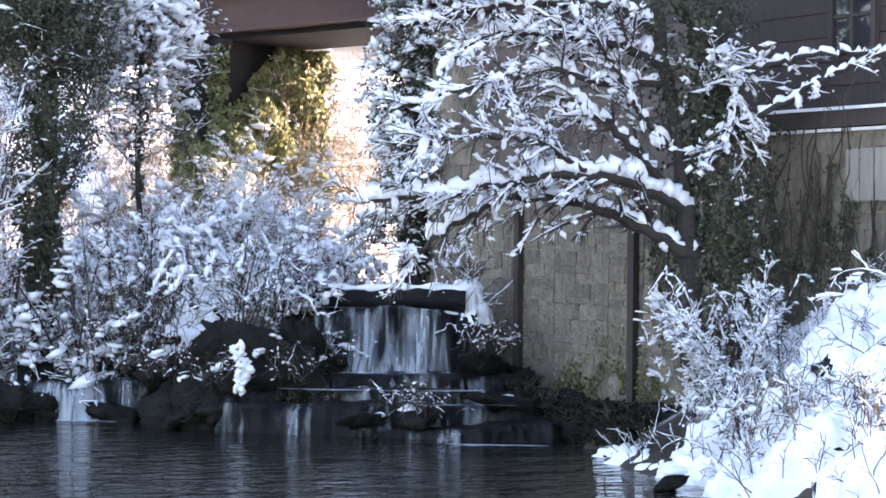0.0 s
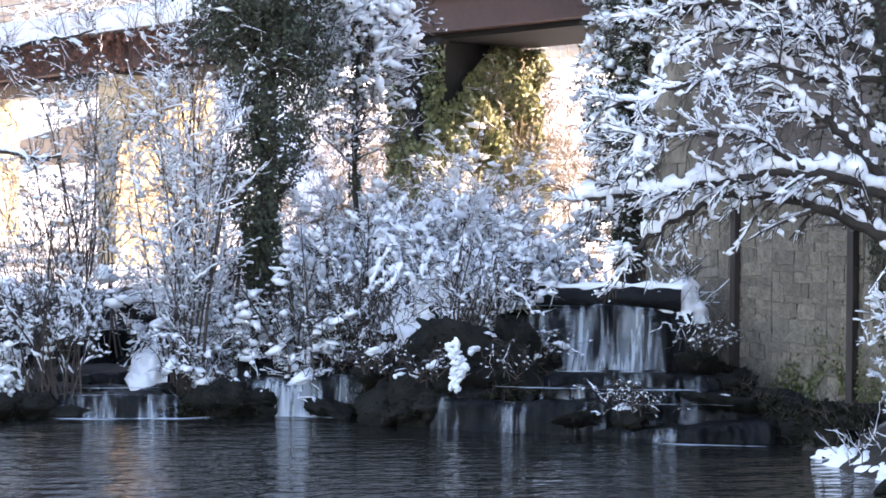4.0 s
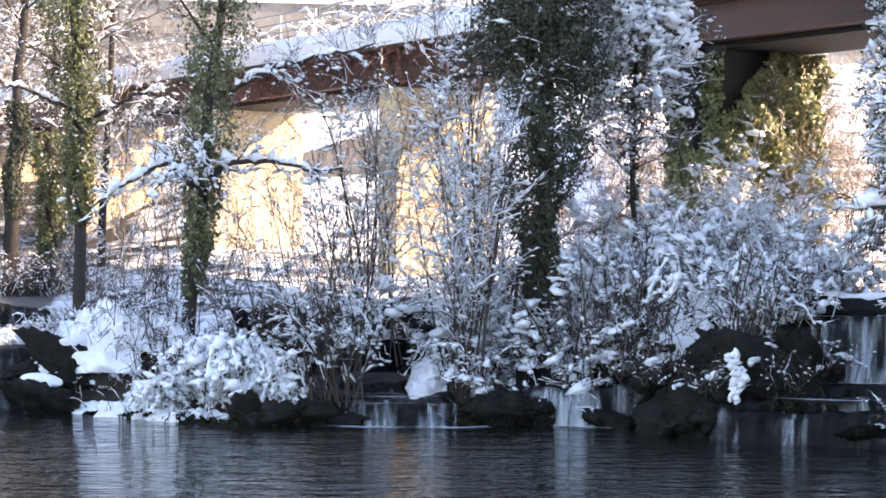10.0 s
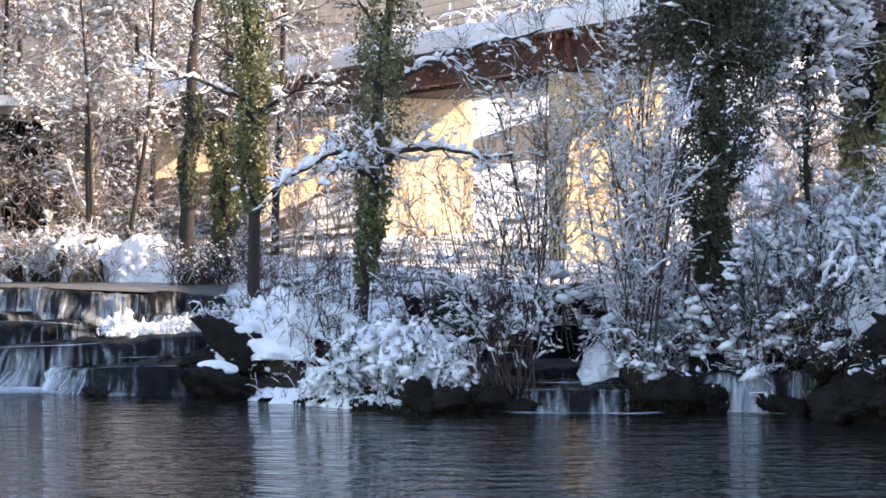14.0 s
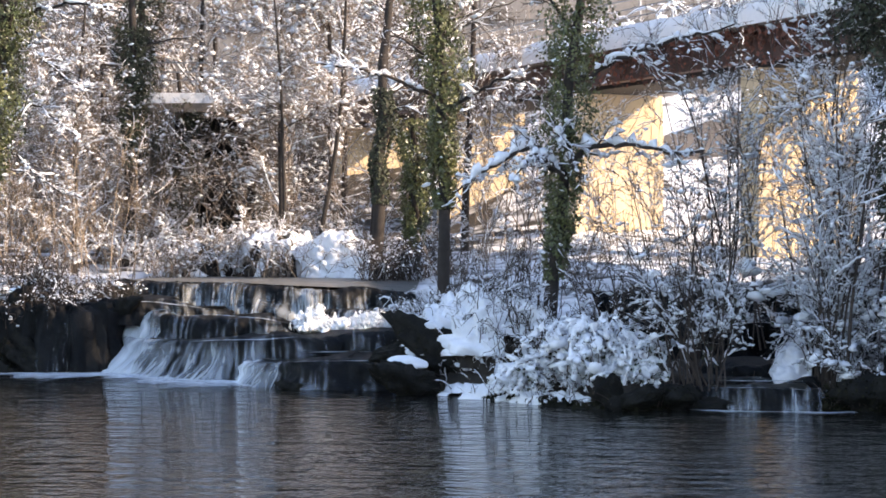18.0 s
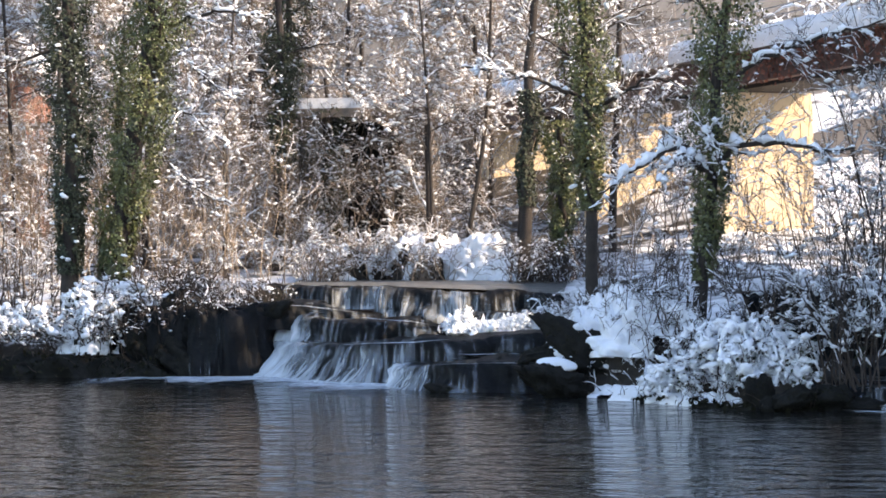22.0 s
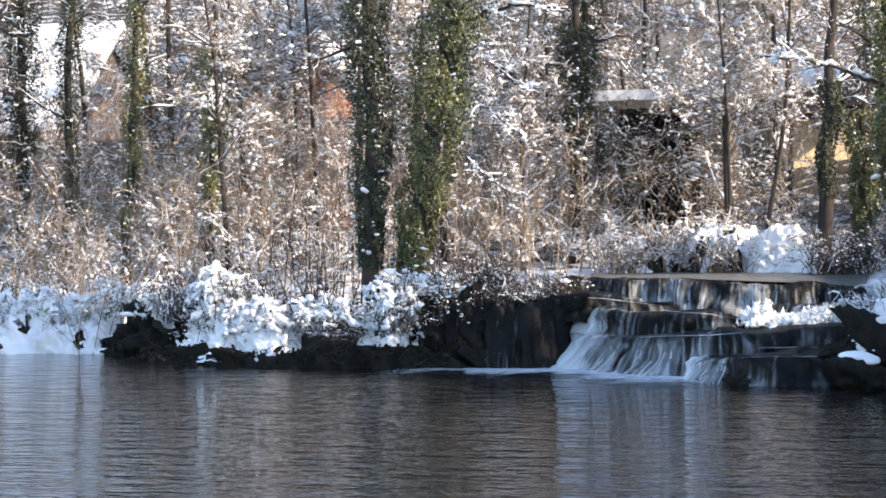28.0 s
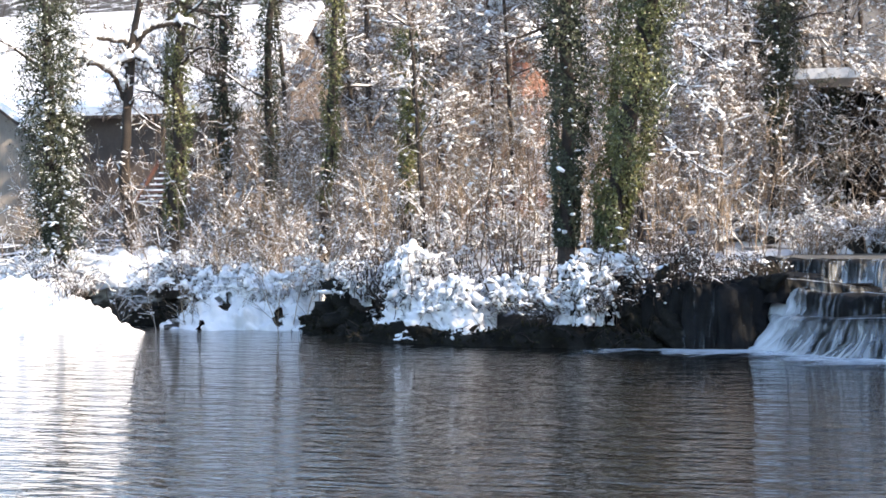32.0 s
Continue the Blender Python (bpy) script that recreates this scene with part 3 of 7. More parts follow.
foam_line(falls, [(-8.2, 42.2), (-7.0, 41.9), (-6.0, 42.0), (-5.4, 42.5)], 0.34, (1.20, 1.26, 1.18, 0.97), 1.1)
foam_line(falls, [(-7.6, 40.45), (-6.7, 40.2), (-5.9, 40.2), (-5.1, 40.35)], 0.34, (0.76, 0.81, 0.83, 0.89), 1.1)
foam_line(falls, [(-5.3, 40.5), (-4.6, 40.6), (-4.0, 40.8), (-3.2, 41.0)], 0.5, 0.56, 0.8)
foam_line(falls, [(-5.6, 38.2), (-4.7, 37.9), (-4.0, 37.85), (-3.2, 37.9)], 0.25, (0.46, 0.53, 0.55, 0.56), 0.7)
foam_line(falls, [(-13.2, 41.9), (-11.4, 41.6), (-10.0, 41.7), (-8.7, 41.2), (-7.6, 40.2), (-6.6, 39.5), (-5.8, 38.7), (-5.3, 38.0)], 2.6)
foam_line(falls, [(-9.6, 41.6), (-8.7, 41.2), (-7.6, 40.2), (-6.6, 39.6), (-5.8, 38.9), (-5.4, 38.4)], 1.1, 0.018)
weir = thing("small_weir", (0, 0, 0), "low rock step with a thin curtain of water", "waterfall")
terrace(weir, [(1.9, 34.5), (3.2, 34.0), (4.4, 33.9), (5.2, 34.2)], (0.36, 0.40, 0.36, 0.30), -0.1, 1.4, 0.5, [(0.05, 0.95, 0.48)], 7.0, rough=0.08)
terrace(weir, [(2.2, 34.9), (3.2, 34.7), (4.6, 34.8)], 0.47, 0.2, 2.4, 0.5, [(0.1, 0.9, 0.5)], 8.0, rough=0.07)
terrace(weir, [(2.4, 35.8), (3.4, 35.5), (4.6, 35.6)], 0.66, 0.3, 2.4, 0.6, [(0.2, 0.6, 0.25)], 8.5, rough=0.08)
terrace(weir, [(5.6, 34.4), (6.2, 34.0), (7.0, 33.8), (8.0, 33.7), (8.6, 33.2)], 0.66, -0.1, 2.5, 0.6, [(0.12, 0.46, 0.95), (0.52, 0.86, 0.7)], 9.0)
terrace(weir, [(5.8, 35.0), (7.0, 34.5), (8.2, 34.3)], 0.84, 0.5, 2.0, 0.5, [], 9.5)
terrace(weir, [(0.2, 40.4), (1.2, 39.6), (2.6, 39.2), (4.2, 39.4), (6.0, 39.2), (8.0, 39.8)], 1.25, 0.5, 2.4, 1.0, [(0.1, 0.25, 0.3), (0.4, 0.5, 0.3)], 14.0, rough=0.2)
terrace(weir, [(-1.6, 43.4), (0.4, 42.4), (2.6, 42.0), (4.6, 42.4), (7.0, 42.2), (9.0, 43.0)], 1.75, 1.0, 2.0, 1.0, [(0.2, 0.3, 0.3)], 15.0, rough=0.2)
foam_line(weir, [(2.0, 33.9), (3.2, 33.5), (4.6, 33.4), (5.3, 33.7)], 0.3)
foam_line(weir, [(2.6, 34.55), (3.4, 34.45), (4.4, 34.5)], 0.25, 0.46, 0.8)
foam_line(weir, [(2.4, 33.85), (3.4, 33.7), (4.6, 33.7)], 0.2, (0.38, 0.40, 0.35), 0.6)
foam_line(weir, [(5.9, 33.75), (6.6, 33.5), (7.4, 33.3), (8.2, 33.1)], 0.28)
side_falls = thing("side_waterfall", (0, 0, 0), "narrow waterfall under a snowy rim beside the stone wall", "waterfall")
terrace(side_falls, [(10.2, 33.1), (10.7, 32.4), (11.5, 31.95), (12.4, 31.6), (13.0, 31.4)], (1.85, 1.90, 1.96, 1.94, 1.90), 0.8, 1.4, 0.6, [(0.12, 0.34, 0.5), (0.34, 0.84, 0.64)], 10.0, 0.3)
terrace(side_falls, [(8.6, 31.9), (9.6, 31.3), (10.8, 30.8), (12.2, 30.4), (13.4, 30.2)], 0.88, 0.5, 2.6, 0.5, [(0.1, 0.4, 0.4), (0.5, 0.9, 0.5)], 11.0, rough=0.08)
terrace(side_falls, [(8.6, 31.4), (9.8, 30.7), (11.2, 30.1), (12.4, 29.9), (13.4, 29.6)], 0.68, 0.3, 2.0, 0.45, [(0.1, 0.26, 0.4), (0.3, 0.5, 0.5), (0.62, 0.86, 0.6)], 12.0, rough=0.08)
terrace(side_falls, [(8.5, 31.3), (9.4, 30.4), (10.6, 29.7), (11.8, 29.4), (13.2, 28.9)], 0.50, -0.1, 2.0, 0.5, [(0.05, 0.12, 0.6), (0.22, 0.30, 0.65), (0.42, 0.56, 0.4), (0.6, 0.86, 0.5)], 13.0, rough=0.09)
terrace(side_falls, [(10.6, 29.4), (11.3, 28.6), (12.0, 28.2), (12.9, 27.9)], (0.1, 0.17, 0.22, 0.3), -0.15, 2.0, 0.4, [(0.2, 0.5, 0.6)], 13.5, rough=0.08)
for line, z, k in (([(10.4, 31.3), (11.4, 31.0), (12.4, 30.8)], 0.90, 1.0), ([(9.2, 30.85), (10.0, 30.4), (10.8, 30.05)], 0.69, 0.75), ([(10.6, 29.95), (11.6, 29.75), (12.6, 29.6)], 0.69, 0.7),
                   ([(10.8, 29.25), (11.8, 29.05), (12.9, 28.7)], 0.51, 0.7), ([(11.0, 28.0), (11.8, 27.6), (12.6, 27.2)], 0.012, 0.7)):
    foam_line(side_falls, line, 0.3, z + 0.01, k * 1.35)

# ---- bridge ----
U = np.array([-0.443, 0.897])
N = np.array([0.897, 0.443])
B0 = np.array([12.5, 36.9])


def bridge_box(k0, k1, w0, w1, z0, z1, mat=0):
    v, f, m = box(k0, k1, w0, w1, z0, z1, mat)
    xy = B0 + v[:, :1] * U + v[:, 1:2] * N
    return np.concatenate([xy, v[:, 2:]], 1), f[:, ::-1], m


bridge = thing("bridge", (0, 0, 0), "brown steel girder road bridge with a snowy deck on ochre piers", "bridge")
for w in (0.0, 2.9):
    girder = link_mesh("girder", [bridge_box(-3, 62, w, w + 0.03, 7.52, 8.25)], [GIRDER], bridge, smooth=False)
    for z0 in (7.46, 8.25):
        link_mesh("flange", [bridge_box(-3, 62, w - 0.16, w + 0.19, z0, z0 + 0.06)], [GIRDER], girder, smooth=False)
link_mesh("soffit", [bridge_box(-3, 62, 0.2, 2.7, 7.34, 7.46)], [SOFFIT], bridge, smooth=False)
link_mesh("deck", [bridge_box(-3, 62, -0.5, 3.5, 8.32, 8.62)], [CONCRETE], bridge, smooth=False)
ks = np.linspace(-3, 62, 120)
ws = np.array([-0.56, -0.62, -0.60, -0.3, 0.6, 1.5, 2.4, 3.3, 3.60, 3.56])
KK, WW = np.meshgrid(ks, ws)
top = 8.78 + 0.06 * hills(KK, WW, 1.3, 1.0)
top[[0, -1]], top[[1, -2]], top[[2, -3]] = 8.36, 8.62, 8.98 + 0.05 * hills(ks, ks, 1.1, 2.0)
sv = np.concatenate([B0 + KK.reshape(-1, 1) * U + WW.reshape(-1, 1) * N, top.reshape(-1, 1)], 1)
i = (np.arange(9)[:, None] * 120 + np.arange(119)[None]).reshape(-1)
link_mesh("deck_snow", [(sv, np.stack([i, i + 1, i + 121, i + 120], 1), 0)], [SNOW], bridge)
for w in (-0.40, 3.34):
    for k in np.arange(-2, 62, 2.0):
        link_mesh("rail_post", [bridge_box(k, k + 0.06, w, w + 0.06, 8.6, 9.75)], [STEEL], bridge, smooth=False)
    for z in (8.95, 9.2, 9.45, 9.72):
        link_mesh("rail", [bridge_box(-3, 62, w + 0.01, w + 0.05, z, z + 0.035)], [STEEL], bridge, smooth=False)
PIERS = [(4.0, 0.9), (16.4, 0.9), (26.9, 0.9), (37.0, 0.9), (48.0, 0.9)]
for k, th in PIERS:
    z0 = 0.5
    pier = link_mesh("pier", [bridge_box(k, k + th, 0.05, 3.1, z0, 7.33)], [OCHRE], bridge, "ochre plastered bridge pier", smooth=False)
    if k == 4.0:
        # dark haunch, plus a plate added to darken the pier's upper left face
        v = np.array([(k - 0.5, -0.2, 7.32), (k + 1.4, -0.2, 7.32), (k + 0.9, -0.2, 5.2), (k, -0.2, 5.2), (k - 0.5, 0.04, 7.32), (k + 1.4, 0.04, 7.32), (k + 0.9, 0.04, 5.2), (k, 0.04, 5.2)], float)
        v = np.concatenate([B0 + v[:, :1] * U + v[:, 1:2] * N, v[:, 2:]], 1)
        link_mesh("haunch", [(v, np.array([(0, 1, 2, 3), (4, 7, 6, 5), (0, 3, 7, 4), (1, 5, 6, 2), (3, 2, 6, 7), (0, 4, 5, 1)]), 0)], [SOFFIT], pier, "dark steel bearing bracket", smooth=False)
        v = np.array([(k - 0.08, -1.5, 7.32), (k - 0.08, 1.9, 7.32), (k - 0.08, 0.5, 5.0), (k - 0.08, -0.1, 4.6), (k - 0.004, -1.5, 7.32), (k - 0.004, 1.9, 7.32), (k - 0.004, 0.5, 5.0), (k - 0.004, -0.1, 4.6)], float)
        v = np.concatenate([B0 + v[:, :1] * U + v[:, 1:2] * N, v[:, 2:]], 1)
        link_mesh("gusset", [(v, np.array([(0, 1, 2, 3), (4, 7, 6, 5), (0, 3, 7, 4), (1, 5, 6, 2), (3, 2, 6, 7), (0, 4, 5, 1)]), 0)], [SOFFIT], pier, "thin dark plate on the upper left pier face", smooth=False)
    for j in range(8):
        link_mesh("quoin", [bridge_box(k - 0.02, k + 0.3, 2.82 if j % 2 else 2.7, 3.13, 2.6 + j * 0.55, 2.6 + j * 0.55 + 0.5)], [OCHRE], pier, smooth=False)

# ---- stone wall and timber building ----
WALL_A, WALL_B = Vector((13.6, 32.5, 0)), Vector((17.2, 18.4, 0))
wall_dir = (WALL_B - WALL_A).normalized()
wall_out = Vector((wall_dir.y, -wall_dir.x, 0))
wall_len = (WALL_B - WALL_A).length
# in wall_m: x runs along the wall, y goes into it, z is up
wall_m = Matrix(((wall_dir.x, -wall_out.x, 0, WALL_A.x), (wall_dir.y, -wall_out.y, 0, WALL_A.y), (0, 0, 1, 0), (0, 0, 0, 1)))
house = thing("mill_house", (0, 0, 0), "dark timber riverside house on a tall rough stone base", "house")


def on_wall(name, x0, x1, y0, y1, z0, z1, mat, parent=house, label=""):
    return link_mesh(name, [turned(box(x0, x1, y0, y1, z0, z1), wall_m)], [mat], parent, label, smooth=False)


base_wall = on_wall("base_wall", 0, wall_len, 0.05, 1.5, -0.6, 4.78, MORTAR)
on_wall("wing_wall", -3.2, -0.004, 0.45, 1.5, -0.6, 7.0, MORTAR)
on_wall("timber_wall", 0.3, wall_len, 0.35, 11, 4.78, 11.2, WOOD)
for j in range(17):
    on_wall("cladding_board", 0.32, wall_len, 0.31, 0.35, 5.08 + j * 0.36, 5.08 + j * 0.36 + 0.345, WOOD)
on_wall("ledge_board", 5.6, wall_len, -0.10, 0.34, 4.80, 5.04, WOOD)
for z in (5.04, 4.74):
    link_mesh("ledge_snow", [turned(box(5.6, wall_len, -0.15 if z > 5 else -0.03, 0.10, z, z + 0.045), wall_m)], [SNOW], house, smooth=False)
for j in range(7):
    on_wall("brown_panel", 0.1, 5.55, -0.16, 0.05, 4.05 + j * 0.36, 4.05 + j * 0.36 + 0.35, PANEL)
on_wall("pilaster", 0.95, 1.08, -0.10, 0.05, 0.2, 4.05, WOOD)
on_wall("pilaster", 3.95, 4.10, -0.10, 0.05, -0.1, 4.05, WOOD)
shutter = on_wall("shutter", 8.60, 9.70, -0.04, 0.05, 3.72, 4.48, BOARD, label="grey weathered plank shutter")
for j in range(4):
    on_wall("plank", 8.62 + j * 0.27, 8.87 + j * 0.27, -0.07, -0.04, 3.74, 4.46, BOARD, shutter)
window = on_wall("window", 8.06, 8.84, 0.24, 0.31, 5.96, 7.40, GLASS, label="dark small-paned timber window")
for a, b, c, d in ((8.00, 8.08, 5.90, 7.45), (8.82, 8.90, 5.90, 7.45), (8.43, 8.48, 5.96, 7.4)):
    on_wall("window_frame", a, b, 0.19, 0.30, c, d, WOOD, window)
for z in (5.90, 6.40, 6.90, 7.40):
    on_wall("glazing_bar", 8.06, 8.84, 0.20, 0.30, z, z + 0.05, WOOD, window)
n = 15000
mx, mz = rng.uniform(0.0, 9.0, n), rng.gamma(1.2, 0.36, n)
keep = (mz < 1.7) & (hills(mx, mz, 1.7, 2.0) > -0.35 + 0.4 * mz)
mc = np.array([wall_m @ Vector((a, rng.uniform(-0.06, 0.02), b + 0.1)) for a, b in zip(mx[keep], mz[keep])])
link_mesh("wall_moss", [leaves(mc, np.tile([*wall_out], (len(mc), 1)), 0.032)], [IVY], house, kind="stuff")
# dark creeper hanging down the wall beside the tree
creeper = thing("wall_creeper", (0, 0, 0), "dark leafless creeper hanging down the stone wall", "climber")
n = 70
cx = rng.uniform(4.4, 9.6, n)
P = np.zeros((n, 9, 3))
P[:, 0] = np.stack([cx, np.full(n, -0.06), rng.uniform(3.6, 5.0, n)], 1)
for k in range(1, 9):
    P[:, k] = P[:, k - 1] + np.stack([rng.normal(0, 0.08, n), rng.normal(0, 0.012, n), -rng.uniform(0.12, 0.42, n)], 1)
P[:, :, 1] = np.minimum(P[:, :, 1], -0.04)
R = np.full((n, 1), 0.012) * np.linspace(1, 0.4, 9)
A, RA = grow(P, R, 5, 0.35, 4, 0.7, -0.15, 0.2)
A[:, :, 1] = np.minimum(A[:, :, 1], -0.04)
link_mesh("creeper_growth", [turned(tubes(P, R, 3), wall_m), turned(tubes(A, np.maximum(RA, 0.005), 3), wall_m)], [TWIG], creeper, kind="stuff")
k = rng.integers(0, len(A), 2600)
C = A[k, rng.integers(0, 4, 2600)] + rng.normal(0, 0.05, (2600, 3)) * (1, 0.3, 1)
C[:, 1] = np.minimum(C[:, 1], -0.04)
link_mesh("creeper_leaf", [turned(leaves(C, np.tile([0, -1.0, 0.2], (2600, 1)), 0.035), wall_m)], [IVY_DARK], creeper, kind="stuff")
# roof: two snowy slopes over the timber storey
rv = np.array([(-0.4, -0.6, 11.0), (wall_len + 0.5, -0.6, 11.0), (wall_len + 0.5, 5.6, 14.2), (-0.4, 5.6, 14.2), (-0.4, 11.6, 11.0), (wall_len + 0.5, 11.6, 11.0)], float)
rv = np.concatenate([rv, rv - np.array([0, 0, 0.35])])
rf = np.array([(0, 1, 2, 3), (3, 2, 5, 4), (6, 9, 8, 7), (9, 10, 11, 8), (0, 6, 7, 1), (4, 5, 11, 10)])
link_mesh("roof", [turned((rv, rf, 0), wall_m)], [SNOW], house, "snow-covered pitched roof", smooth=False)
gv = np.array([(0.3, 0.35, 11.2), (0.3, 11.0, 11.2), (0.3, 5.6, 14.0), (0.5, 0.35, 11.2), (0.5, 11.0, 11.2), (0.5, 5.6, 14.0)], float)
link_mesh("gable", [turned((gv, np.array([(0, 1, 2), (3, 5, 4)]), 0), wall_m)], [WOOD], house, smooth=False)

# unseen block beyond the first house, added to shade the falls and shore
shade_block = thing("apartment_block", (0, 0, 0), "unseen tall block added behind the riverside house to shade the river", "building")
link_mesh("wing", [box(21, 33, 27, 34, 2.5, 16.8)], [PANEL], shade_block, smooth=False)
link_mesh("stair_tower", [box(21, 33, 34, 34.3, 2.5, 20.8)], [PANEL], shade_block, smooth=False)
link_mesh("roof_snow", [box(20.7, 33.3, 26.7, 34, 16.804, 17.1)], [SNOW], shade_block, smooth=False)
link_mesh("roof_snow", [box(20.7, 33.3, 34.0, 34.4, 20.804, 21.1)], [SNOW], shade_block, smooth=False)
abut = thing("bridge_abutment", (0, 0, 0), "stone abutment carrying the bridge end", "abutment")
link_mesh("core", [bridge_box(-9, -2.64, -0.36, 3.56, 1.0, 7.05)], [MORTAR], abut, smooth=False)
for j in range(12):
    z, k = 1.0 + 0.505 * j, -9.0 - (0.4 if j % 2 else 0.0)
    while k < -2.7:
        k1 = min(k + rng.uniform(0.7, 1.1), -2.6)
        link_mesh("stone_block", [bridge_box(max(k, -9.0), k1 - 0.02, -0.42 + rng.uniform(0, 0.03), -0.37, z, z + 0.485)], [STONE], abut, smooth=False)
        k = k1
    for w in np.arange(-0.4, 3.5, 1.0):
        link_mesh("stone_block", [bridge_box(-2.63, -2.58 + rng.uniform(-0.03, 0), w, w + 0.97, z, z + 0.485)], [STONE], abut, smooth=False)

# ---- upper road wall, ramp and houses behind ----
back_wall = thing("retaining_wall", (0, 84, 0), "grey-brown retaining wall of an upper road with a snow cap", "wall")
for j in range(12):
    link_mesh("wall_panel", [box(-20 + j * 4.2, -15.84 + j * 4.2, 0, 1.0, 2, 13.5)], [ROAD_WALL], back_wall, smooth=False)
link_mesh("snow_cap", [box(-20, 30.4, -0.15, 1.3, 13.5, 13.8)], [SNOW], back_wall, smooth=False)
link_mesh("coping", [box(-20, 30.4, -0.12, 0.0, 12.1, 12.4)], [ROAD_WALL], back_wall, smooth=False)
ramp = thing("ramp_wall", (0, 73.5, 0), "grey concrete ramp wall rising under snow", "wall")
rv = np.array([(3.6, 0, 2.5), (11, 0, 2.5), (11, 0, 8.9), (3.6, 0, 6.5), (3.6, 0.5, 2.5), (11, 0.5, 2.5), (11, 0.5, 8.9), (3.6, 0.5, 6.5)], float)
rf = np.array([(0, 1, 2, 3), (4, 7, 6, 5), (0, 3, 7, 4), (1, 5, 6, 2), (3, 2, 6, 7)])
link_mesh("wall_body", [(rv, rf, 0)], [CONCRETE], ramp, smooth=False)
rs = rv.copy()
rs[:, 2] = np.where(rs[:, 2] < 3, 0, rs[:, 2] + 0.004)
rs[0:2, 2], rs[4:6, 2] = rs[[3, 2], 2], rs[[7, 6], 2]
rs[[2, 3, 6, 7], 2] += 0.22
link_mesh("snow_cap", [(rs, rf, 0)], [SNOW], ramp, smooth=False)


def gabled_house(place, turn, w, d, eave, ridge, wall_mat, label, name="house", windows=(), over=0.5, snow=0.3):
    """A house with its gable to the front (-y side), a snowy roof and set-in windows."""
    ob = thing(name, place, label, "house")
    ob.rotation_euler = (0, 0, radians(turn))
    v = np.array([(-w / 2, 0, -3), (w / 2, 0, -3), (w / 2, 0, eave), (0, 0, ridge), (-w / 2, 0, eave),
                  (-w / 2, d, -3), (w / 2, d, -3), (w / 2, d, eave), (0, d, ridge), (-w / 2, d, eave)], float)
    me = [(v[:, :], np.array([(0, 1, 2, 4), (5, 9, 7, 6), (0, 4, 9, 5), (1, 6, 7, 2)]), 0), (v, np.array([(4, 2, 3), (9, 8, 7)]), 0)]
    link_mesh("wall_shell", me, [wall_mat], ob, smooth=False)
    sl = (ridge - eave) / (w / 2)
    for side in (-1, 1):
        e = np.array([(0, -over, ridge), (side * (w / 2 + over), -over, eave - over * sl), (side * (w / 2 + over), d + over, eave - over * sl), (0, d + over, ridge)], float)
        lo, hi = e + (0, 0, 0.02), e + (0, 0, 0.16)
        f = np.array([(0, 1, 2, 3), (4, 7, 6, 5), (0, 4, 5, 1), (1, 5, 6, 2), (2, 6, 7, 3), (3, 7, 4, 0)])
        roof = link_mesh("roof", [(np.concatenate([hi, lo]), f, 0)], [WOOD], ob, smooth=False)
        link_mesh("roof_snow", [(np.concatenate([hi + (0, 0, snow), hi + (0, 0, 0.004)]), f, 0)], [SNOW], roof, smooth=False)
    for x, z, ww, hh in windows:
        win = link_mesh("window", [box(x, x + ww, -0.06, -0.01, z, z + hh)], [GLASS], ob, smooth=False)
        for a in (x - 0.08, x + ww):
            link_mesh("window_frame", [box(a, a + 0.08, -0.10, -0.01, z - 0.08, z + hh + 0.08)], [BOARD], win, smooth=False)
        link_mesh("window_sill", [box(x - 0.15, x + ww + 0.15, -0.22, -0.01, z - 0.16, z - 0.08)], [SNOW], win, smooth=False)
    return ob


brick_house = gabled_house((-27.0, 71, 3.0), 10, 3.2, 8, 6.8, 8.5, BRICK, "red brick gabled house with snow on its roof", "brick_house", [(-0.45, 5.6, 0.9, 1.1), (-1.5, 3.0, 0.9, 1.2), (0.6, 3.0, 0.9, 1.2)])
veranda = thing("veranda", (-25.5, 67.5, 0), "tawny timber veranda with snow-lined rails", "veranda")
for z in (5.75, 6.9):
    link_mesh("rail", [box(-3.2, 2.6, 0, 0.12, z, z + 0.14)], [STRAW], veranda, smooth=False)
    link_mesh("rail_snow", [box(-3.2, 2.6, -0.02, 0.14, z + 0.14, z + 0.24)], [SNOW], veranda, smooth=False)
for j in range(22):
    link_mesh("baluster", [box(-3.1 + j * 0.26, -3.05 + j * 0.26, 0.03, 0.08, 5.89, 6.9)], [STRAW], veranda, smooth=False)
for x in (-3.2, -0.4, 2.5):
    link_mesh("post", [box(x, x + 0.14, 0.0, 0.14, 3.0, 6.9)], [STRAW], veranda, smooth=False)
barn = gabled_house((-36.4, 75.5, 2.5), 92, 9, 15, 5.2, 9.0, PANEL, "dark timber barn under a huge snow-white roof", "barn", [(-2, 2.5, 1.0, 1.0)], 0.8, 0.35)
shed = gabled_house((-44.6, 64.5, 2.2), 20, 3.4, 3, 3.9, 5.2, BOARD, "small grey plank shed with a snowy roof", "shed", (), 0.35, 0.2)
stair = thing("outdoor_stair", (-33.2, 56.0, 3.4), "dark red timber stair with snow-lined treads", "stair")
for j in range(7):
    link_mesh("tread", [box(0.05 * j, 0.9 + 0.05 * j, 0.22 * j, 0.22 * j + 0.26, 0.19 * j, 0.19 * j + 0.07)], [GIRDER], stair, smooth=False)
    link_mesh("tread_snow", [box(0.05 * j, 0.9 + 0.05 * j, 0.22 * j, 0.22 * j + 0.24, 0.19 * j + 0.075, 0.19 * j + 0.13)], [SNOW], stair, smooth=False)
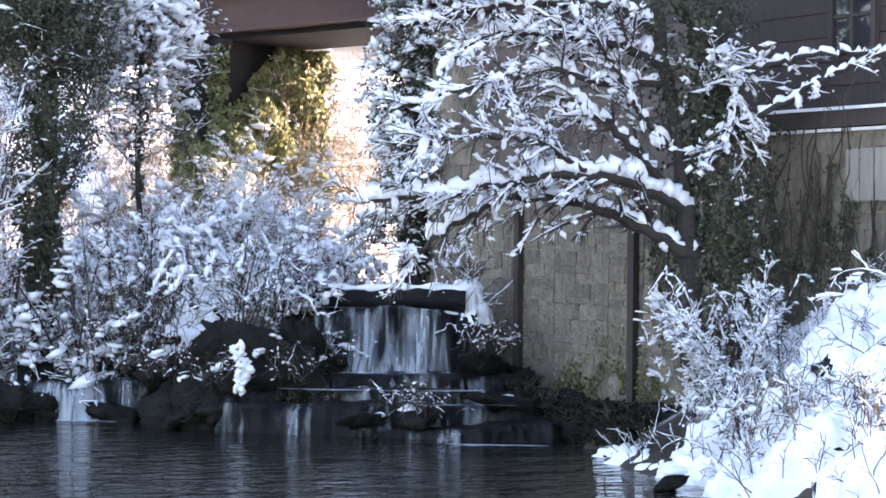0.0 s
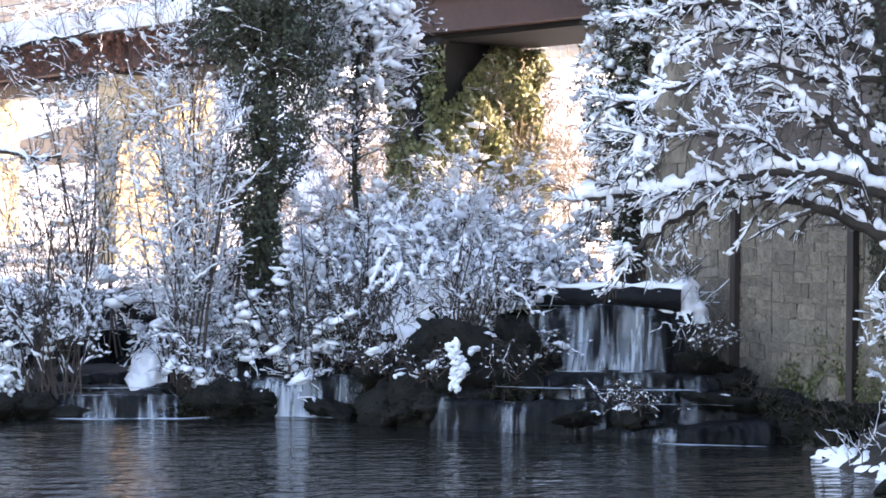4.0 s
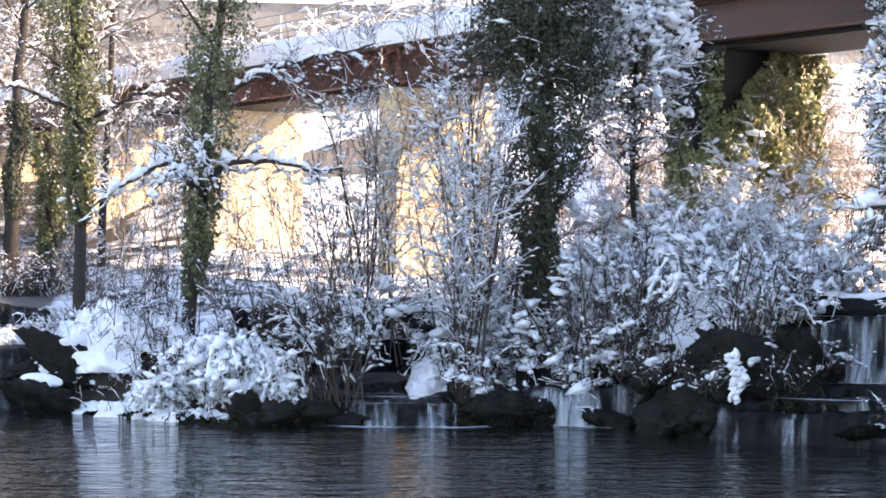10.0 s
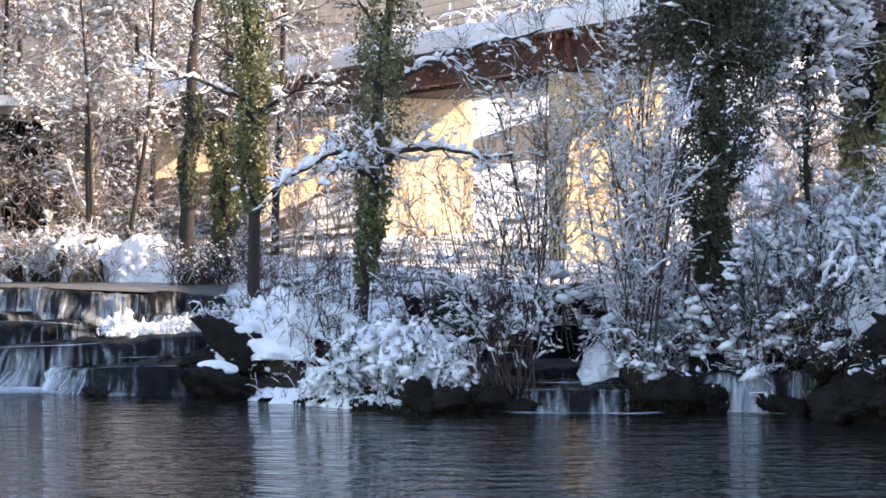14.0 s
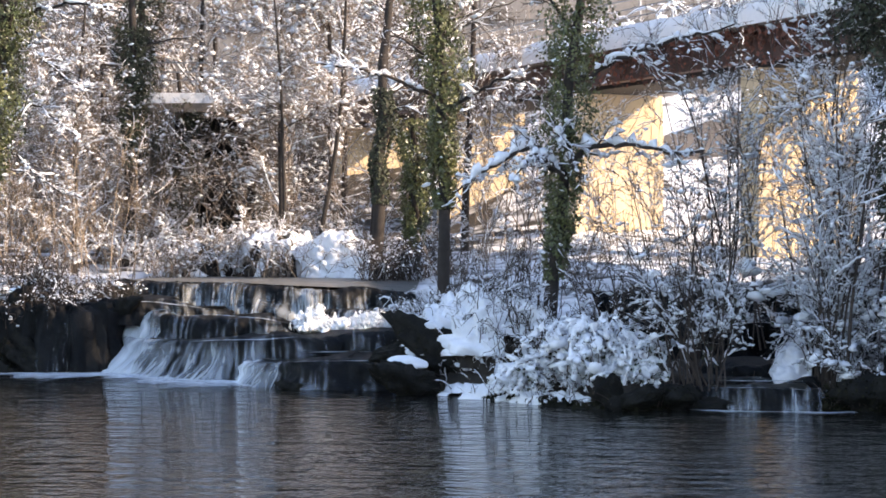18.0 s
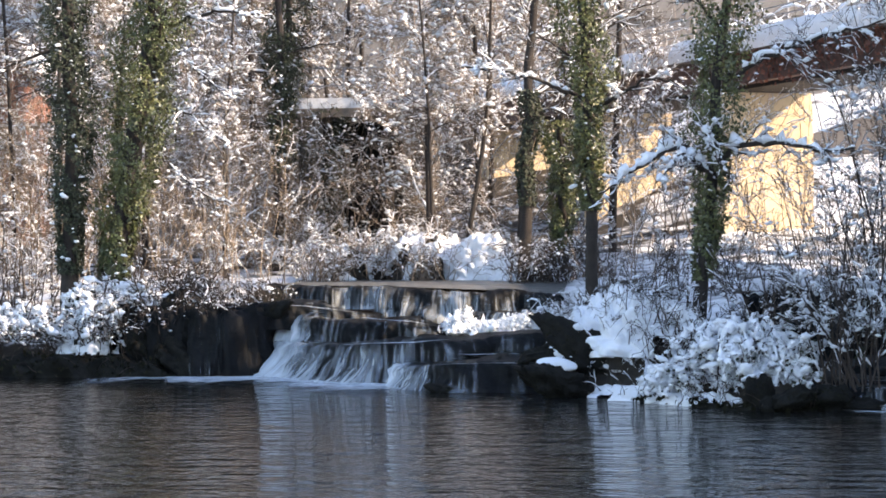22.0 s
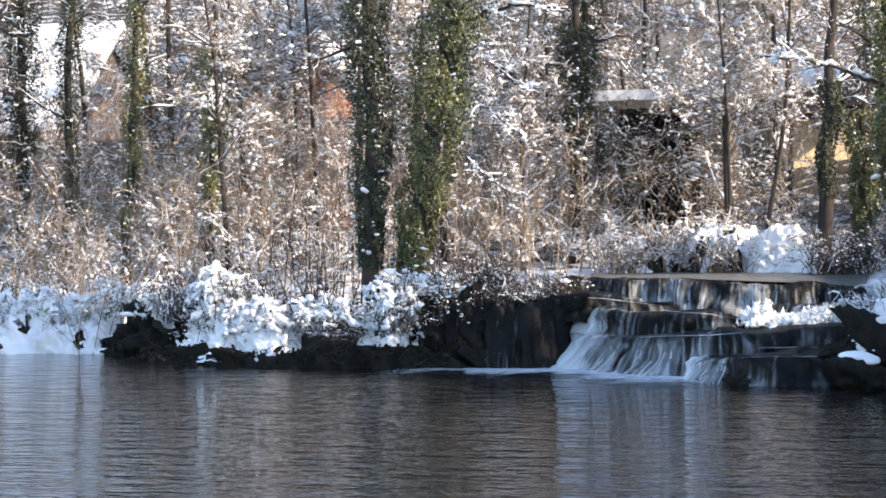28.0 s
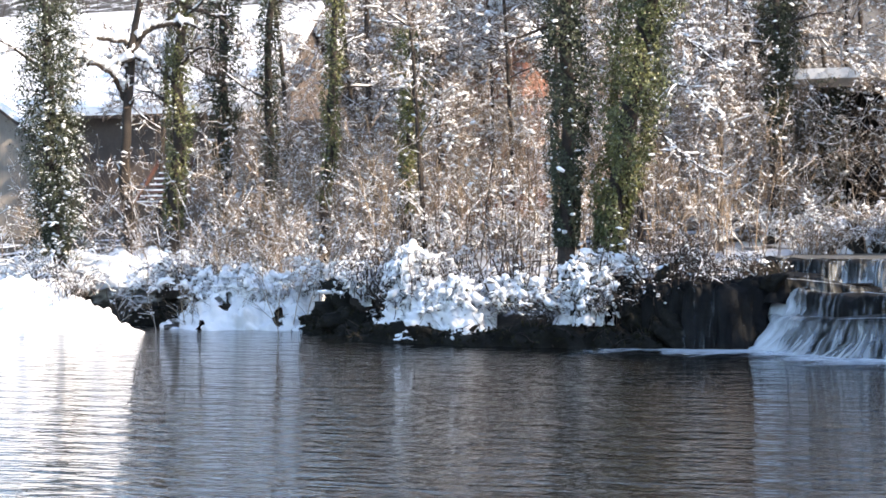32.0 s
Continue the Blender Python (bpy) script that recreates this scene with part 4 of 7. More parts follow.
for x in (-0.08, 1.2):
    v = np.array([(x, 0, -0.1), (x, 1.6, 1.3), (x, 1.6, 1.5), (x, 0, 0.1), (x + 0.06, 0, -0.1), (x + 0.06, 1.6, 1.3), (x + 0.06, 1.6, 1.5), (x + 0.06, 0, 0.1)], float)
    link_mesh("stringer", [(v, np.array([(0, 1, 2, 3), (4, 7, 6, 5), (0, 4, 5, 1), (3, 2, 6, 7)]), 0)], [GIRDER], stair, smooth=False)

# small concrete bunker-like store with a snowy roof and railing, beyond the falls
store = thing("concrete_store", (-9.9, 57.0, 2.5), "dark open concrete store with a snowy railed roof", "shed")
link_mesh("side_wall", [box(-1.9, -1.2, 0, 3, 0, 4.0)], [CONCRETE], store, smooth=False)
link_mesh("side_wall", [box(1.2, 1.9, 0, 3, 0, 4.0)], [CONCRETE], store, smooth=False)
# near-black rear wall, so the store's opening carries its shade in the colour
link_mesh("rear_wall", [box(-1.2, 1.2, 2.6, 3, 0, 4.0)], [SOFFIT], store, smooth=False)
link_mesh("roof_slab", [box(-1.95, 2.3, -0.5, 3.2, 4.004, 4.25)], [CONCRETE], store, smooth=False)
link_mesh("roof_snow", [box(-1.95, 2.3, -0.5, 3.2, 4.254, 4.55)], [SNOW], store, smooth=False)
for j in range(4):
    link_mesh("rail_post", [box(-1.85 + j * 1.35, -1.80 + j * 1.35, -0.3, -0.25, 4.55, 5.45)], [STEEL], store, smooth=False)
for z in (4.9, 5.15, 5.42):
    link_mesh("rail", [box(-1.85, 2.25, -0.29, -0.26, z, z + 0.035)], [STEEL], store, smooth=False)

# ---- banks: rock edges, boulders, snow mounds ----


def bank_edge(pts, top, label, seed=0.0, bulge=1.0, foot=0.1):
    V, F, _ = ledge_surface(pts, top, -0.1, 1.2, 160, bulge, seed=seed, rough=0.22 if top > 0.2 else 0.1, foot=foot, vary=0.14 if top > 0.2 else 0.03)
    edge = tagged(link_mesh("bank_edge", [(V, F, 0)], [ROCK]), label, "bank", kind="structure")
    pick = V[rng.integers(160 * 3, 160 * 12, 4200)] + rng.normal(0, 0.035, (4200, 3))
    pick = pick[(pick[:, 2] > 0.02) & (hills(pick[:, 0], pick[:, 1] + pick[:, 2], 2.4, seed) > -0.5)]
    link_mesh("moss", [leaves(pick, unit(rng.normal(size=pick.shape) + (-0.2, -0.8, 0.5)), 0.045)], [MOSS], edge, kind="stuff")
    twigs, radii = stems(pick[::9], rng.uniform(0.15, 0.5, len(pick[::9])), 5, 0.9, 0.2, 0.007, 0.4, 0.5)
    link_mesh("twig_growth", [tubes(twigs, radii, 3)], [TWIG], edge, kind="stuff")
    return edge


bank_edge([(-28.5, 48.4), (-25, 47.6), (-22.6, 46.9), (-20.8, 45.2), (-20.0, 44.0), (-18.4, 42.9), (-16.8, 42.1), (-14, 41.9), (-11.6, 42.2), (-10.9, 42.6)], 0.38, "dark undercut soil bank along the water", 3.0, 1.6)
bank_edge([(-3.2, 39.9), (-3.0, 38.4), (-2.2, 37.0), (-0.8, 35.4), (0.6, 33.8), (1.6, 33.6), (2.4, 34.2)], 0.05, "dark wet edge of the snowy islet", 5.0, 0.8)
bank_edge([(4.6, 34.3), (5.2, 33.8), (5.9, 33.8), (6.2, 34.2)], 0.3, "dark mossy foot of the bank", 6.0)
bank_edge([(13.0, 31.4), (13.2, 30.0), (13.5, 28.6), (13.7, 27.4), (13.6, 26.2), (13.2, 25.2)], 0.55, "dark mossy rocks at the foot of the stone wall", 9.0, 1.4)
bank_edge([(7.8, 33.4), (8.4, 32.2), (9.4, 31.0), (10.2, 30.4)], 0.5, "dark rock foot below the brush", 7.0)

BOULDERS, MOSSES = [], []
for j in range(5):
    v, f, _ = blobs([(0, 0, 0)], [0.9], 0.75, 0.9, 0, 4)
    v = np.array([c * (1 + 0.34 * noise.fractal(Vector(c) * 1.9 + Vector((7 * j, 0, 0)), 0.8, 2.1, 5) - 0.14 * abs(noise.noise(Vector(c) * 6.0 + Vector((0, 5 * j, 0))))) for c in v])
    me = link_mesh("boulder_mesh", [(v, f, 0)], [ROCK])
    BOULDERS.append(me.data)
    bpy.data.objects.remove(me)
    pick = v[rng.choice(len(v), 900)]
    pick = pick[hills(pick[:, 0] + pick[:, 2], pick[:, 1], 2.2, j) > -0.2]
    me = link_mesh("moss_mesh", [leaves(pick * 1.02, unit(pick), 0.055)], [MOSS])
    MOSSES.append(me.data)
    bpy.data.objects.remove(me)


LUMPS = []
for j in range(6):
    v, f, _ = blobs([(0, 0, 0)], [0.9], 1.0, 0.5, 0, 3)
    v = np.array([0.72 * c * (1 + 0.42 * noise.fractal(Vector(c) * 2.4 + Vector((0, 9 * j, 3)), 0.8, 2.1, 4) + 0.5 * abs(noise.noise(Vector(c) * 5.5 + Vector((4 * j, 0, 0))))) for c in v])
    LUMPS.append((v, f))


def lump(x, y, z, rx, ry, rz):
    """One irregular clod of snow."""
    v, f = LUMPS[int(rng.integers(0, 6))]
    a = rng.uniform(0, 6.28)
    v = np.stack([v[:, 0] * np.cos(a) - v[:, 1] * np.sin(a), v[:, 0] * np.sin(a) + v[:, 1] * np.cos(a), v[:, 2]], 1)
    return v * (rx, ry, rz) + (x, y, z), f, 0


def snow_cap(x, y, z, rx, ry, rz):
    """A soft dome of snow with a nearly level underside."""
    v, f = ico(4)
    o = Vector((x, y, z)) * 3.0
    v = np.array([c * (1 + 0.16 * noise.noise(Vector(c) * 1.6 + o) + 0.07 * noise.noise(Vector(c) * 5.0 + o)) for c in v])
    v[:, 2] = np.where(v[:, 2] < 0, v[:, 2] * 0.3, v[:, 2])
    return v * (rx, ry, rz) + (x, y, z), f, 0


def boulder(x, y, z, r, snow=0.0, label="dark mossy boulder at the waterline"):
    j = int(rng.integers(0, 5))
    ob = new("boulder", BOULDERS[j])
    tagged(new("moss", MOSSES[j]), kind="stuff").parent = ob
    ob.matrix_world = Matrix.LocRotScale((x, y, z), Euler((rng.uniform(-0.3, 0.3), rng.uniform(-0.3, 0.3), rng.uniform(0, 6))), (r, r * rng.uniform(0.7, 1.0), r * rng.uniform(0.6, 0.9)))
    tagged(ob, label if not snow else "dark mossy boulder with a cap of snow", "boulder", "boulders")
    if snow:
        w = [ob.matrix_world @ v.co for v in ob.data.vertices]
        crest = max((v for v in w if (v.x - x) ** 2 + (v.y - y) ** 2 < (0.5 * r) ** 2), key=lambda v: v.z)
        cap = link_mesh("snow_cap", [snow_cap(0.5 * crest.x + 0.5 * x, 0.5 * crest.y + 0.5 * y, crest.z - 0.12 * r, 0.62 * r * snow, 0.5 * r * snow, 0.34 * r * snow)], [SNOW])
        cap.parent = ob
        cap.matrix_parent_inverse = ob.matrix_world.inverted()
    return ob


boulder(-2.75, 36.9, 0.16, 0.6, 1.1)
boulder(-2.2, 37.6, 0.65, 0.55), boulder(-2.6, 38.0, 0.75, 0.5), boulder(-3.0, 38.8, 0.5, 0.6)
boulder(-5.0, 37.75, 0.02, 0.34)
boulder(1.5, 33.75, 0.12, 0.45), boulder(2.05, 34.0, 0.18, 0.48), boulder(1.0, 33.85, 0.05, 0.4), boulder(2.5, 34.1, 0.1, 0.4)
for x, y, z, r in ((-2.7, 42.2, 0.7, 0.5), (-2.6, 43.2, 0.9, 0.5), (-2.7, 44.2, 1.1, 0.5), (-2.6, 41.3, 0.6, 0.5)):
    boulder(x, y, z, r, 0.8)
boulder(11.75, 22.0, 0.06, 0.22, 1.3)
boulder(5.35, 33.9, 0.28, 0.62), boulder(5.9, 34.0, 0.2, 0.45), boulder(7.0, 33.75, 0.22, 0.36)
for x, y, z, r, s in ((8.1, 32.1, 0.3, 0.6, 0), (8.6, 31.7, 0.5, 0.7, 0), (9.1, 31.5, 0.55, 0.75, 0.5), (9.7, 31.5, 0.7, 0.7, 0), (10.1, 31.9, 0.75, 0.55, 0.5),
                      (9.4, 32.2, 1.1, 0.6, 0), (8.6, 32.4, 1.0, 0.6, 0.7), (7.9, 32.7, 0.7, 0.5, 0.7), (10.5, 32.3, 0.95, 0.45, 0.4), 
                      (8.2, 31.6, 0.1, 0.45, 0.6), (11.0, 29.3, 0.15, 0.42, 1.1), (10.6, 29.6, 0.25, 0.35, 0.8),
                      (12.6, 29.0, 0.5, 0.35, 0.9), (13.3, 30.9, 0.9, 0.45, 0), (13.3, 30.5, 0.6, 0.5, 0)):
    boulder(x, y, z, r, s * 0.6)
for x in np.arange(-19.5, -11.5, 0.75):
    y = float(np.interp(x, SHORE_X, SHORE_Y))
    boulder(x, y + rng.uniform(-0.1, 0.4), rng.uniform(-0.1, 0.15), rng.uniform(0.2, 0.4), 0.0 if rng.random() < 0.6 else 0.9)
for x, y, z, r, s in ((-11.9, 42.5, 1.2, 0.45, 0.5), (-11.2, 42.3, 1.1, 0.4, 0), (-10.4, 42.5, 1.2, 0.42, 0.5), (-9.7, 42.8, 1.15, 0.36, 0), (-12.4, 42.6, 0.7, 0.55, 0), (-11.5, 42.0, 0.4, 0.4, 0), (-10.0, 44.6, 1.6, 0.4, 0.6)):
    boulder(x, y, z, r, s)
for x, y, z, r in ((-11.3, 42.9, 0.5, 0.7), (-12.2, 42.7, 0.4, 0.6), (-10.7, 43.0, 0.9, 0.5), (-20.3, 44.2, 0.4, 0.7), (-20.8, 45.0, 0.6, 0.7), (-20.0, 43.9, 0.1, 0.5)):
    boulder(x, y, z, r)


def snow_mound(place, rx, ry, h, turn=0.0, label="rounded mound of fresh snow on the bank", lumps=0.12, seed=0.0, name="snow_mound"):
    """A drift with a lumpy skin and an overhanging scalloped rim."""
    n, m = 84, 22
    a = np.linspace(0, 2 * np.pi, n, endpoint=False)
    rim = 1 + 0.10 * np.sin(a * 3 + seed) + 0.06 * np.sin(a * 7 + 2 * seed) + 0.04 * np.sin(a * 13 + seed)
    rows = []
    for t in np.linspace(0, 1, m):
        rr = np.sin(t * np.pi * 0.56) / np.sin(0.5 * np.pi)
        zz = h * np.cos(t * np.pi * 0.5) ** 0.8 if t < 1 else -0.05 * h
        x, y = np.cos(a) * rx * rr * rim, np.sin(a) * ry * rr * rim
        zr = zz + 0 * a
        b = np.array([noise.fractal(Vector((u + place[0], v + place[1], w)) * 1.5, 0.85, 2.1, 5) for u, v, w in zip(x, y, zr)]) * lumps * 1.7
        side = min(1.0, t * 1.6)
        rows.append(np.stack([x + np.cos(a) * b * side, y + np.sin(a) * b * side, zr + b * (1.1 - 0.7 * side)], 1))
    V = np.stack(rows, 0)
    i = np.arange(m - 1)[:, None] * n
    s, s2 = np.arange(n)[None], (np.arange(n)[None] + 1) % n
    F = np.stack([i + s, i + n + s, i + n + s2, i + s2], -1).reshape(-1, 4)
    ob = link_mesh(name, [(V, F, 0)], [SNOW])
    ob.location, ob.rotation_euler = place, (0, 0, radians(turn))
    return tagged(ob, label, "snow", "snow mounds")


def snow_quilt(place, rx, ry, h, turn=0.0, label="ragged snow drift over a bank bush", gaps=0.25, seed=0.0, grain=1.0, sprigs=40, twig=None, flat=2.4):
    """Crumbly snow lying on a dark bush: puffed lumps, a ragged rim, gaps that show the dark core."""
    ob = thing("snow_drift", place, label, "snow", "snow drifts")
    ob.rotation_euler = (0, 0, radians(turn))
    n, m = 150, 46
    a = np.linspace(0, 2 * np.pi, n, endpoint=False)[None]
    t = (np.arange(m) / (m - 1))[:, None] ** 0.8
    rim = 1 + 0.13 * np.sin(a * 3 + seed) + 0.08 * np.sin(a * 5 + 2 * seed) + 0.05 * np.sin(a * 11 + seed)
    base = np.stack([np.cos(a) * rx * t * rim, np.sin(a) * ry * t * rim, h * (1 - t ** flat) - 0.06 + 0 * a], -1)
    out = unit(base * np.array([1 / rx ** 2, 1 / ry ** 2, 1 / h ** 2]) + np.array([0, 0, 0.25]))
    off = Vector((13.7 * seed, 5.1 * seed, 2.3 * seed))
    p = [Vector(v) + off for v in base.reshape(-1, 3)]
    big = np.array([abs(noise.noise(v * 1.9)) for v in p]).reshape(m, n)
    mid = np.array([abs(noise.noise(v * 4.7)) for v in p]).reshape(m, n)
    low = np.array([noise.noise(v * 10.0) for v in p]).reshape(m, n)
    hole = np.array([noise.noise(Vector((v.x * 2.4, v.y * 2.4, v.z * 1.3 + 9))) + 0.3 * noise.noise(v * 6.0) for v in p]).reshape(m, n)
    V = base + out * (grain * (0.34 * (big - 0.2) + 0.19 * (mid - 0.2) + 0.045 * low))[..., None] * min(1.0, h + 0.35)
    gone = hole < -0.72 + gaps * (0.35 + 1.3 * t ** 2)
    i = np.arange(m - 1)[:, None] * n
    s, s2 = np.arange(n)[None], (np.arange(n)[None] + 1) % n
    F = np.stack([i + s, i + n + s, i + n + s2, i + s2], -1).reshape(-1, 4)
    link_mesh("snow", [(V.reshape(-1, 3), F[~gone.reshape(-1)[F].any(1)], 0)], [SNOW], ob)
    # near-black shell puts the shade between the stems into the gaps
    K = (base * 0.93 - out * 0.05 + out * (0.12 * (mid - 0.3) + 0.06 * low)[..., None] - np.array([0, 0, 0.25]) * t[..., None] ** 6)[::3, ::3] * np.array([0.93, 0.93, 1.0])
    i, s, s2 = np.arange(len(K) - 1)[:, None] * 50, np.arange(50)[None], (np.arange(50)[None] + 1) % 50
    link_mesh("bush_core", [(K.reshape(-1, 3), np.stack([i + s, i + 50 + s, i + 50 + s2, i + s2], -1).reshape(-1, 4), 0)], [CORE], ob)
    sprigs = int(sprigs * 0.7)
    if sprigs:
        pick = rng.integers(n * 3, n * (m - 4), sprigs)
        P, R = stems(base.reshape(-1, 3)[pick], rng.uniform(0.25, 0.75, sprigs), 6, 0.75, 0.16, 0.009, 0.4, 0.1)
        A, RA = grow(P, R, 4, 0.25, 4, 0.8, 0.0, 0.2)
        link_mesh("twig_growth", [tubes(P, R, 3), tubes(A, np.maximum(RA, 0.005), 3)], [twig or TWIG], ob, kind="stuff")
        link_mesh("twig_snow", [snow_on(P, R, 0.018, 0.8, S=4), snow_on(A, RA, 0.014, 0.7, S=3)], [SNOW], ob, kind="stuff")
    return ob


snow_mound((-30.5, 50.5, 1.0), 3.5, 1.2, 0.9, 5, seed=6.0, lumps=0.25)
snow_quilt((-29.9, 44.0, -0.05), 3.0, 1.7, 1.5, 8, "big sunlit snow mound at the water's edge", 0.0, 1.0, 1.2, sprigs=20, flat=1.9)
DEEP = "deep crumbly snow on the steep near bank"
snow_quilt((-24.5, 47.4, -0.1), 2.5, 1.7, 1.75, -8, "snow drift pressing a bush down to the waterline", 0.1, 2.0, 1.5, sprigs=110, flat=1.2)
snow_quilt((-22.9, 47.4, 0.1), 1.0, 0.8, 1.0, 0, gaps=0.4, seed=2.5)
snow_quilt((-18.0, 43.6, 0.4), 1.0, 0.9, 1.7, 0, "tall ragged snow hump on the bank", 0.3, 3.0, 1.4, sprigs=110, flat=1.4)
snow_quilt((-16.9, 43.0, 0.1), 1.35, 1.0, 1.4, 0, "snow drift sliding down the bank edge", 0.28, 4.0, 1.4, sprigs=90, flat=1.3)
snow_quilt((-13.6, 42.9, 0.5), 0.7, 0.6, 1.3, 0, gaps=0.3, seed=5.0, flat=1.4)
snow_quilt((-20.0, 45.2, 0.8), 1.2, 0.8, 0.7, 0, gaps=0.55, seed=5.5, sprigs=70)
snow_quilt((-12.6, 43.2, 1.2), 0.7, 0.5, 0.5, 0, gaps=0.6, seed=5.8)
snow_quilt((-26.8, 49.6, 1.0), 2.2, 1.0, 0.8, 0, gaps=0.45, seed=6.3, sprigs=90)
snow_quilt((-1.5, 37.9, 0.75), 1.75, 0.9, 1.25, -12, "snow hump with thin stems on the islet", 0.12, 7.0, 1.3, sprigs=90, flat=1.6)
snow_quilt((-0.3, 37.3, 0.7), 0.9, 0.7, 0.8, -30, "snow hump with thin stems on the islet", 0.2, 7.2, 1.3, sprigs=80, flat=1.6)
snow_quilt((-0.95, 37.0, 0.8), 1.25, 0.6, 1.15, -14, "smooth snow hump with thin stems on the islet", 0.14, 7.8, 1.4, sprigs=60, flat=1.6)
snow_quilt((-0.9, 37.0, 0.35), 1.2, 0.8, 0.65, -40, gaps=0.42, seed=7.5, sprigs=80)
snow_quilt((-1.0, 36.0, 0.0), 1.8, 0.6, 0.32, -46, "low shelf of snow at the islet's waterline", 0.3, 8.0, sprigs=40)
snow_quilt((0.1, 34.75, -0.06), 1.3, 0.5, 0.34, -36, "low shelf of snow at the islet's waterline", 0.12, 8.3, sprigs=30)
snow_quilt((0.7, 35.1, 0.12), 1.15, 0.55, 0.8, -20, "bush on the islet buried in clumped snow", 0.3, 8.6, 1.3, sprigs=110)
snow_quilt((4.4, 35.3, 0.2), 0.75, 0.6, 0.95, 0, "snow piled round the shrub's foot", 0.34, 9.0)
snow_quilt((9.3, 34.0, 1.2), 1.3, 0.9, 1.35, 0, "snow heaped over brush above the rocks", 0.3, 11.0, 1.2, 110)
snow_quilt((10.5, 33.6, 1.7), 0.9, 0.7, 0.9, 0, "snow heaped over brush above the rocks", 0.4, 11.5, 1.2, 60)
snow_quilt((12.95, 31.75, 1.75), 0.42, 0.35, 0.8, 0, "snow heaped on brush beside the narrow fall", 0.2, 11.9, 0.6, 70, flat=3.0)
snow_quilt((-4.5, 49.5, 1.75), 0.95, 0.7, 0.95, 0, "sunlit snow hump above the falls", 0.05, 12.0, twig=TAN)
snow_quilt((-5.6, 50.3, 1.8), 1.1, 0.8, 1.3, 0, "sunlit snow hump above the falls", 0.12, 12.5, twig=TAN, sprigs=70)
snow_quilt((-7.2, 50.7, 1.8), 1.4, 0.9, 1.35, 0, "tawny bush heaped with sunlit snow above the falls", 0.5, 13.0, twig=TAN, sprigs=110)
snow_quilt((-9.2, 50.9, 1.75), 1.4, 0.9, 1.1, 0, "tawny bush heaped with sunlit snow above the falls", 0.6, 13.5, twig=TAN, sprigs=110)
snow_quilt((15.6, 22.2, 1.0), 2.0, 1.9, 1.7, 60, DEEP, 0.1, 14.0)
snow_quilt((13.75, 22.7, 0.0), 1.35, 1.3, 1.05, 50, DEEP, 0.16, 15.0, sprigs=80)
snow_quilt((12.95, 24.6, -0.02), 0.55, 1.2, 0.35, 15, DEEP, 0.2, 16.0, sprigs=20)
snow_quilt((12.75, 22.5, -0.08), 0.6, 1.3, 0.5, 10, DEEP, 0.15, 23.0, sprigs=30)
snow_quilt((12.7, 23.9, -0.08), 0.45, 0.9, 0.36, 0, DEEP, 0.12, 24.0, sprigs=20)
snow_quilt((12.6, 20.9, -0.08), 0.75, 1.0, 0.6, 0, DEEP, 0.2, 25.0, sprigs=40)
snow_quilt((15.2, 19.9, 1.0), 2.2, 2.0, 1.5, 30, DEEP, 0.1, 17.0)
snow_quilt((13.4, 21.0, 0.0), 1.35, 1.3, 1.15, 40, DEEP, 0.2, 18.0, sprigs=120)
snow_quilt((14.4, 21.2, 0.7), 1.4, 1.5, 1.4, 20, DEEP, 0.2, 19.0, sprigs=60)
snow_quilt((12.9, 19.2, 0.0), 1.4, 1.3, 1.3, 70, DEEP, 0.22, 22.0, sprigs=130)
snow_quilt((14.3, 19.0, 0.8), 2.0, 1.7, 1.5, 0, DEEP, 0.15, 20.0)
snow_quilt((12.1, 17.2, 0.0), 1.2, 1.2, 1.2, 20, DEEP, 0.22, 21.0, sprigs=90)
lintel = thing("weir_beam", (0, 0, 0), "dark timber beam across the narrow fall under snow", "beam")
d = Vector((1.7, -1.15, 0)).normalized()
xs = np.linspace(-1.35, 1.35, 46)
axis = np.stack([11.75 + d.x * xs, 32.3 + d.y * xs, 2.10 + 0.02 * np.sin(xs * 3)], 1)
v, f, _ = tubes(axis[None], 0.2 + 0.025 * hills(xs, 2 * xs, 2.3, 1.0)[None], 12)
v = v + 0.03 * np.stack([hills(v[:, 0], v[:, 2], 7.0, k) for k in range(3)], 1)
link_mesh("beam", [(v, f, 0)], [WET_ROCK], lintel)
P = (axis + np.array([0.0, -0.02, 0.20]))[None]
link_mesh("beam_snow", [tubes(P, np.maximum(0.02, 0.085 + 0.05 * hills(xs, xs, 2.9, 3.0))[None], 8)], [SNOW], lintel)
hang = thing("hanging_snow", (8.6, 30.75, 0.0), "tall white clump of snow hanging on a dark rock", "snow")
hc = np.stack([rng.normal(0, 0.045, 26), rng.normal(0, 0.03, 26), np.linspace(0.62, 1.42, 26)], 1) + np.array([0.05, 0, 0]) * np.sin(np.linspace(0, 5, 26))[:, None]
link_mesh("clump", [lump(*c, *(rng.uniform(0.055, 0.10, 3) * (0.65 + 0.6 * math.sin(2.9 * i / 26)))) for i, c in enumerate(hc)], [SNOW], hang)
spots = [(9.6, 30.9, 0.95), (9.0, 31.0, 1.3), (10.2, 31.3, 1.15), (9.9, 30.9, 0.55), (7.9, 31.6, 0.85), (8.2, 31.4, 0.5), (10.6, 31.3, 1.35), (7.6, 32.2, 1.2), (9.3, 31.2, 1.55), (8.35, 31.1, 1.05)]
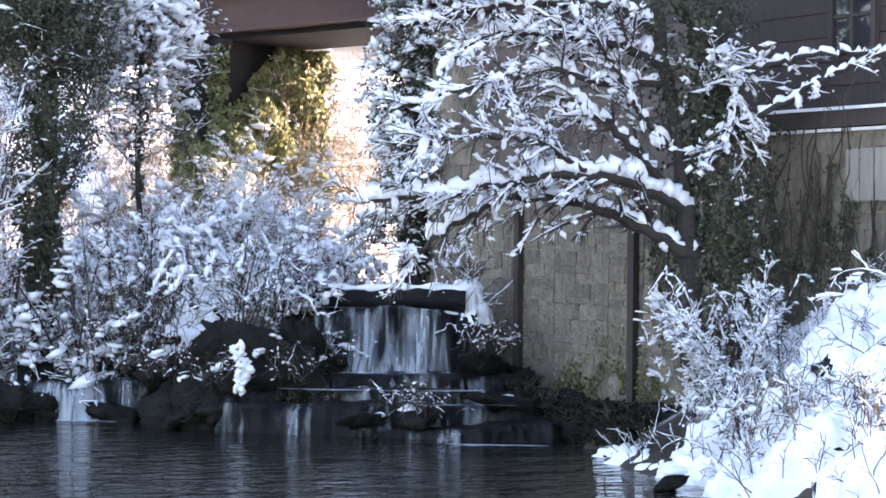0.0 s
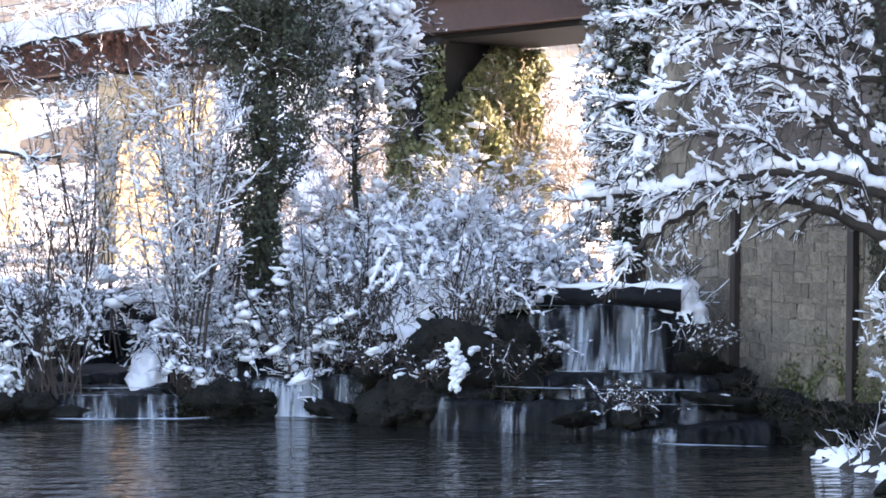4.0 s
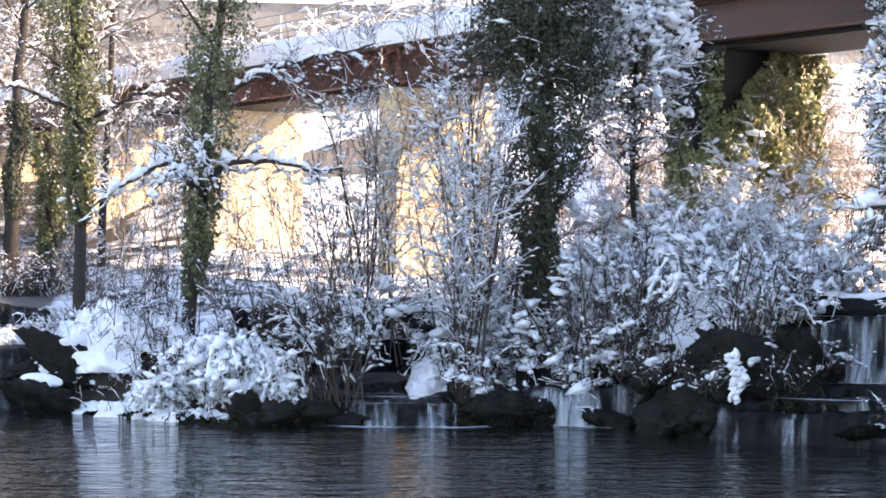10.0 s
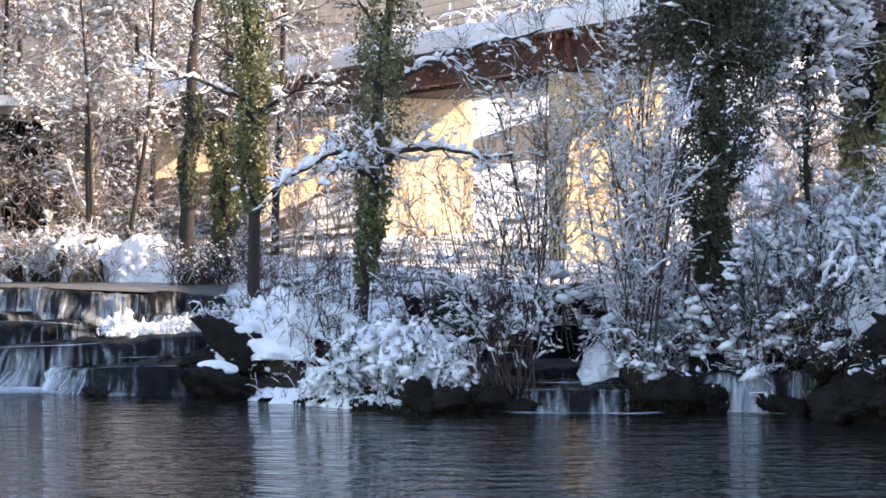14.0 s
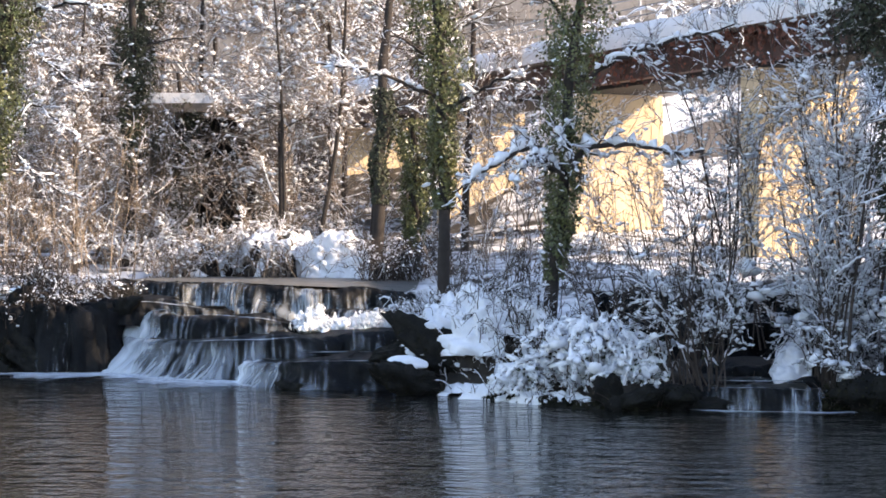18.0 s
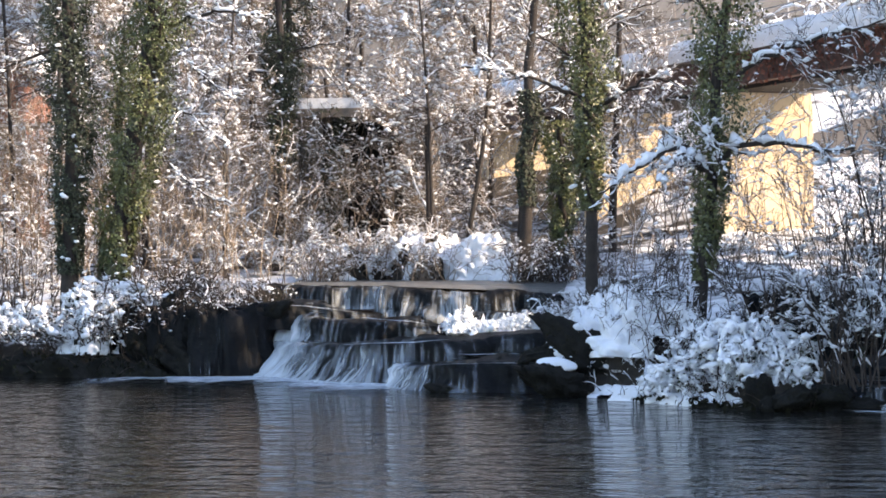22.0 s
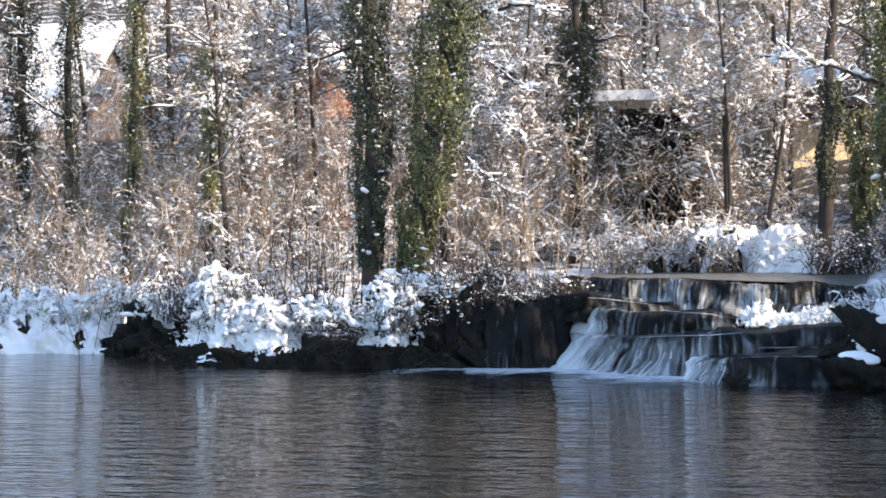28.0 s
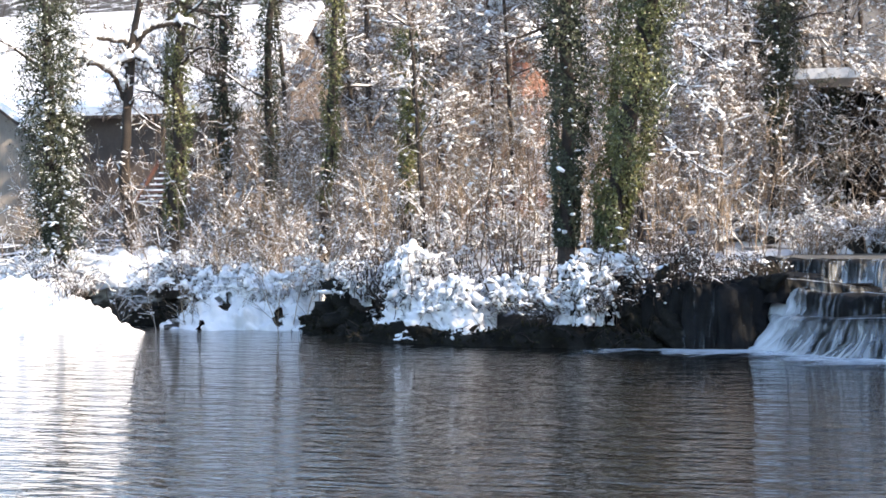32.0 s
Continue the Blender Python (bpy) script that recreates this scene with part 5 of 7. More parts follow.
for x, y, z in spots:
    w = rng.uniform(0.06, 0.12)
    tagged(link_mesh("snow_lump", [lump(x, y, z, w * rng.uniform(1.0, 1.8), w, w * rng.uniform(0.6, 1.2)), lump(x + rng.uniform(-0.12, 0.12), y, z - 0.6 * w, w * 0.8, w * 0.7, w * rng.uniform(0.5, 1.3))], [SNOW]), "small clod of snow lodged on the dark rocks", "snow", "snow clods")

# ---- trees ----


def curve(pts, K, wobble=0.02):
    """A smooth limb through a few points."""
    p = np.array(pts, float)
    d = np.r_[0, np.cumsum(np.linalg.norm(np.diff(p, axis=0), axis=1))]
    s = np.linspace(0, d[-1], K)
    q = np.stack([np.interp(s, d, p[:, i]) for i in range(3)], 1)
    for _ in range(max(2, K // 6)):
        q[1:-1] = (q[:-2] + 2 * q[1:-1] + q[2:]) / 4
    w = rng.normal(0, wobble, (K, 3))
    w[0] = 0
    return q + w


def ivy_on(tree, P, R, ivy, width, count, mat, snow=0.05, size=0.035, seed=0.0, lobes=0.55):
    """Ivy round a trunk polyline, between two heights, with an uneven outline."""
    h, count, snow = P[:, 2], int(count * 2.3), snow * 0.42
    z = rng.uniform(ivy[0], ivy[1], count)
    a = rng.uniform(0, 2 * np.pi, count)
    base = np.stack([np.interp(z, h, P[:, i]) for i in range(3)], 1)
    wob = 1 + lobes * hills(z, np.cos(a), 1.7, seed) + 0.45 * hills(z, np.sin(a) * 2, 4.5, seed + 1)
    taper = np.clip(((z - ivy[0]) / 3.8) ** 1.2 + 0.1, 0.1, 1)
    full = hills(z * 1.2 + np.cos(a) * 0.7, np.sin(a) * 0.9, 3.1, seed + 2) > -0.45
    rad = (0.05 + width * np.clip(wob, 0.1, 3) * taper) * np.sqrt(rng.uniform(0.15, 1, count)) * rng.choice([1.0, 1.0, 1.0, 1.35], count) + np.interp(z, h, R)
    out = np.stack([np.cos(a), np.sin(a), 0.25 + 0 * a], 1)
    C = (base + out * rad[:, None] * np.array([1, 1, 0.2]))[full]
    out, a, z = out[full], a[full], z[full]
    count = len(C)
    link_mesh("ivy", [leaves(C, out, size)], [mat], tree, kind="stuff")
    pick = rng.random(count) < snow * (1 + 1.6 * hills(z, np.cos(a) * 1.3, 3.5, seed + 5))
    if pick.any():
        link_mesh("clinging_snow", [blobs(C[pick] + out[pick] * 0.05, np.minimum(0.014 + rng.gamma(1.4, 0.017, pick.sum()), 0.08), 0.6, 0.9, 0, 1)], [SNOW], tree, kind="stuff")


def crown(tree, L1, R1, widths=(0.026, 0.020, 0.016), cover=(0.7, 0.6, 0.5), n=(6, 6), ln=(1.3, 0.6), mat=None, up=(0.02, -0.02), snow=True, flecks=0, fleck=1.0, angle=(0.8, 0.75), wander=(0.22, 0.25), fine=0):
    """Side branches and twigs with their snow, on limbs that are parts already."""
    mat = mat or TWIG
    L2, R2 = grow(L1, R1, n[0], ln[0], 5, angle[0], up[0], wander[0], (0.15, 1.0), 0.5)
    L3, R3 = grow(L2, R2, n[1], ln[1], 4, angle[1], up[1], wander[1], (0.1, 1.0), 0.6)
    R2, R3 = np.maximum(R2, 0.009), np.maximum(R3, 0.0065)
    chunks = [tubes(L2, R2, 3), tubes(L3, R3, 3)]
    if fine:
        L4, R4 = grow(L3, R3, fine, 0.5 * ln[1], 3, 0.7, 0.0, 0.2, (0.15, 1.0), 0.7)
        chunks.append(tubes(L4, np.maximum(R4, 0.0055), 3))
    link_mesh("twig_growth", chunks, [mat], tree, kind="stuff")
    if snow:
        s = [snow_on(L1, R1, widths[0], cover[0], S=6), snow_on(L2, R2, widths[1], cover[1], S=4), snow_on(L3, R3, widths[2], cover[2], S=3)]
        if flecks:
            k = np.where(rng.random(flecks) < 0.75, rng.integers(0, len(L3), flecks), rng.choice(rng.integers(0, len(L3), 1 + flecks // 12), flecks))
            s.append(blobs(L3[k, rng.integers(0, 4, flecks)] + rng.normal(0, 0.03, (flecks, 3)) + np.array([0, 0, 0.03]), fleck * (0.010 + np.minimum(rng.gamma(0.9, 0.024, flecks), 0.075)), 0.7, 0.6, 0, 0))
        link_mesh("snow", s, [SNOW], tree, kind="stuff")
    return L2, R2, L3, R3


def snowy_tufts(tree, place, lo, hi, rx, ry, n, fat=0.1, mat=None, seed=0.0, taper=0.3, leafy=16):
    """Sprays of dark evergreen leaves round a trunk, each with a pad of snow on its upper side."""
    z = rng.uniform(lo, hi, n)
    a = rng.uniform(0, 2 * np.pi, n)
    rim = (1 + 0.3 * hills(z, np.cos(a) * 2, 1.5, seed)) * (1 - taper * (z - lo) / (hi - lo))
    rad = np.sqrt(rng.uniform(0.05, 1, n)) * rim
    C = np.stack([np.cos(a) * rad * rx, np.sin(a) * rad * ry, z], 1)
    C = C[hills(C[:, 0] * 1.3 + C[:, 2], C[:, 2] * 1.7 + C[:, 1], 2.6, seed + 1) > -0.55]
    n = len(C)
    out = unit(C * (1, 1, 0) + (0, 0, 0.12))
    tip = C + out * 0.16 - (0, 0, 0.06)
    L = np.repeat(C, leafy, 0) + np.repeat(tip - C, leafy, 0) * rng.uniform(-0.6, 1.2, (n * leafy, 1)) + rng.normal(0, 0.07, (n * leafy, 3))
    link_mesh("foliage", [leaves(L, np.repeat(out, leafy, 0) + (0, 0, 0.5), 0.036)], [mat or IVY_DARK], tree, kind="stuff")
    r = 0.8 * fat * (0.22 + rng.gamma(1.4, 0.36, n))
    T = np.concatenate([C + out * 0.05 + (0, 0, 0.05), tip + (0, 0, 0.03), C + rng.normal(0, 0.09, (n, 3)) + (0, 0, 0.05)])
    link_mesh("clinging_snow", [blobs(T, np.minimum(np.concatenate([r, r * 0.7, r * 0.55]), 0.10), 0.72, 1.1, 0, 1)], [SNOW], tree, kind="stuff")


def ivy_tree(place, top, height, r0, ivy=(1.5, 9.0), width=0.5, count=5000, mat=None, limbs=8, name="ivy_tree", label="tall bare tree with a dark ivy-clad trunk", extra=(), snow=0.05, lobes=0.55, limb_len=3.0, flecks=198, leafy=0, heavy=1.0):
    tree = thing(name, place, label, "tree", "ivy-clad trees")
    K = 14
    lean = (np.array(top, float) - np.array(place, float)) / (top[2] - place[2])
    h = np.linspace(-0.3, height, K)
    P = np.array([lean * z for z in h])[None]
    P[0, 2:, :2] += rng.normal(0, 0.05, (K - 2, 2))
    R = (r0 * np.linspace(1, 0.35, K))[None]
    R[0, 0] *= 1.2
    link_mesh("trunk", [tubes(P, R, 9)], [BARK], tree)
    L1, R1 = grow(P, R, limbs, limb_len, 8, 1.15, 0.04, 0.16, (0.4, 1.0), 0.4, 0.25)
    for i in range(len(L1)):
        link_mesh("limb", [tubes(L1[i:i + 1], R1[i:i + 1], 5)], [BARK], tree)
    L2, _, L3, _ = crown(tree, L1, R1, (0.026 * heavy, 0.020 * heavy, 0.016 * heavy), (0.7, 0.6, 0.5) if heavy == 1 else (0.95, 0.9, 0.85), flecks=flecks, fleck=1.0 if heavy == 1 else 1.7, fine=3 if place[1] < 50 else 5)
    if leafy:
        k = rng.integers(0, len(L3), leafy)
        C = L3[k, rng.integers(0, 4, leafy)] + rng.normal(0, 0.13, (leafy, 3))
        link_mesh("foliage", [leaves(C, unit(rng.normal(size=(leafy, 3)) + (0, 0, 0.6)), 0.040)], [mat or IVY_DARK], tree, kind="stuff")
    for pts, r, w in extra:
        Q = curve(np.array(pts) - np.array(place), 22)[None]
        RQ = (r * np.linspace(1, 0.3, 22))[None]
        limb = link_mesh("limb", [tubes(Q, RQ, 6)], [BARK], tree)
        link_mesh("limb_snow", [snow_on(Q, RQ, w * 0.6, 0.9, S=7, thick=1.3, vary=0.8, fine=2)], [SNOW], limb)
        crown(tree, Q, RQ, (0.01, 0.04, 0.03), (0.0, 0.8, 0.7), (12, 5), (0.7, 0.35), flecks=79)
    ivy_on(tree, P[0], R[0], ivy, width, count, mat or IVY_DARK, snow, seed=place[0], lobes=lobes)
    return tree


ivy_tree((-0.1, 38.0, 1.5), (0.5, 38, 7.7), 12, 0.13, (0.6, 9.5), 0.40, 8000, IVY, 8, snow=0.015, lobes=0.8,
         label="ivy-clad bank tree with snow-laden reaching limbs",
         extra=[([(0.1, 38.0, 4.2), (0.63, 37.74, 4.67), (1.48, 37.47, 4.72), (2.22, 37.2, 4.49), (2.78, 36.9, 4.52)], 0.07, 0.09),
                ([(0.4, 38.0, 5.9), (1.26, 37.63, 6.34), (2.1, 37.24, 6.63), (3.3, 36.45, 6.8)], 0.06, 0.06),
                ([(-0.02, 38.0, 4.2), (-0.34, 37.75, 4.71), (-0.87, 37.49, 4.48), (-1.39, 37.22, 4.15), (-1.91, 36.95, 3.77)], 0.06, 0.10),
                ([(0.2, 38.0, 4.0), (-0.13, 37.67, 4.39), (-0.39, 37.33, 4.53), (-0.86, 37.0, 3.94)], 0.05, 0.08),
                ([(0.2, 38.0, 4.6), (0.0, 37.6, 5.0), (0.25, 37.3, 4.6), (0.45, 37.1, 4.1)], 0.04, 0.06)])
ivy_tree((-2.3, 40.9, 1.5), (-2.45, 40.9, 8), 12.5, 0.14, (2.0, 9.5), 0.40, 8000, IVY, 10, snow=0.006, lobes=0.9, limb_len=3.4,
         extra=[([(-2.4, 40.93, 5.8), (-3.25, 40.54, 6.2), (-4.12, 40.1, 6.38), (-4.86, 39.7, 6.45)], 0.05, 0.03),
                ([(-2.3, 40.94, 5.6), (-1.64, 40.63, 5.88), (-1.06, 40.32, 6.2), (-0.48, 40.0, 6.01)], 0.05, 0.04)])
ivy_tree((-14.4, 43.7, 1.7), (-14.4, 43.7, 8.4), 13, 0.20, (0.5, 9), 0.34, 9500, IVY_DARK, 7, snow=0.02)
ivy_tree((-13.5, 43.9, 1.7), (-12.4, 44.2, 8.4), 13, 0.26, (0.3, 9), 0.50, 13500, IVY, 7, snow=0.01, lobes=0.8,
         label="leaning tree thickly clad in sunlit ivy",
         extra=[([(-12.3, 44.3, 7.6), (-11.5, 44.0, 6.9), (-10.64, 43.7, 6.2)], 0.035, 0.012), ([(-12.5, 44.26, 6.0), (-11.64, 44.0, 5.87), (-10.78, 43.7, 5.2)], 0.035, 0.012),
                ([(-12.5, 44.3, 5.0), (-11.66, 43.98, 4.3), (-10.92, 43.66, 3.77)], 0.03, 0.012), ([(-12.3, 44.3, 7.9), (-11.0, 44.0, 8.2), (-9.6, 43.6, 8.0)], 0.05, 0.02)])
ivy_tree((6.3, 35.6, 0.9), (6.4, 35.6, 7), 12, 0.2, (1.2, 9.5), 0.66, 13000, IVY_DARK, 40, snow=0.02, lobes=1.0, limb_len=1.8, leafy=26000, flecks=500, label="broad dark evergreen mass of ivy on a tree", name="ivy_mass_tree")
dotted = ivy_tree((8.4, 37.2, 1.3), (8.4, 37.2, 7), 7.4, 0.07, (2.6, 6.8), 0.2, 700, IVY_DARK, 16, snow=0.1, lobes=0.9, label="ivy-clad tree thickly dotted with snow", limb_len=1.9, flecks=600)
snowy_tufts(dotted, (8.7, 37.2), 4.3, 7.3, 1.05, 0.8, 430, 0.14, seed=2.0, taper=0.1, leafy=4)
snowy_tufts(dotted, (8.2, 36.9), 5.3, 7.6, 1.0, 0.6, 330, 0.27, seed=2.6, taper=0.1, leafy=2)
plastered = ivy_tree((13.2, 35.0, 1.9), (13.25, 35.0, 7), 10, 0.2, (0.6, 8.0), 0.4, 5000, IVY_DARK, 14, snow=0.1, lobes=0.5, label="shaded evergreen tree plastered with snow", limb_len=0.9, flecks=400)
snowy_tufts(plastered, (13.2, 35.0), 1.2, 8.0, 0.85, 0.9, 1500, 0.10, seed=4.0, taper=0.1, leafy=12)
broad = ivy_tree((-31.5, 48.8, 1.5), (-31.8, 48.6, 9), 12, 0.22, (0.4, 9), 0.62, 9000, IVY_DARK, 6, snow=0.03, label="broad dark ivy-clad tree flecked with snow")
snowy_tufts(broad, (-31.5, 48.8), 0.3, 7.6, 0.85, 0.8, 800, 0.06, seed=6.0, taper=0.15, leafy=16)
ivy_tree((-4.35, 47.8, 1.9), (-4.15, 47.8, 7.7), 10, 0.17, (1.8, 4.6), 0.14, 1500, IVY_DARK, 10, snow=0.0)
ivy_tree((-3.5, 48.6, 1.9), (-3.4, 48.6, 6), 6, 0.12, (0.3, 3.9), 0.42, 4000, IVY, 5, snow=0.005, limb_len=1.5, label="bushy sunlit ivy on a broken trunk")
ivy_tree((-11.9, 54.3, 2.2), (-11.8, 54.3, 7), 11, 0.16, (2.6, 6.5), 0.35, 3500, IVY_DARK, 9, snow=0.03)
ivy_tree((-12.1, 56.7, 2.2), (-12.0, 56.7, 8), 11, 0.16, (3.0, 8.5), 0.5, 4500, IVY_DARK, 9, snow=0.03)
ivy_tree((-11.0, 57.2, 2.3), (-11.0, 57.2, 7), 5.4, 0.16, (0.2, 4.4), 0.8, 5000, IVY_DARK, 5, snow=0.03, limb_len=1.0, label="low dark evergreen bush in the wood")
ivy_tree((-29.6, 52.1, 1.6), (-29.3, 52.2, 9), 12, 0.24, (1.0, 9.0), 0.22, 4500, IVY, 8, snow=0.03)
ivy_tree((-29.2, 54.5, 1.8), (-29.1, 54.5, 9), 12, 0.2, (2.4, 9.0), 0.42, 5500, IVY_DARK, 8, snow=0.05)
ivy_tree((-27.4, 54.0, 1.8), (-27.2, 54.0, 9), 12, 0.17, (1.4, 9.0), 0.2, 3000, IVY_DARK, 8, snow=0.03)
ivy_tree((-21.6, 51.2, 1.9), (-21.3, 51.2, 9), 8.2, 0.16, (1.0, 6.3), 0.32, 4200, IVY, 7, snow=0.04, label="half-dead trunk with pale sunlit ivy")
ivy_tree((-25.0, 53.0, 1.9), (-24.6, 53.0, 9), 12, 0.15, (1.4, 8.8), 0.16, 2600, IVY, 8, snow=0.03)

# gnarled bare tree with heavy snow on crooked limbs
gnarled = thing("gnarled_tree", (-30.6, 51.6, 1.6), "old gnarled bare tree with crooked snow-laden limbs", "tree")
o = np.array((-30.6, 51.6, 1.6))
for k, (pts, r, w) in enumerate([
        ([(-30.6, 51.6, 1.4), (-30.88, 51.4, 3.9), (-30.65, 51.3, 6.1), (-30.46, 51.26, 8.1), (-30.1, 51.3, 9.6), (-30.0, 51.3, 11)], 0.2, 0.03),
        ([(-30.7, 51.4, 6.4), (-30.86, 50.9, 7.27), (-31.2, 50.1, 7.6), (-31.9, 49.8, 7.3)], 0.1, 0.12),
        ([(-30.6, 51.4, 6.9), (-30.6, 51.3, 7.7), (-29.99, 51.4, 8.62), (-28.85, 51.75, 8.8), (-28.3, 51.65, 8.5)], 0.12, 0.14),
        ([(-30.7, 51.4, 6.5), (-30.94, 51.0, 7.5), (-30.06, 51.1, 7.75), (-29.4, 51.1, 7.2)], 0.09, 0.12),
        ([(-30.5, 51.4, 8.2), (-31.14, 50.5, 8.3), (-31.3, 49.5, 7.6)], 0.08, 0.12),
        ([(-29.8, 52.0, 8.8), (-28.97, 52.0, 9.3), (-27.7, 52.1, 8.8), (-27.2, 52.0, 7.9)], 0.08, 0.12)]):
    Q = curve(np.array(pts) - o, 26, 0.03)[None]
    RQ = (r * np.linspace(1, 0.35, 26))[None]
    part = link_mesh("trunk" if k == 0 else "limb", [tubes(Q, RQ, 8)], [BARK], gnarled)
    link_mesh("limb_snow", [snow_on(Q, RQ, w * 1.0, 0.95, S=7, thick=1.2, vary=0.5, fine=2)], [SNOW], part)
    crown(gnarled, Q, RQ, (0.01, 0.05, 0.03), (0, 0.7, 0.6), (8, 4), (0.9, 0.4))

# the overhanging tree in front of the stone wall
over = thing("overhanging_tree", (14.0, 25.4, 0.3), "spreading tree with arching limbs bowed under thick snow", "tree")
o = np.array((14.0, 25.4, 0.3))
trunk_pts = [(14.05, 25.4, 0.1), (13.95, 25.43, 1.72), (13.89, 25.46, 3.11), (13.78, 25.52, 4.18), (13.57, 25.63, 5.59), (13.34, 25.75, 7.15), (13.2, 25.8, 9.0)]
Q = curve(np.array(trunk_pts) - o, 24)[None]
RQ = (0.17 * np.linspace(1, 0.3, 24))[None]
link_mesh("trunk", [tubes(Q, RQ, 9)], [BARK], over)
ivy_on(over, Q[0] + (0.55, 0, 0), RQ[0], (0.2, 8.0), 0.55, 7000, IVY_DARK, 0.03, seed=5.0, lobes=1.0)
BOUGHS = [([(13.95, 25.4, 2.9), (13.26, 25.53, 3.31), (12.5, 25.65, 3.57), (11.67, 25.78, 3.8), (10.91, 25.86, 3.65), (10.16, 25.9, 3.22), (9.6, 25.9, 2.75)], 0.10, 0.11),
         ([(13.89, 25.46, 3.49), (13.18, 25.38, 3.91), (12.28, 25.39, 4.08), (11.24, 25.43, 4.0), (10.14, 25.45, 3.74), (8.84, 25.5, 3.62)], 0.09, 0.12),
         ([(13.84, 25.49, 3.53), (13.2, 25.6, 4.3), (12.59, 25.68, 4.85), (11.99, 25.74, 5.24), (11.65, 25.68, 4.82), (11.5, 25.53, 4.3)], 0.09, 0.08),
         ([(13.6, 25.6, 5.59), (12.93, 25.65, 5.95), (12.0, 25.78, 6.04), (11.15, 25.86, 6.11), (10.52, 25.82, 5.91), (10.0, 25.7, 5.4)], 0.08, 0.15),
         ([(13.72, 25.55, 4.93), (14.01, 25.25, 5.57), (14.19, 25.0, 5.93), (14.24, 24.83, 5.15), (14.08, 24.78, 4.33)], 0.05, 0.12),
         ([(14.0, 25.2, 4.6), (14.73, 24.4, 5.05), (14.91, 23.51, 5.43), (15.22, 22.5, 5.67), (15.5, 21.5, 5.7)], 0.05, 0.06),
         ([(14.0, 25.3, 5.4), (14.66, 24.44, 5.7), (14.93, 23.69, 5.76), (15.36, 22.8, 5.73), (15.68, 22.0, 5.5)], 0.05, 0.06),
         ([(13.45, 25.69, 6.24), (12.66, 25.67, 6.53), (11.62, 25.75, 6.52), (10.59, 25.78, 6.39), (9.57, 25.78, 6.1)], 0.07, 0.09),
         ([(13.5, 25.67, 5.42), (12.51, 25.72, 5.38), (11.61, 25.7, 5.7), (10.9, 25.5, 5.35), (10.1, 25.3, 5.15), (9.2, 25.4, 4.9)], 0.06, 0.08),
         ([(13.72, 25.55, 4.35), (13.1, 25.59, 4.99), (12.69, 25.52, 5.62), (12.28, 25.44, 6.08), (11.81, 25.39, 6.7)], 0.05, 0.07),
         ([(13.3, 25.7, 6.9), (12.4, 25.5, 7.4), (11.2, 25.4, 7.5), (10.0, 25.4, 7.2)], 0.06, 0.1),
         ([(12.3, 25.4, 4.05), (11.4, 25.2, 4.5), (10.4, 25.1, 4.6), (9.4, 25.1, 4.35)], 0.05, 0.07)]
for pts, r, w in BOUGHS:
    bare = pts[-1][0] > 15
    Q = curve(np.array(pts) - o, 34, 0.025)[None]
    RQ = (r * np.linspace(1, 0.3, 34))[None]
    limb = link_mesh("limb", [tubes(Q, RQ, 7)], [BARK], over)
    for k in rng.integers(4, 33, 9):
        q, s = Q[0, k], rng.uniform(0.04, 0.085)
        link_mesh("snow_clod", [lump(q[0], q[1], q[2] - s * rng.uniform(0.0, 1.4), s, s, s * rng.uniform(1.2, 3.0))], [SNOW], limb)
    link_mesh("limb_snow", [snow_on(Q, RQ, w * 0.66, 1.0, S=8, thick=1.5, vary=0.42, fine=3)], [SNOW], limb)
    crown(over, Q, RQ, (0.01, 0.040, 0.022), (0, 0.95, 0.85), (4, 3) if bare else (24, 9), (0.9, 0.3) if bare else (1.25, 0.42), up=(-0.05, -0.05), flecks=20 if bare else 300, angle=(0.6, 0.55), wander=(0.12, 0.13))

    D, RD = grow(Q, RQ, 4 if bare else 18, 1.0, 7, 1.0, -0.22, 0.16, (0.2, 1.0), 0.25, 0.3, 0.2)
    E, RE = grow(D, RD, 6, 0.35, 4, 0.6, -0.1, 0.2)
    link_mesh("hanging_growth", [tubes(D, np.maximum(RD, 0.006), 3), tubes(E, np.maximum(RE, 0.005), 3)], [TWIG], over, kind="stuff")

# ---- shrubs and brush ----


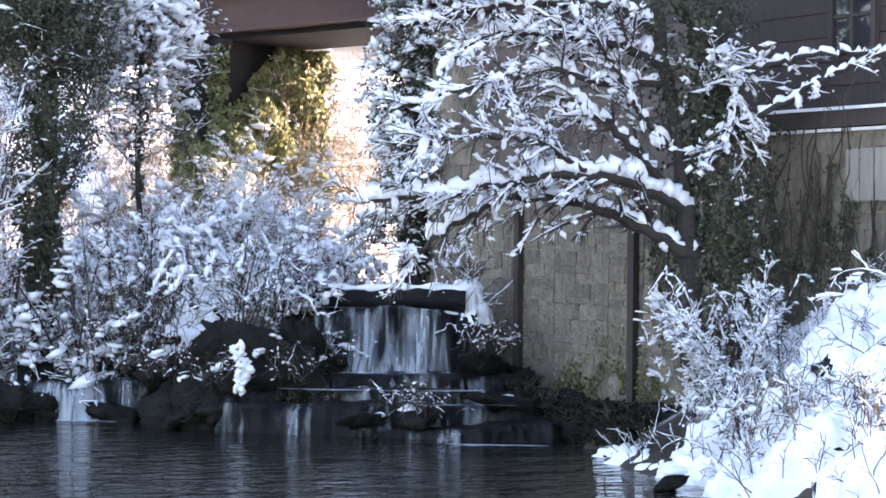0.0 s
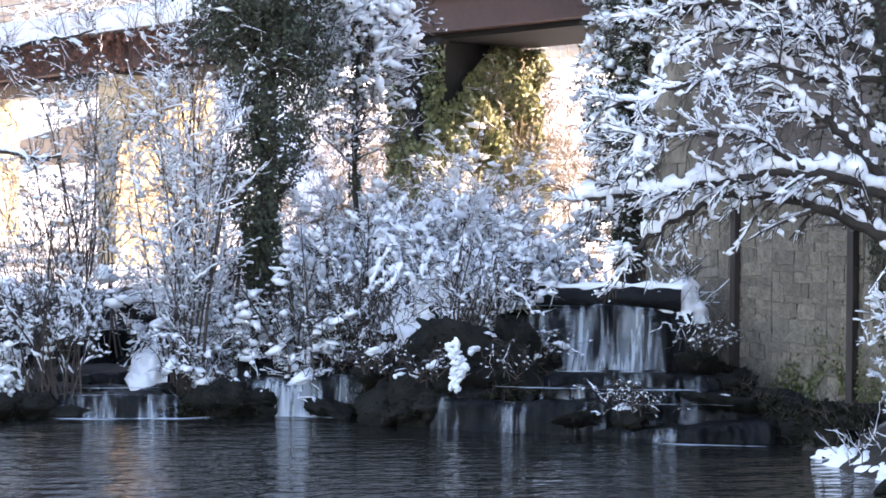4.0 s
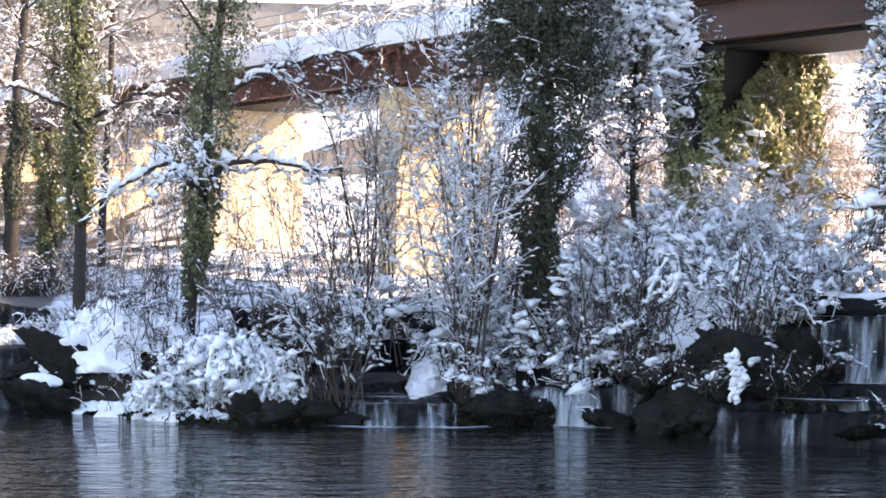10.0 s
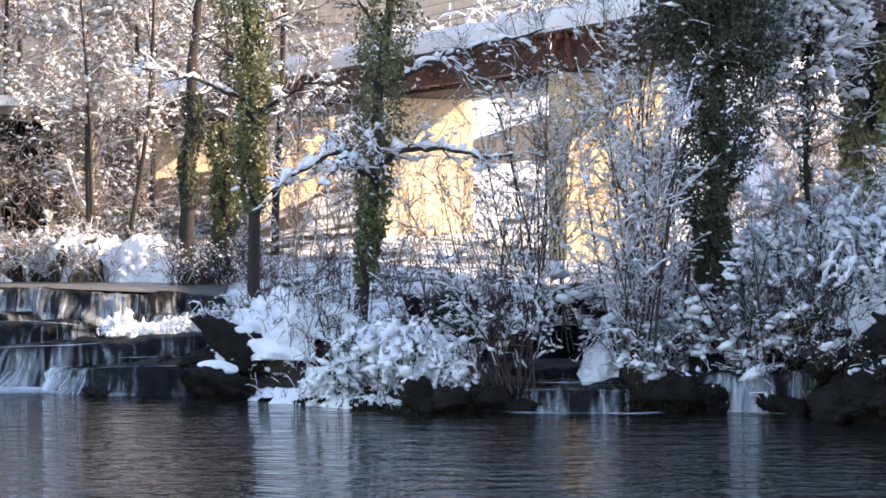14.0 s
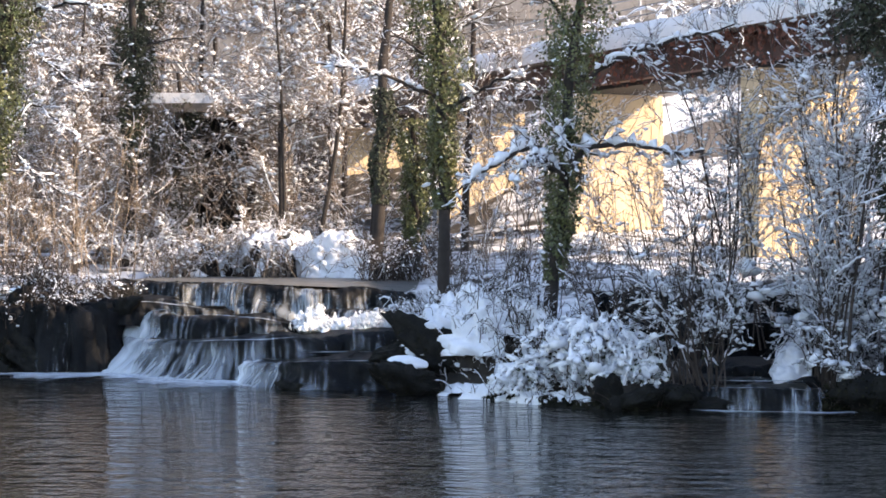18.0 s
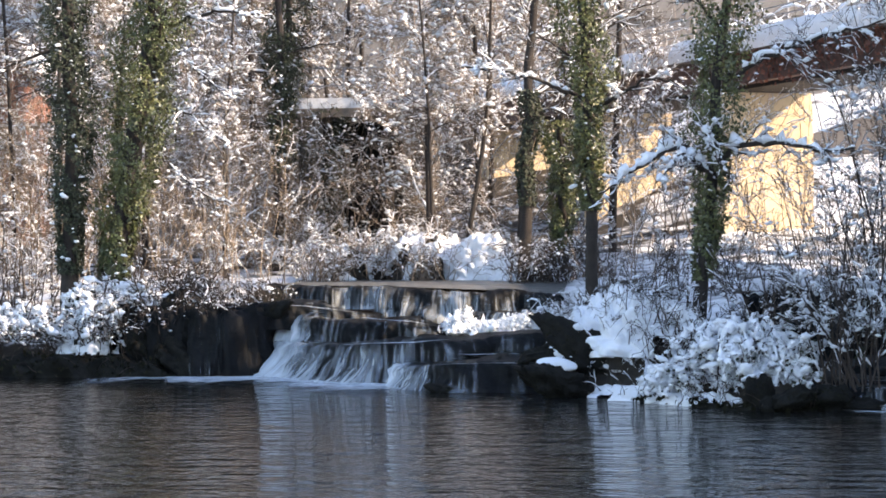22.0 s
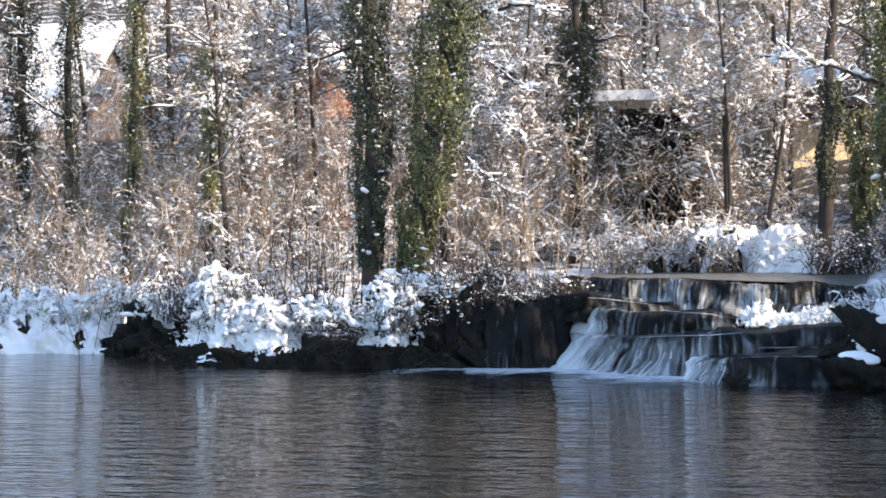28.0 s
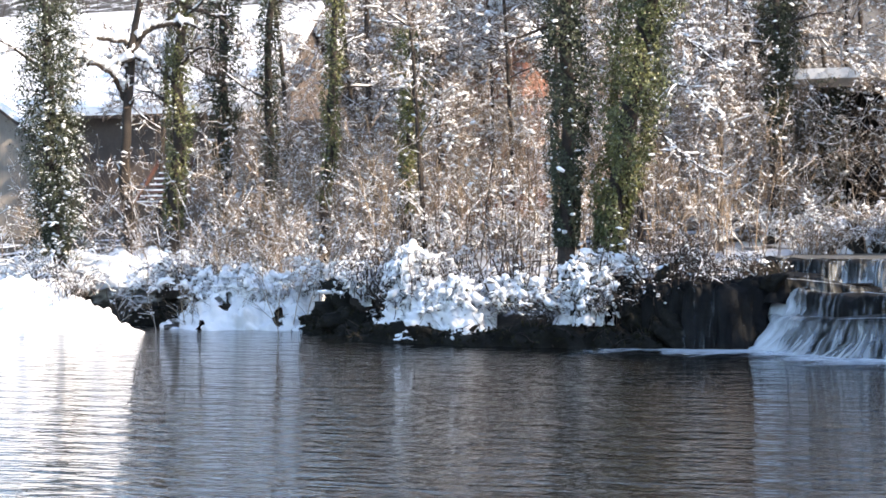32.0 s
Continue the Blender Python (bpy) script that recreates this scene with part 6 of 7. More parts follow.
def shrub(place, n, height, spread_r, lean, name="shrub", label="many-stemmed bare riverside shrub dusted with snow", twig=None, snow_w=0.02, cover=0.55, twigs=(6, 5), r=0.022, droop=0.0, up=0.03, flecks=158):
    twig = twig or TWIG
    ob = thing(name, place, label, "shrub", "riverside shrubs")
    base = np.concatenate([rng.normal(0, spread_r, (n, 2)), np.full((n, 1), -0.1)], 1)
    P, R = stems(base, rng.uniform(0.6, 1.05, n) * height, 9, lean, 0.06, r * rng.uniform(0.6, 1.3, n), 0.25, droop)
    A, RA = grow(P, R, int(twigs[0] * 1.3), height * 0.24, 5, 0.6, up, 0.12, (0.2, 1.0), 0.5, 0.3)
    B, RB = grow(A, RA, twigs[1], height * 0.11, 4, 0.7, 0, 0.2, thin=0.7)
    RA, RB = np.maximum(RA * 0.8, 0.006), np.maximum(RB * 0.8, 0.0045)
    for i in range(n):
        link_mesh("stem", [tubes(P[i:i + 1], R[i:i + 1], 5)], [twig], ob)
    link_mesh("twig_growth", [tubes(A, RA, 3), tubes(B, RB, 3)], [twig], ob, kind="stuff")
    k = rng.integers(0, len(B), flecks)
    link_mesh("snow", [snow_on(P, R, snow_w * 0.6, cover * 0.5, S=4), snow_on(A, RA, snow_w * 0.7, cover * 0.8, S=4), snow_on(B, RB, snow_w * 0.6, cover * 0.75, S=3),
                       blobs(B[k, rng.integers(0, 4, flecks)], 0.015 + rng.gamma(1.6, 0.012, flecks), 0.7, 0.5, 0, 0)], [SNOW], ob, kind="stuff")
    return ob


shrub((4.75, 34.7, 0.4), 14, 5.8, 0.16, 0.15, snow_w=0.044, cover=0.85, twigs=(10, 6), r=0.028, flecks=1400, label="tall many-stemmed shrub heavy with clinging snow")
shrub((5.5, 37.6, 0.9), 11, 8.4, 0.25, 0.12, snow_w=0.026, cover=0.65, twigs=(11, 7), r=0.034, flecks=1500, label="tall slender multi-stemmed tree laced with snow", name="slender_tree")
shrub((6.0, 39.2, 0.9), 8, 8.0, 0.3, 0.12, snow_w=0.018, cover=0.4, twigs=(7, 5), r=0.03, flecks=400, twig=TWIG, label="tall dark multi-stemmed tree laced with snow", name="slender_tree")
shrub((3.6, 38.2, 0.9), 10, 7.4, 0.3, 0.15, snow_w=0.026, cover=0.65, twigs=(11, 7), r=0.026, flecks=1100, twig=TWIG, label="tall dark multi-stemmed tree laced with snow", name="slender_tree")
shrub((2.3, 34.4, 0.4), 22, 4.0, 0.2, 0.27, snow_w=0.012, cover=0.4, twigs=(7, 5), flecks=250)
shrub((2.75, 34.2, 0.4), 5, 3.0, 0.15, 0.35, snow_w=0.05, cover=0.9, droop=0.35, flecks=132, label="arching shrub bowed under clinging snow")
shrub((1.0, 35.6, 0.7), 12, 2.6, 0.25, 0.4, snow_w=0.015, flecks=132)
shrub((-0.6, 37.0, 0.9), 10, 1.7, 0.25, 0.55, snow_w=0.012, flecks=79, label="fan of thin bare stems in the snow")
shrub((9.3, 32.8, 1.4), 14, 2.0, 0.2, 0.45, snow_w=0.014, flecks=79, label="fan of bare twigs above the rocks")
shrub((7.2, 34.6, 0.8), 22, 3.0, 0.4, 0.45, snow_w=0.012, cover=0.4, flecks=200)
shrub((-15.4, 43.2, 1.0), 22, 1.9, 0.35, 0.22, snow_w=0.01, twigs=(3, 2), flecks=79, label="tuft of thin dark stems on the bank")
shrub((-12.6, 43.6, 1.4), 18, 1.5, 0.5, 0.5, snow_w=0.012, cover=0.35, flecks=90)
shrub((-5.6, 51.0, 1.8), 26, 1.5, 0.3, 0.6, snow_w=0.02, twig=TAN, flecks=158, label="sunlit bush above the falls")
shrub((-24.5, 49.5, 1.3), 18, 2.4, 0.4, 0.5, snow_w=0.025, twig=TAN, flecks=198)
shrub((13.6, 23.4, 0.9), 18, 2.1, 0.12, 0.55, snow_w=0.052, cover=1.3, twigs=(10, 7), r=0.012, up=-0.02, flecks=300, label="finely branched bank bush encrusted with snow")
shrub((13.3, 24.2, 0.5), 12, 1.5, 0.12, 0.5, snow_w=0.05, cover=1.3, twigs=(9, 6), r=0.011, up=-0.02, flecks=200, label="finely branched bank bush encrusted with snow")
shrub((14.9, 20.8, 2.2), 7, 2.4, 0.2, 0.5, snow_w=0.05, cover=1.0, twigs=(5, 2), r=0.014, droop=0.5, flecks=60, label="arching canes sheathed in snow on the bank")


def drift_bush(place, n, length, rise, label, snow_w=0.06, core=0.5, twig=None, group="snow-laden bushes"):
    """Canes that arch out of one heart and hang to the ground under thick snow."""
    ob = thing("snow_bush", place, label, "bush", group)
    t = np.linspace(0, 1, 10)
    n = int(n * 1.1)
    a = rng.uniform(0, 2 * np.pi, n)
    L = length * rng.uniform(0.35, 1.1, n)
    H = rise * rng.uniform(0.4, 1.15, n)
    rad = L[:, None] * t
    z = H[:, None] * np.sin(np.minimum(t * 1.15, 1.0) * np.pi * rng.uniform(0.6, 0.95, (n, 1))) + 0.05
    P = np.stack([np.cos(a)[:, None] * rad, np.sin(a)[:, None] * rad, z], -1) + rng.normal(0, 0.045, (n, 10, 3))
    P[:, :, :2] += rng.normal(0, core * 0.6, (n, 1, 2))
    R = np.full((n, 1), 0.012) * np.linspace(1, 0.4, 10)
    A, RA = grow(P, R, 4, length * 0.3, 4, 0.85, -0.03, 0.3, (0.1, 1), 0.7, 0.4)
    link_mesh("cane_growth", [tubes(P, R, 3), tubes(A, np.maximum(RA, 0.006), 3)], [twig or TWIG], ob, kind="stuff")
    k = rng.integers(0, n, n * 3)
    C = P[k, rng.integers(2, 10, n * 3)]
    near = 3 if place[0] > 11 else 1
    link_mesh("snow", [snow_on(P, R, snow_w * 0.55, 0.28 if "dark" in label else 0.7, S=5, thick=1.1, vary=0.5, fine=near), snow_on(A, RA, snow_w * 0.4, 0.22 if "dark" in label else 0.6, S=4, vary=0.45, fine=max(1, near - 1)),
                       blobs(C, np.minimum(0.015 + rng.gamma(1.5, snow_w * 0.3, len(C)), 0.09), 0.75, 0.9, 0, 1)], [SNOW], ob, kind="stuff")
    return ob


def frond_bush(place, n, length, rise, label, fat=0.07, toward=None, squash=1.0, lean=0.0):
    """Leafy canes bowed to the ground, each under a knobbly bolster of snow."""
    ob = thing("snow_bush", place, label, "bush", "snow-laden bushes")
    t = np.linspace(0, 1, 12)
    a = rng.uniform(0, 2 * np.pi, n) if toward is None else rng.normal(radians(toward), 0.9, n)
    L, H = length * rng.uniform(0.35, 1.1, n), rise * rng.uniform(0.45, 1.15, n)
    rad = L[:, None] * t ** 0.9
    z = H[:, None] * np.sin(np.minimum(t * 1.25, 1.15) * np.pi * rng.uniform(0.6, 0.86, (n, 1)))
    P = np.stack([np.cos(a)[:, None] * rad, np.sin(a)[:, None] * rad * squash, np.maximum(z, 0.02) + 0.04], -1) + rng.normal(0, 0.03, (n, 12, 3))
    P[:, :, :2] += rng.normal(0, length * 0.22, (n, 1, 2)) * (1, squash)
    P[:, :, 0] += lean * P[:, :, 2]
    R = np.full((n, 1), 0.012) * np.linspace(1, 0.4, 12)
    A, RA = grow(P, R, 7, length * 0.26, 4, 0.8, -0.05, 0.3, (0.1, 1), 0.7, 0.4)
    link_mesh("cane_growth", [tubes(P, R, 3), tubes(A, np.maximum(RA, 0.006), 3)], [TWIG], ob, kind="stuff")
    k, j = rng.integers(0, n, n * 4), rng.uniform(2.0, 11.0, n * 4)
    i = j.astype(int)
    C = P[k, i] + (P[k, np.minimum(i + 1, 11)] - P[k, i]) * (j - i)[:, None]
    live = hills(C[:, 0] * 1.0 + place[0], C[:, 1] + C[:, 2], 3.4, place[0]) > -0.42
    C = C[live]
    r = fat * (0.3 + rng.gamma(2.2, 0.27, len(C)))
    k2 = rng.integers(0, len(A), n * 16)
    D = A[k2, rng.integers(1, 4, n * 16)]
    r *= 0.72
    link_mesh("snow", [snow_on(P, R, fat * 1.15, 0.9, S=6, thick=1.35, vary=0.7, fine=3), blobs(C + np.array([0, 0, 0.5]) * r[:, None], np.minimum(r, 1.05 * fat), 0.8, 1.3, 0, 2), blobs(D, 0.014 + rng.gamma(1.5, 0.014, len(D)), 0.75, 0.9, 0, 1),
                       snow_on(A, RA, 0.02, 0.85, S=4, vary=0.5)], [SNOW], ob, kind="stuff")
    E = P[rng.integers(0, n, n * 9), rng.integers(1, 11, n * 9)] + rng.normal(0, 0.08, (n * 9, 3)) - (0, 0, 0.08)
    link_mesh("foliage", [leaves(E, unit(rng.normal(size=E.shape)), 0.035)], [IVY_DARK], ob, kind="stuff")
    return ob


FRONDS = "bush on the islet with drooping snow-laden fronds"
frond_bush((0.55, 34.75, 0.25), 60, 1.25, 1.05, FRONDS, 0.062, squash=0.6)
frond_bush((1.35, 34.6, 0.2), 40, 0.8, 0.85, FRONDS, 0.055, squash=0.6)
frond_bush((-0.35, 35.2, 0.1), 26, 0.8, 0.45, "low snowy fronds at the islet's waterline", 0.055, squash=0.6)
frond_bush((2.6, 34.4, 0.6), 18, 1.2, 1.7, "arching shrub with a crest of clinging snow", 0.028, squash=0.6)
for x, y, z, n, h in ((9.2, 34.1, 1.4, 44, 1.3), (10.2, 33.9, 1.6, 40, 1.2), (8.5, 35.2, 1.7, 40, 1.5), (9.9, 35.6, 2.0, 40, 1.6), (7.6, 36.0, 1.6, 36, 1.5), (11.3, 34.4, 1.9, 30, 1.0)):
    frond_bush((x, y, z), n, 1.2, h, "arching bush under thick fresh snow", 0.055)
BANKS = "bank bush pressed down under ragged snow"
frond_bush((-18.1, 43.1, 0.75), 34, 0.8, 1.3, BANKS, 0.075, squash=0.6)
frond_bush((-16.9, 42.7, 0.5), 40, 1.2, 0.8, BANKS, 0.075, squash=0.6)
frond_bush((-24.6, 46.9, 0.5), 46, 1.9, 0.9, BANKS, 0.075, squash=0.5)
frond_bush((-13.5, 42.5, 0.5), 40, 0.8, 1.2, BANKS, 0.05, squash=0.6)
frond_bush((-15.2, 42.6, 0.7), 30, 0.9, 0.7, BANKS, 0.04, squash=0.6)
frond_bush((-19.6, 44.4, 0.9), 40, 1.2, 0.8, "low dark bush streaked with snow", 0.022, squash=0.6)
frond_bush((-13.0, 43.2, 1.3), 40, 1.1, 0.6, "low dark bush streaked with snow", 0.02, squash=0.6)
frond_bush((-22.0, 46.6, 0.9), 36, 1.2, 0.8, "low dark bush streaked with snow", 0.025, squash=0.6)
frond_bush((-27.2, 48.6, 0.9), 40, 1.6, 0.8, "low dark bush streaked with snow", 0.03, squash=0.6)
drift_bush((-0.5, 36.4, 0.6), 34, 1.2, 0.9, "fan of thin canes on the islet", 0.012)
drift_bush((-0.9, 37.0, 0.9), 20, 1.1, 1.1, "fan of thin canes on the islet", 0.012)
drift_bush((-7.0, 49.4, 1.8), 50, 1.1, 0.9, "dark twiggy bush above the falls", 0.012, twig=TAN)
drift_bush((-9.6, 49.4, 1.8), 60, 1.3, 0.9, "tawny twiggy bush above the falls", 0.014, twig=TAN)
drift_bush((-17.4, 43.1, 1.0), 40, 0.9, 1.1, "ragged canes round the snow hump", 0.025)
drift_bush((-11.0, 42.5, 1.3), 50, 0.8, 0.4, "dark brush overhanging the falls", 0.010, 0.6)
drift_bush((13.2, 22.3, 0.6), 50, 1.0, 0.7, "bank bush with drooping snow-laden fronds", 0.04)
drift_bush((12.9, 20.6, 0.5), 40, 1.1, 0.9, "bank bush of dry stems under hanging snow", 0.03, twig=STRAW)
drift_bush((12.9, 18.4, 0.9), 40, 1.0, 0.8, "bank bush of dry stems under hanging snow", 0.03, twig=STRAW)
drift_bush((13.6, 24.0, 1.2), 30, 1.0, 1.3, "bank bush encrusted with snow", 0.04)
drift_bush((-13.6, 43.0, 1.0), 40, 1.1, 0.8, "dark bank bush dusted with snow", 0.014)
drift_bush((-19.4, 44.0, 0.9), 40, 1.3, 1.1, "dark bank bush streaked with snow", 0.03)
drift_bush((-28.2, 44.2, 0.9), 30, 1.2, 0.7, "thin bush poking through the big mound", 0.025)
drift_bush((-12.4, 42.6, 1.0), 40, 1.0, 0.6, "dark brush overhanging the falls", 0.012)
drift_bush((-26.8, 48.6, 0.8), 60, 2.0, 0.9, "flattened dark brush streaked with snow", 0.025)
drift_bush((-31.5, 48.0, 0.8), 60, 2.0, 1.1, "flattened brush under snow", 0.05)
drift_bush((-8.6, 50.8, 1.9), 50, 1.4, 1.2, "sunlit bush hung with snow above the falls", 0.03, twig=TAN)
drift_bush((-11.8, 44.6, 1.5), 50, 1.5, 0.9, "dark brush above the falls dusted with snow", 0.014)
drift_bush((-2.6, 40.2, 0.9), 40, 1.2, 0.8, "snowy brush beside the falls", 0.035)
drift_bush((-11.4, 42.9, 1.35), 50, 1.1, 0.7, "dark brush overhanging the falls", 0.010)
drift_bush((-10.2, 43.4, 1.45), 40, 0.9, 0.5, "dark brush overhanging the falls", 0.010)
drift_bush((4.7, 35.0, 0.6), 24, 0.9, 0.7, "snow piled on brush at the shrub's foot", 0.06)
for x, y, z in ((8.4, 31.4, 0.7), (9.4, 31.0, 0.8), (10.3, 31.4, 1.0), (7.8, 32.4, 0.8), (12.9, 30.6, 1.2), (11.2, 29.3, 0.3)):
    drift_bush((x, y, z), 24, 0.8, 0.5, "dark bare brush trailing over wet rocks", 0.012, 0.35, group="trailing brush")
for x, z in ((-12.0, 0.9), (-13.2, 0.7), (-14.6, 0.5), (-18.4, 0.6)):
    drift_bush((x, float(np.interp(x, SHORE_X, SHORE_Y)) + 0.1, z), 24, 0.9, 0.5, "dark bare brush trailing over the bank edge", 0.012, 0.4, group="trailing brush")
for x, y in ((-4.2, 46.6), (-3.4, 46.9), (-2.7, 47.6), (-3.8, 47.9)):
    drift_bush((x, y, 1.75), 40, 1.0, 1.0, "dark low brush beside the upper stream", 0.012, 0.4, group="trailing brush")
drift_bush((9.9, 33.0, 1.6), 60, 1.3, 1.0, "snow-heaped brush above the rocks", 0.05)
drift_bush((8.0, 33.9, 1.0), 60, 1.3, 1.2, "dark bare brush over the low falls", 0.012)


def brush(x0, x1, y0, y1, n, height, name, label, mat=None, snow_w=0.03, cover=0.7, lean=0.5, droop=0.25, clumps=0, twigs=(5, 4), up=0.0, r=0.014, wander=0.1, flecks=0):
    """A thicket of twigs, one mesh for the wood and one for the snow on it."""
    mat = mat or TWIG
    ob = thing(name, (0, 0, 0), label, "brush", kind="stuff")
    b = np.stack([rng.uniform(x0, x1, n), rng.uniform(y0, y1, n)], 1)
    base = np.concatenate([b, ground_z(b[:, 0], b[:, 1])[:, None] - 0.1], 1)
    P, R = stems(base, rng.uniform(0.5, 1.1, n) * height, 7, lean, wander, r, 0.3, droop)
    A, RA = grow(P, R, twigs[0], height * 0.3, 4, 0.7, up, 0.18, (0.2, 1.0), 0.6, 0.4)
    B, RB = grow(A, RA, twigs[1], height * 0.13, 4, 0.8, 0, 0.22, thin=0.8)
    RA, RB = np.maximum(RA, 0.007), np.maximum(RB, 0.006)
    link_mesh("twig_growth", [tubes(P, R, 3), tubes(A, RA, 3), tubes(B, RB, 3)], [mat], ob, kind="stuff")
    s = [snow_on(P, R, snow_w, cover * 0.8), snow_on(A, RA, snow_w, cover, S=4), snow_on(B, RB, snow_w * 0.8, cover * 0.8, S=3)]
    if clumps:
        pick = rng.integers(0, len(A), clumps)
        s.append(blobs(A[pick, rng.integers(0, 4, clumps)] + rng.normal(0, 0.03, (clumps, 3)), 0.02 + rng.gamma(1.6, 0.022, clumps), 0.7, 1.1, 0, 1))
    if flecks:
        pick = rng.integers(0, len(B), flecks)
        s.append(blobs(B[pick, rng.integers(0, 4, flecks)], 0.010 + np.minimum(rng.gamma(0.9, 0.020, flecks), 0.06), 0.7, 0.5, 0, 0))
    link_mesh("snow", s, [SNOW], ob, kind="stuff")
    return ob


brush(5.2, 11.3, 34.0, 38.5, 190, 2.8, "snowy_brush", "dense arching brush loaded with fresh snow", snow_w=0.022, flecks=5000, twigs=(8, 6), r=0.011, clumps=4500)
brush(-20.5, -11.0, 44.3, 46.0, 80, 1.2, "bank_brush", "low dark bank brush dusted with snow", snow_w=0.018, cover=0.45, flecks=800)
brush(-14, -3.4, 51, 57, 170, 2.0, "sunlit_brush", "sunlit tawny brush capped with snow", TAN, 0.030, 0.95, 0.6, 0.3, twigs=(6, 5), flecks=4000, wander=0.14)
brush(-27, -10.5, 46, 56, 250, 4.4, "sapling_thicket", "thicket of thin straight tawny saplings in low sun", STRAW, 0.012, 0.5, 0.2, 0.0, twigs=(6, 4), up=0.05, r=0.016, wander=0.08, flecks=3500)
brush(-30, -16, 48.2, 53, 130, 2.4, "tangled_brush", "tangled tawny brush flecked with snow behind the bank", TAN, 0.024, 0.85, 0.6, 0.2, twigs=(7, 4), flecks=4000, wander=0.14)
brush(-20, -11.5, 44.6, 47, 46, 3.6, "near_saplings", "thin dark saplings behind the bank", TWIG, 0.008, 0.35, 0.05, 0.0, twigs=(3, 2), up=0.12, r=0.016, wander=0.03, flecks=198)
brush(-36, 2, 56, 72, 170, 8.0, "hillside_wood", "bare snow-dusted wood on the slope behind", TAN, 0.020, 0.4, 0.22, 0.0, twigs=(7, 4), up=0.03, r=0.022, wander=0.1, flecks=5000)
brush(-75, -8, 90, 125, 70, 10, "far_wood", "distant bare snow-dusted wood on the hillside", TWIG, 0.035, 0.35, 0.12, 0.0, twigs=(6, 4), up=0.05, r=0.06, wander=0.05, flecks=1980)
brush(-2.5, 9.5, 44, 56, 60, 4.2, "thin_scrub", "thin pale scrub in front of the bridge piers", TAN, 0.018, 0.6, 0.18, 0.0, twigs=(7, 5), up=0.06, r=0.014, wander=0.06, flecks=1188)
brush(13.0, 19, 50, 58, 38, 4.5, "lit_brush_under_bridge", "sunlit tawny brush seen under the bridge", STRAW, 0.012, 0.4, 0.2, 0.0, twigs=(8, 6), up=0.05, r=0.015, flecks=528)
brush(7.2, 12.0, 35.6, 40.5, 80, 3.5, "frosted_brush", "tall pale brush thickly frosted with snow", TAN, 0.018, 0.95, 0.35, 0.12, twigs=(10, 7), flecks=5000, r=0.011, clumps=3000)
brush(12.6, 15.5, 41, 47, 60, 5.6, "bare_thicket", "tall tawny thicket in low sun beside the bridge pier", STRAW, 0.012, 0.45, 0.2, 0.0, twigs=(9, 6), up=0.05, r=0.014, flecks=1500)
brush(9.6, 15, 43.5, 50, 60, 4.6, "sunlit_scrub", "warm sunlit scrub behind the bridge pier", STRAW, 0.010, 0.4, 0.2, 0.0, twigs=(8, 5), up=0.05, r=0.013, flecks=500)
brush(3, 11.5, 38.5, 43, 70, 3.2, "rear_brush", "brush behind the snowy thicket", TWIG, 0.03, 0.7, 0.4, 0.15, twigs=(6, 5), flecks=1320)
brush(-2.4, 1.8, 39, 43.5, 60, 1.5, "ledge_brush", "dark twiggy brush on the ledges behind the islet", TWIG, 0.008, 0.15, 0.3, 0.05, flecks=100)
brush(-3.2, 4, 42, 52, 70, 1.4, "meadow_brush", "low brush on the sunlit snow behind the islet", TAN, 0.015, 0.5, 0.3, 0.05, flecks=528)


brush(-30, -5, 53.5, 56.6, 210, 5.6, "tawny_wood", "dense fine tawny undergrowth in the wood", TAN, 0.010, 0.45, 0.4, 0.03, twigs=(8, 4), up=0.02, r=0.015, wander=0.14, flecks=4500)
brush(-38, -26, 49.5, 58, 120, 3.6, "left_scrub", "dark twiggy scrub in front of the barn", TAN, 0.02, 0.6, 0.3, 0.05, twigs=(6, 4), up=0.03, r=0.016, wander=0.08, flecks=1200)
brush(-14.5, 0.5, 54.6, 56.8, 60, 6.5, "dark_wood", "dark leafless wood behind the falls", TWIG, 0.020, 0.5, 0.28, 0.0, twigs=(7, 5), up=0.03, r=0.02, wander=0.1, flecks=3000)
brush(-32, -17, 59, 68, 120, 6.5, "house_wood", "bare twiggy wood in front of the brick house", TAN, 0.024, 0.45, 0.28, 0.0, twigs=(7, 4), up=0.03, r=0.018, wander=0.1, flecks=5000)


def bare_tree(place, height, r0, lean, mat, label, limbs=9, snow=True, name="bare_tree"):
    tree = thing(name, place, label, "tree", "bare trees")
    P, R = stems(np.array([(0, 0, -0.3)]), height, 12, 0.02, 0.03, r0, 0.25)
    P = P + np.linspace(0, 1, 12)[None, :, None] * np.array([lean, 0, 0]) * height
    link_mesh("trunk", [tubes(P, R, 7)], [BARK], tree)
    L1, R1 = grow(P, R, limbs, height * 0.26, 7, 0.95, 0.06, 0.14, (0.2, 1.0), 0.42, 0.25)
    for i in range(len(L1)):
        link_mesh("limb", [tubes(L1[i:i + 1], R1[i:i + 1], 4)], [mat], tree)
    crown(tree, L1, R1, (0.034, 0.024, 0.016), (0.8, 0.6, 0.5), (9, 7), (1.2, 0.55), TAN, flecks=1500, fine=4)
    return tree


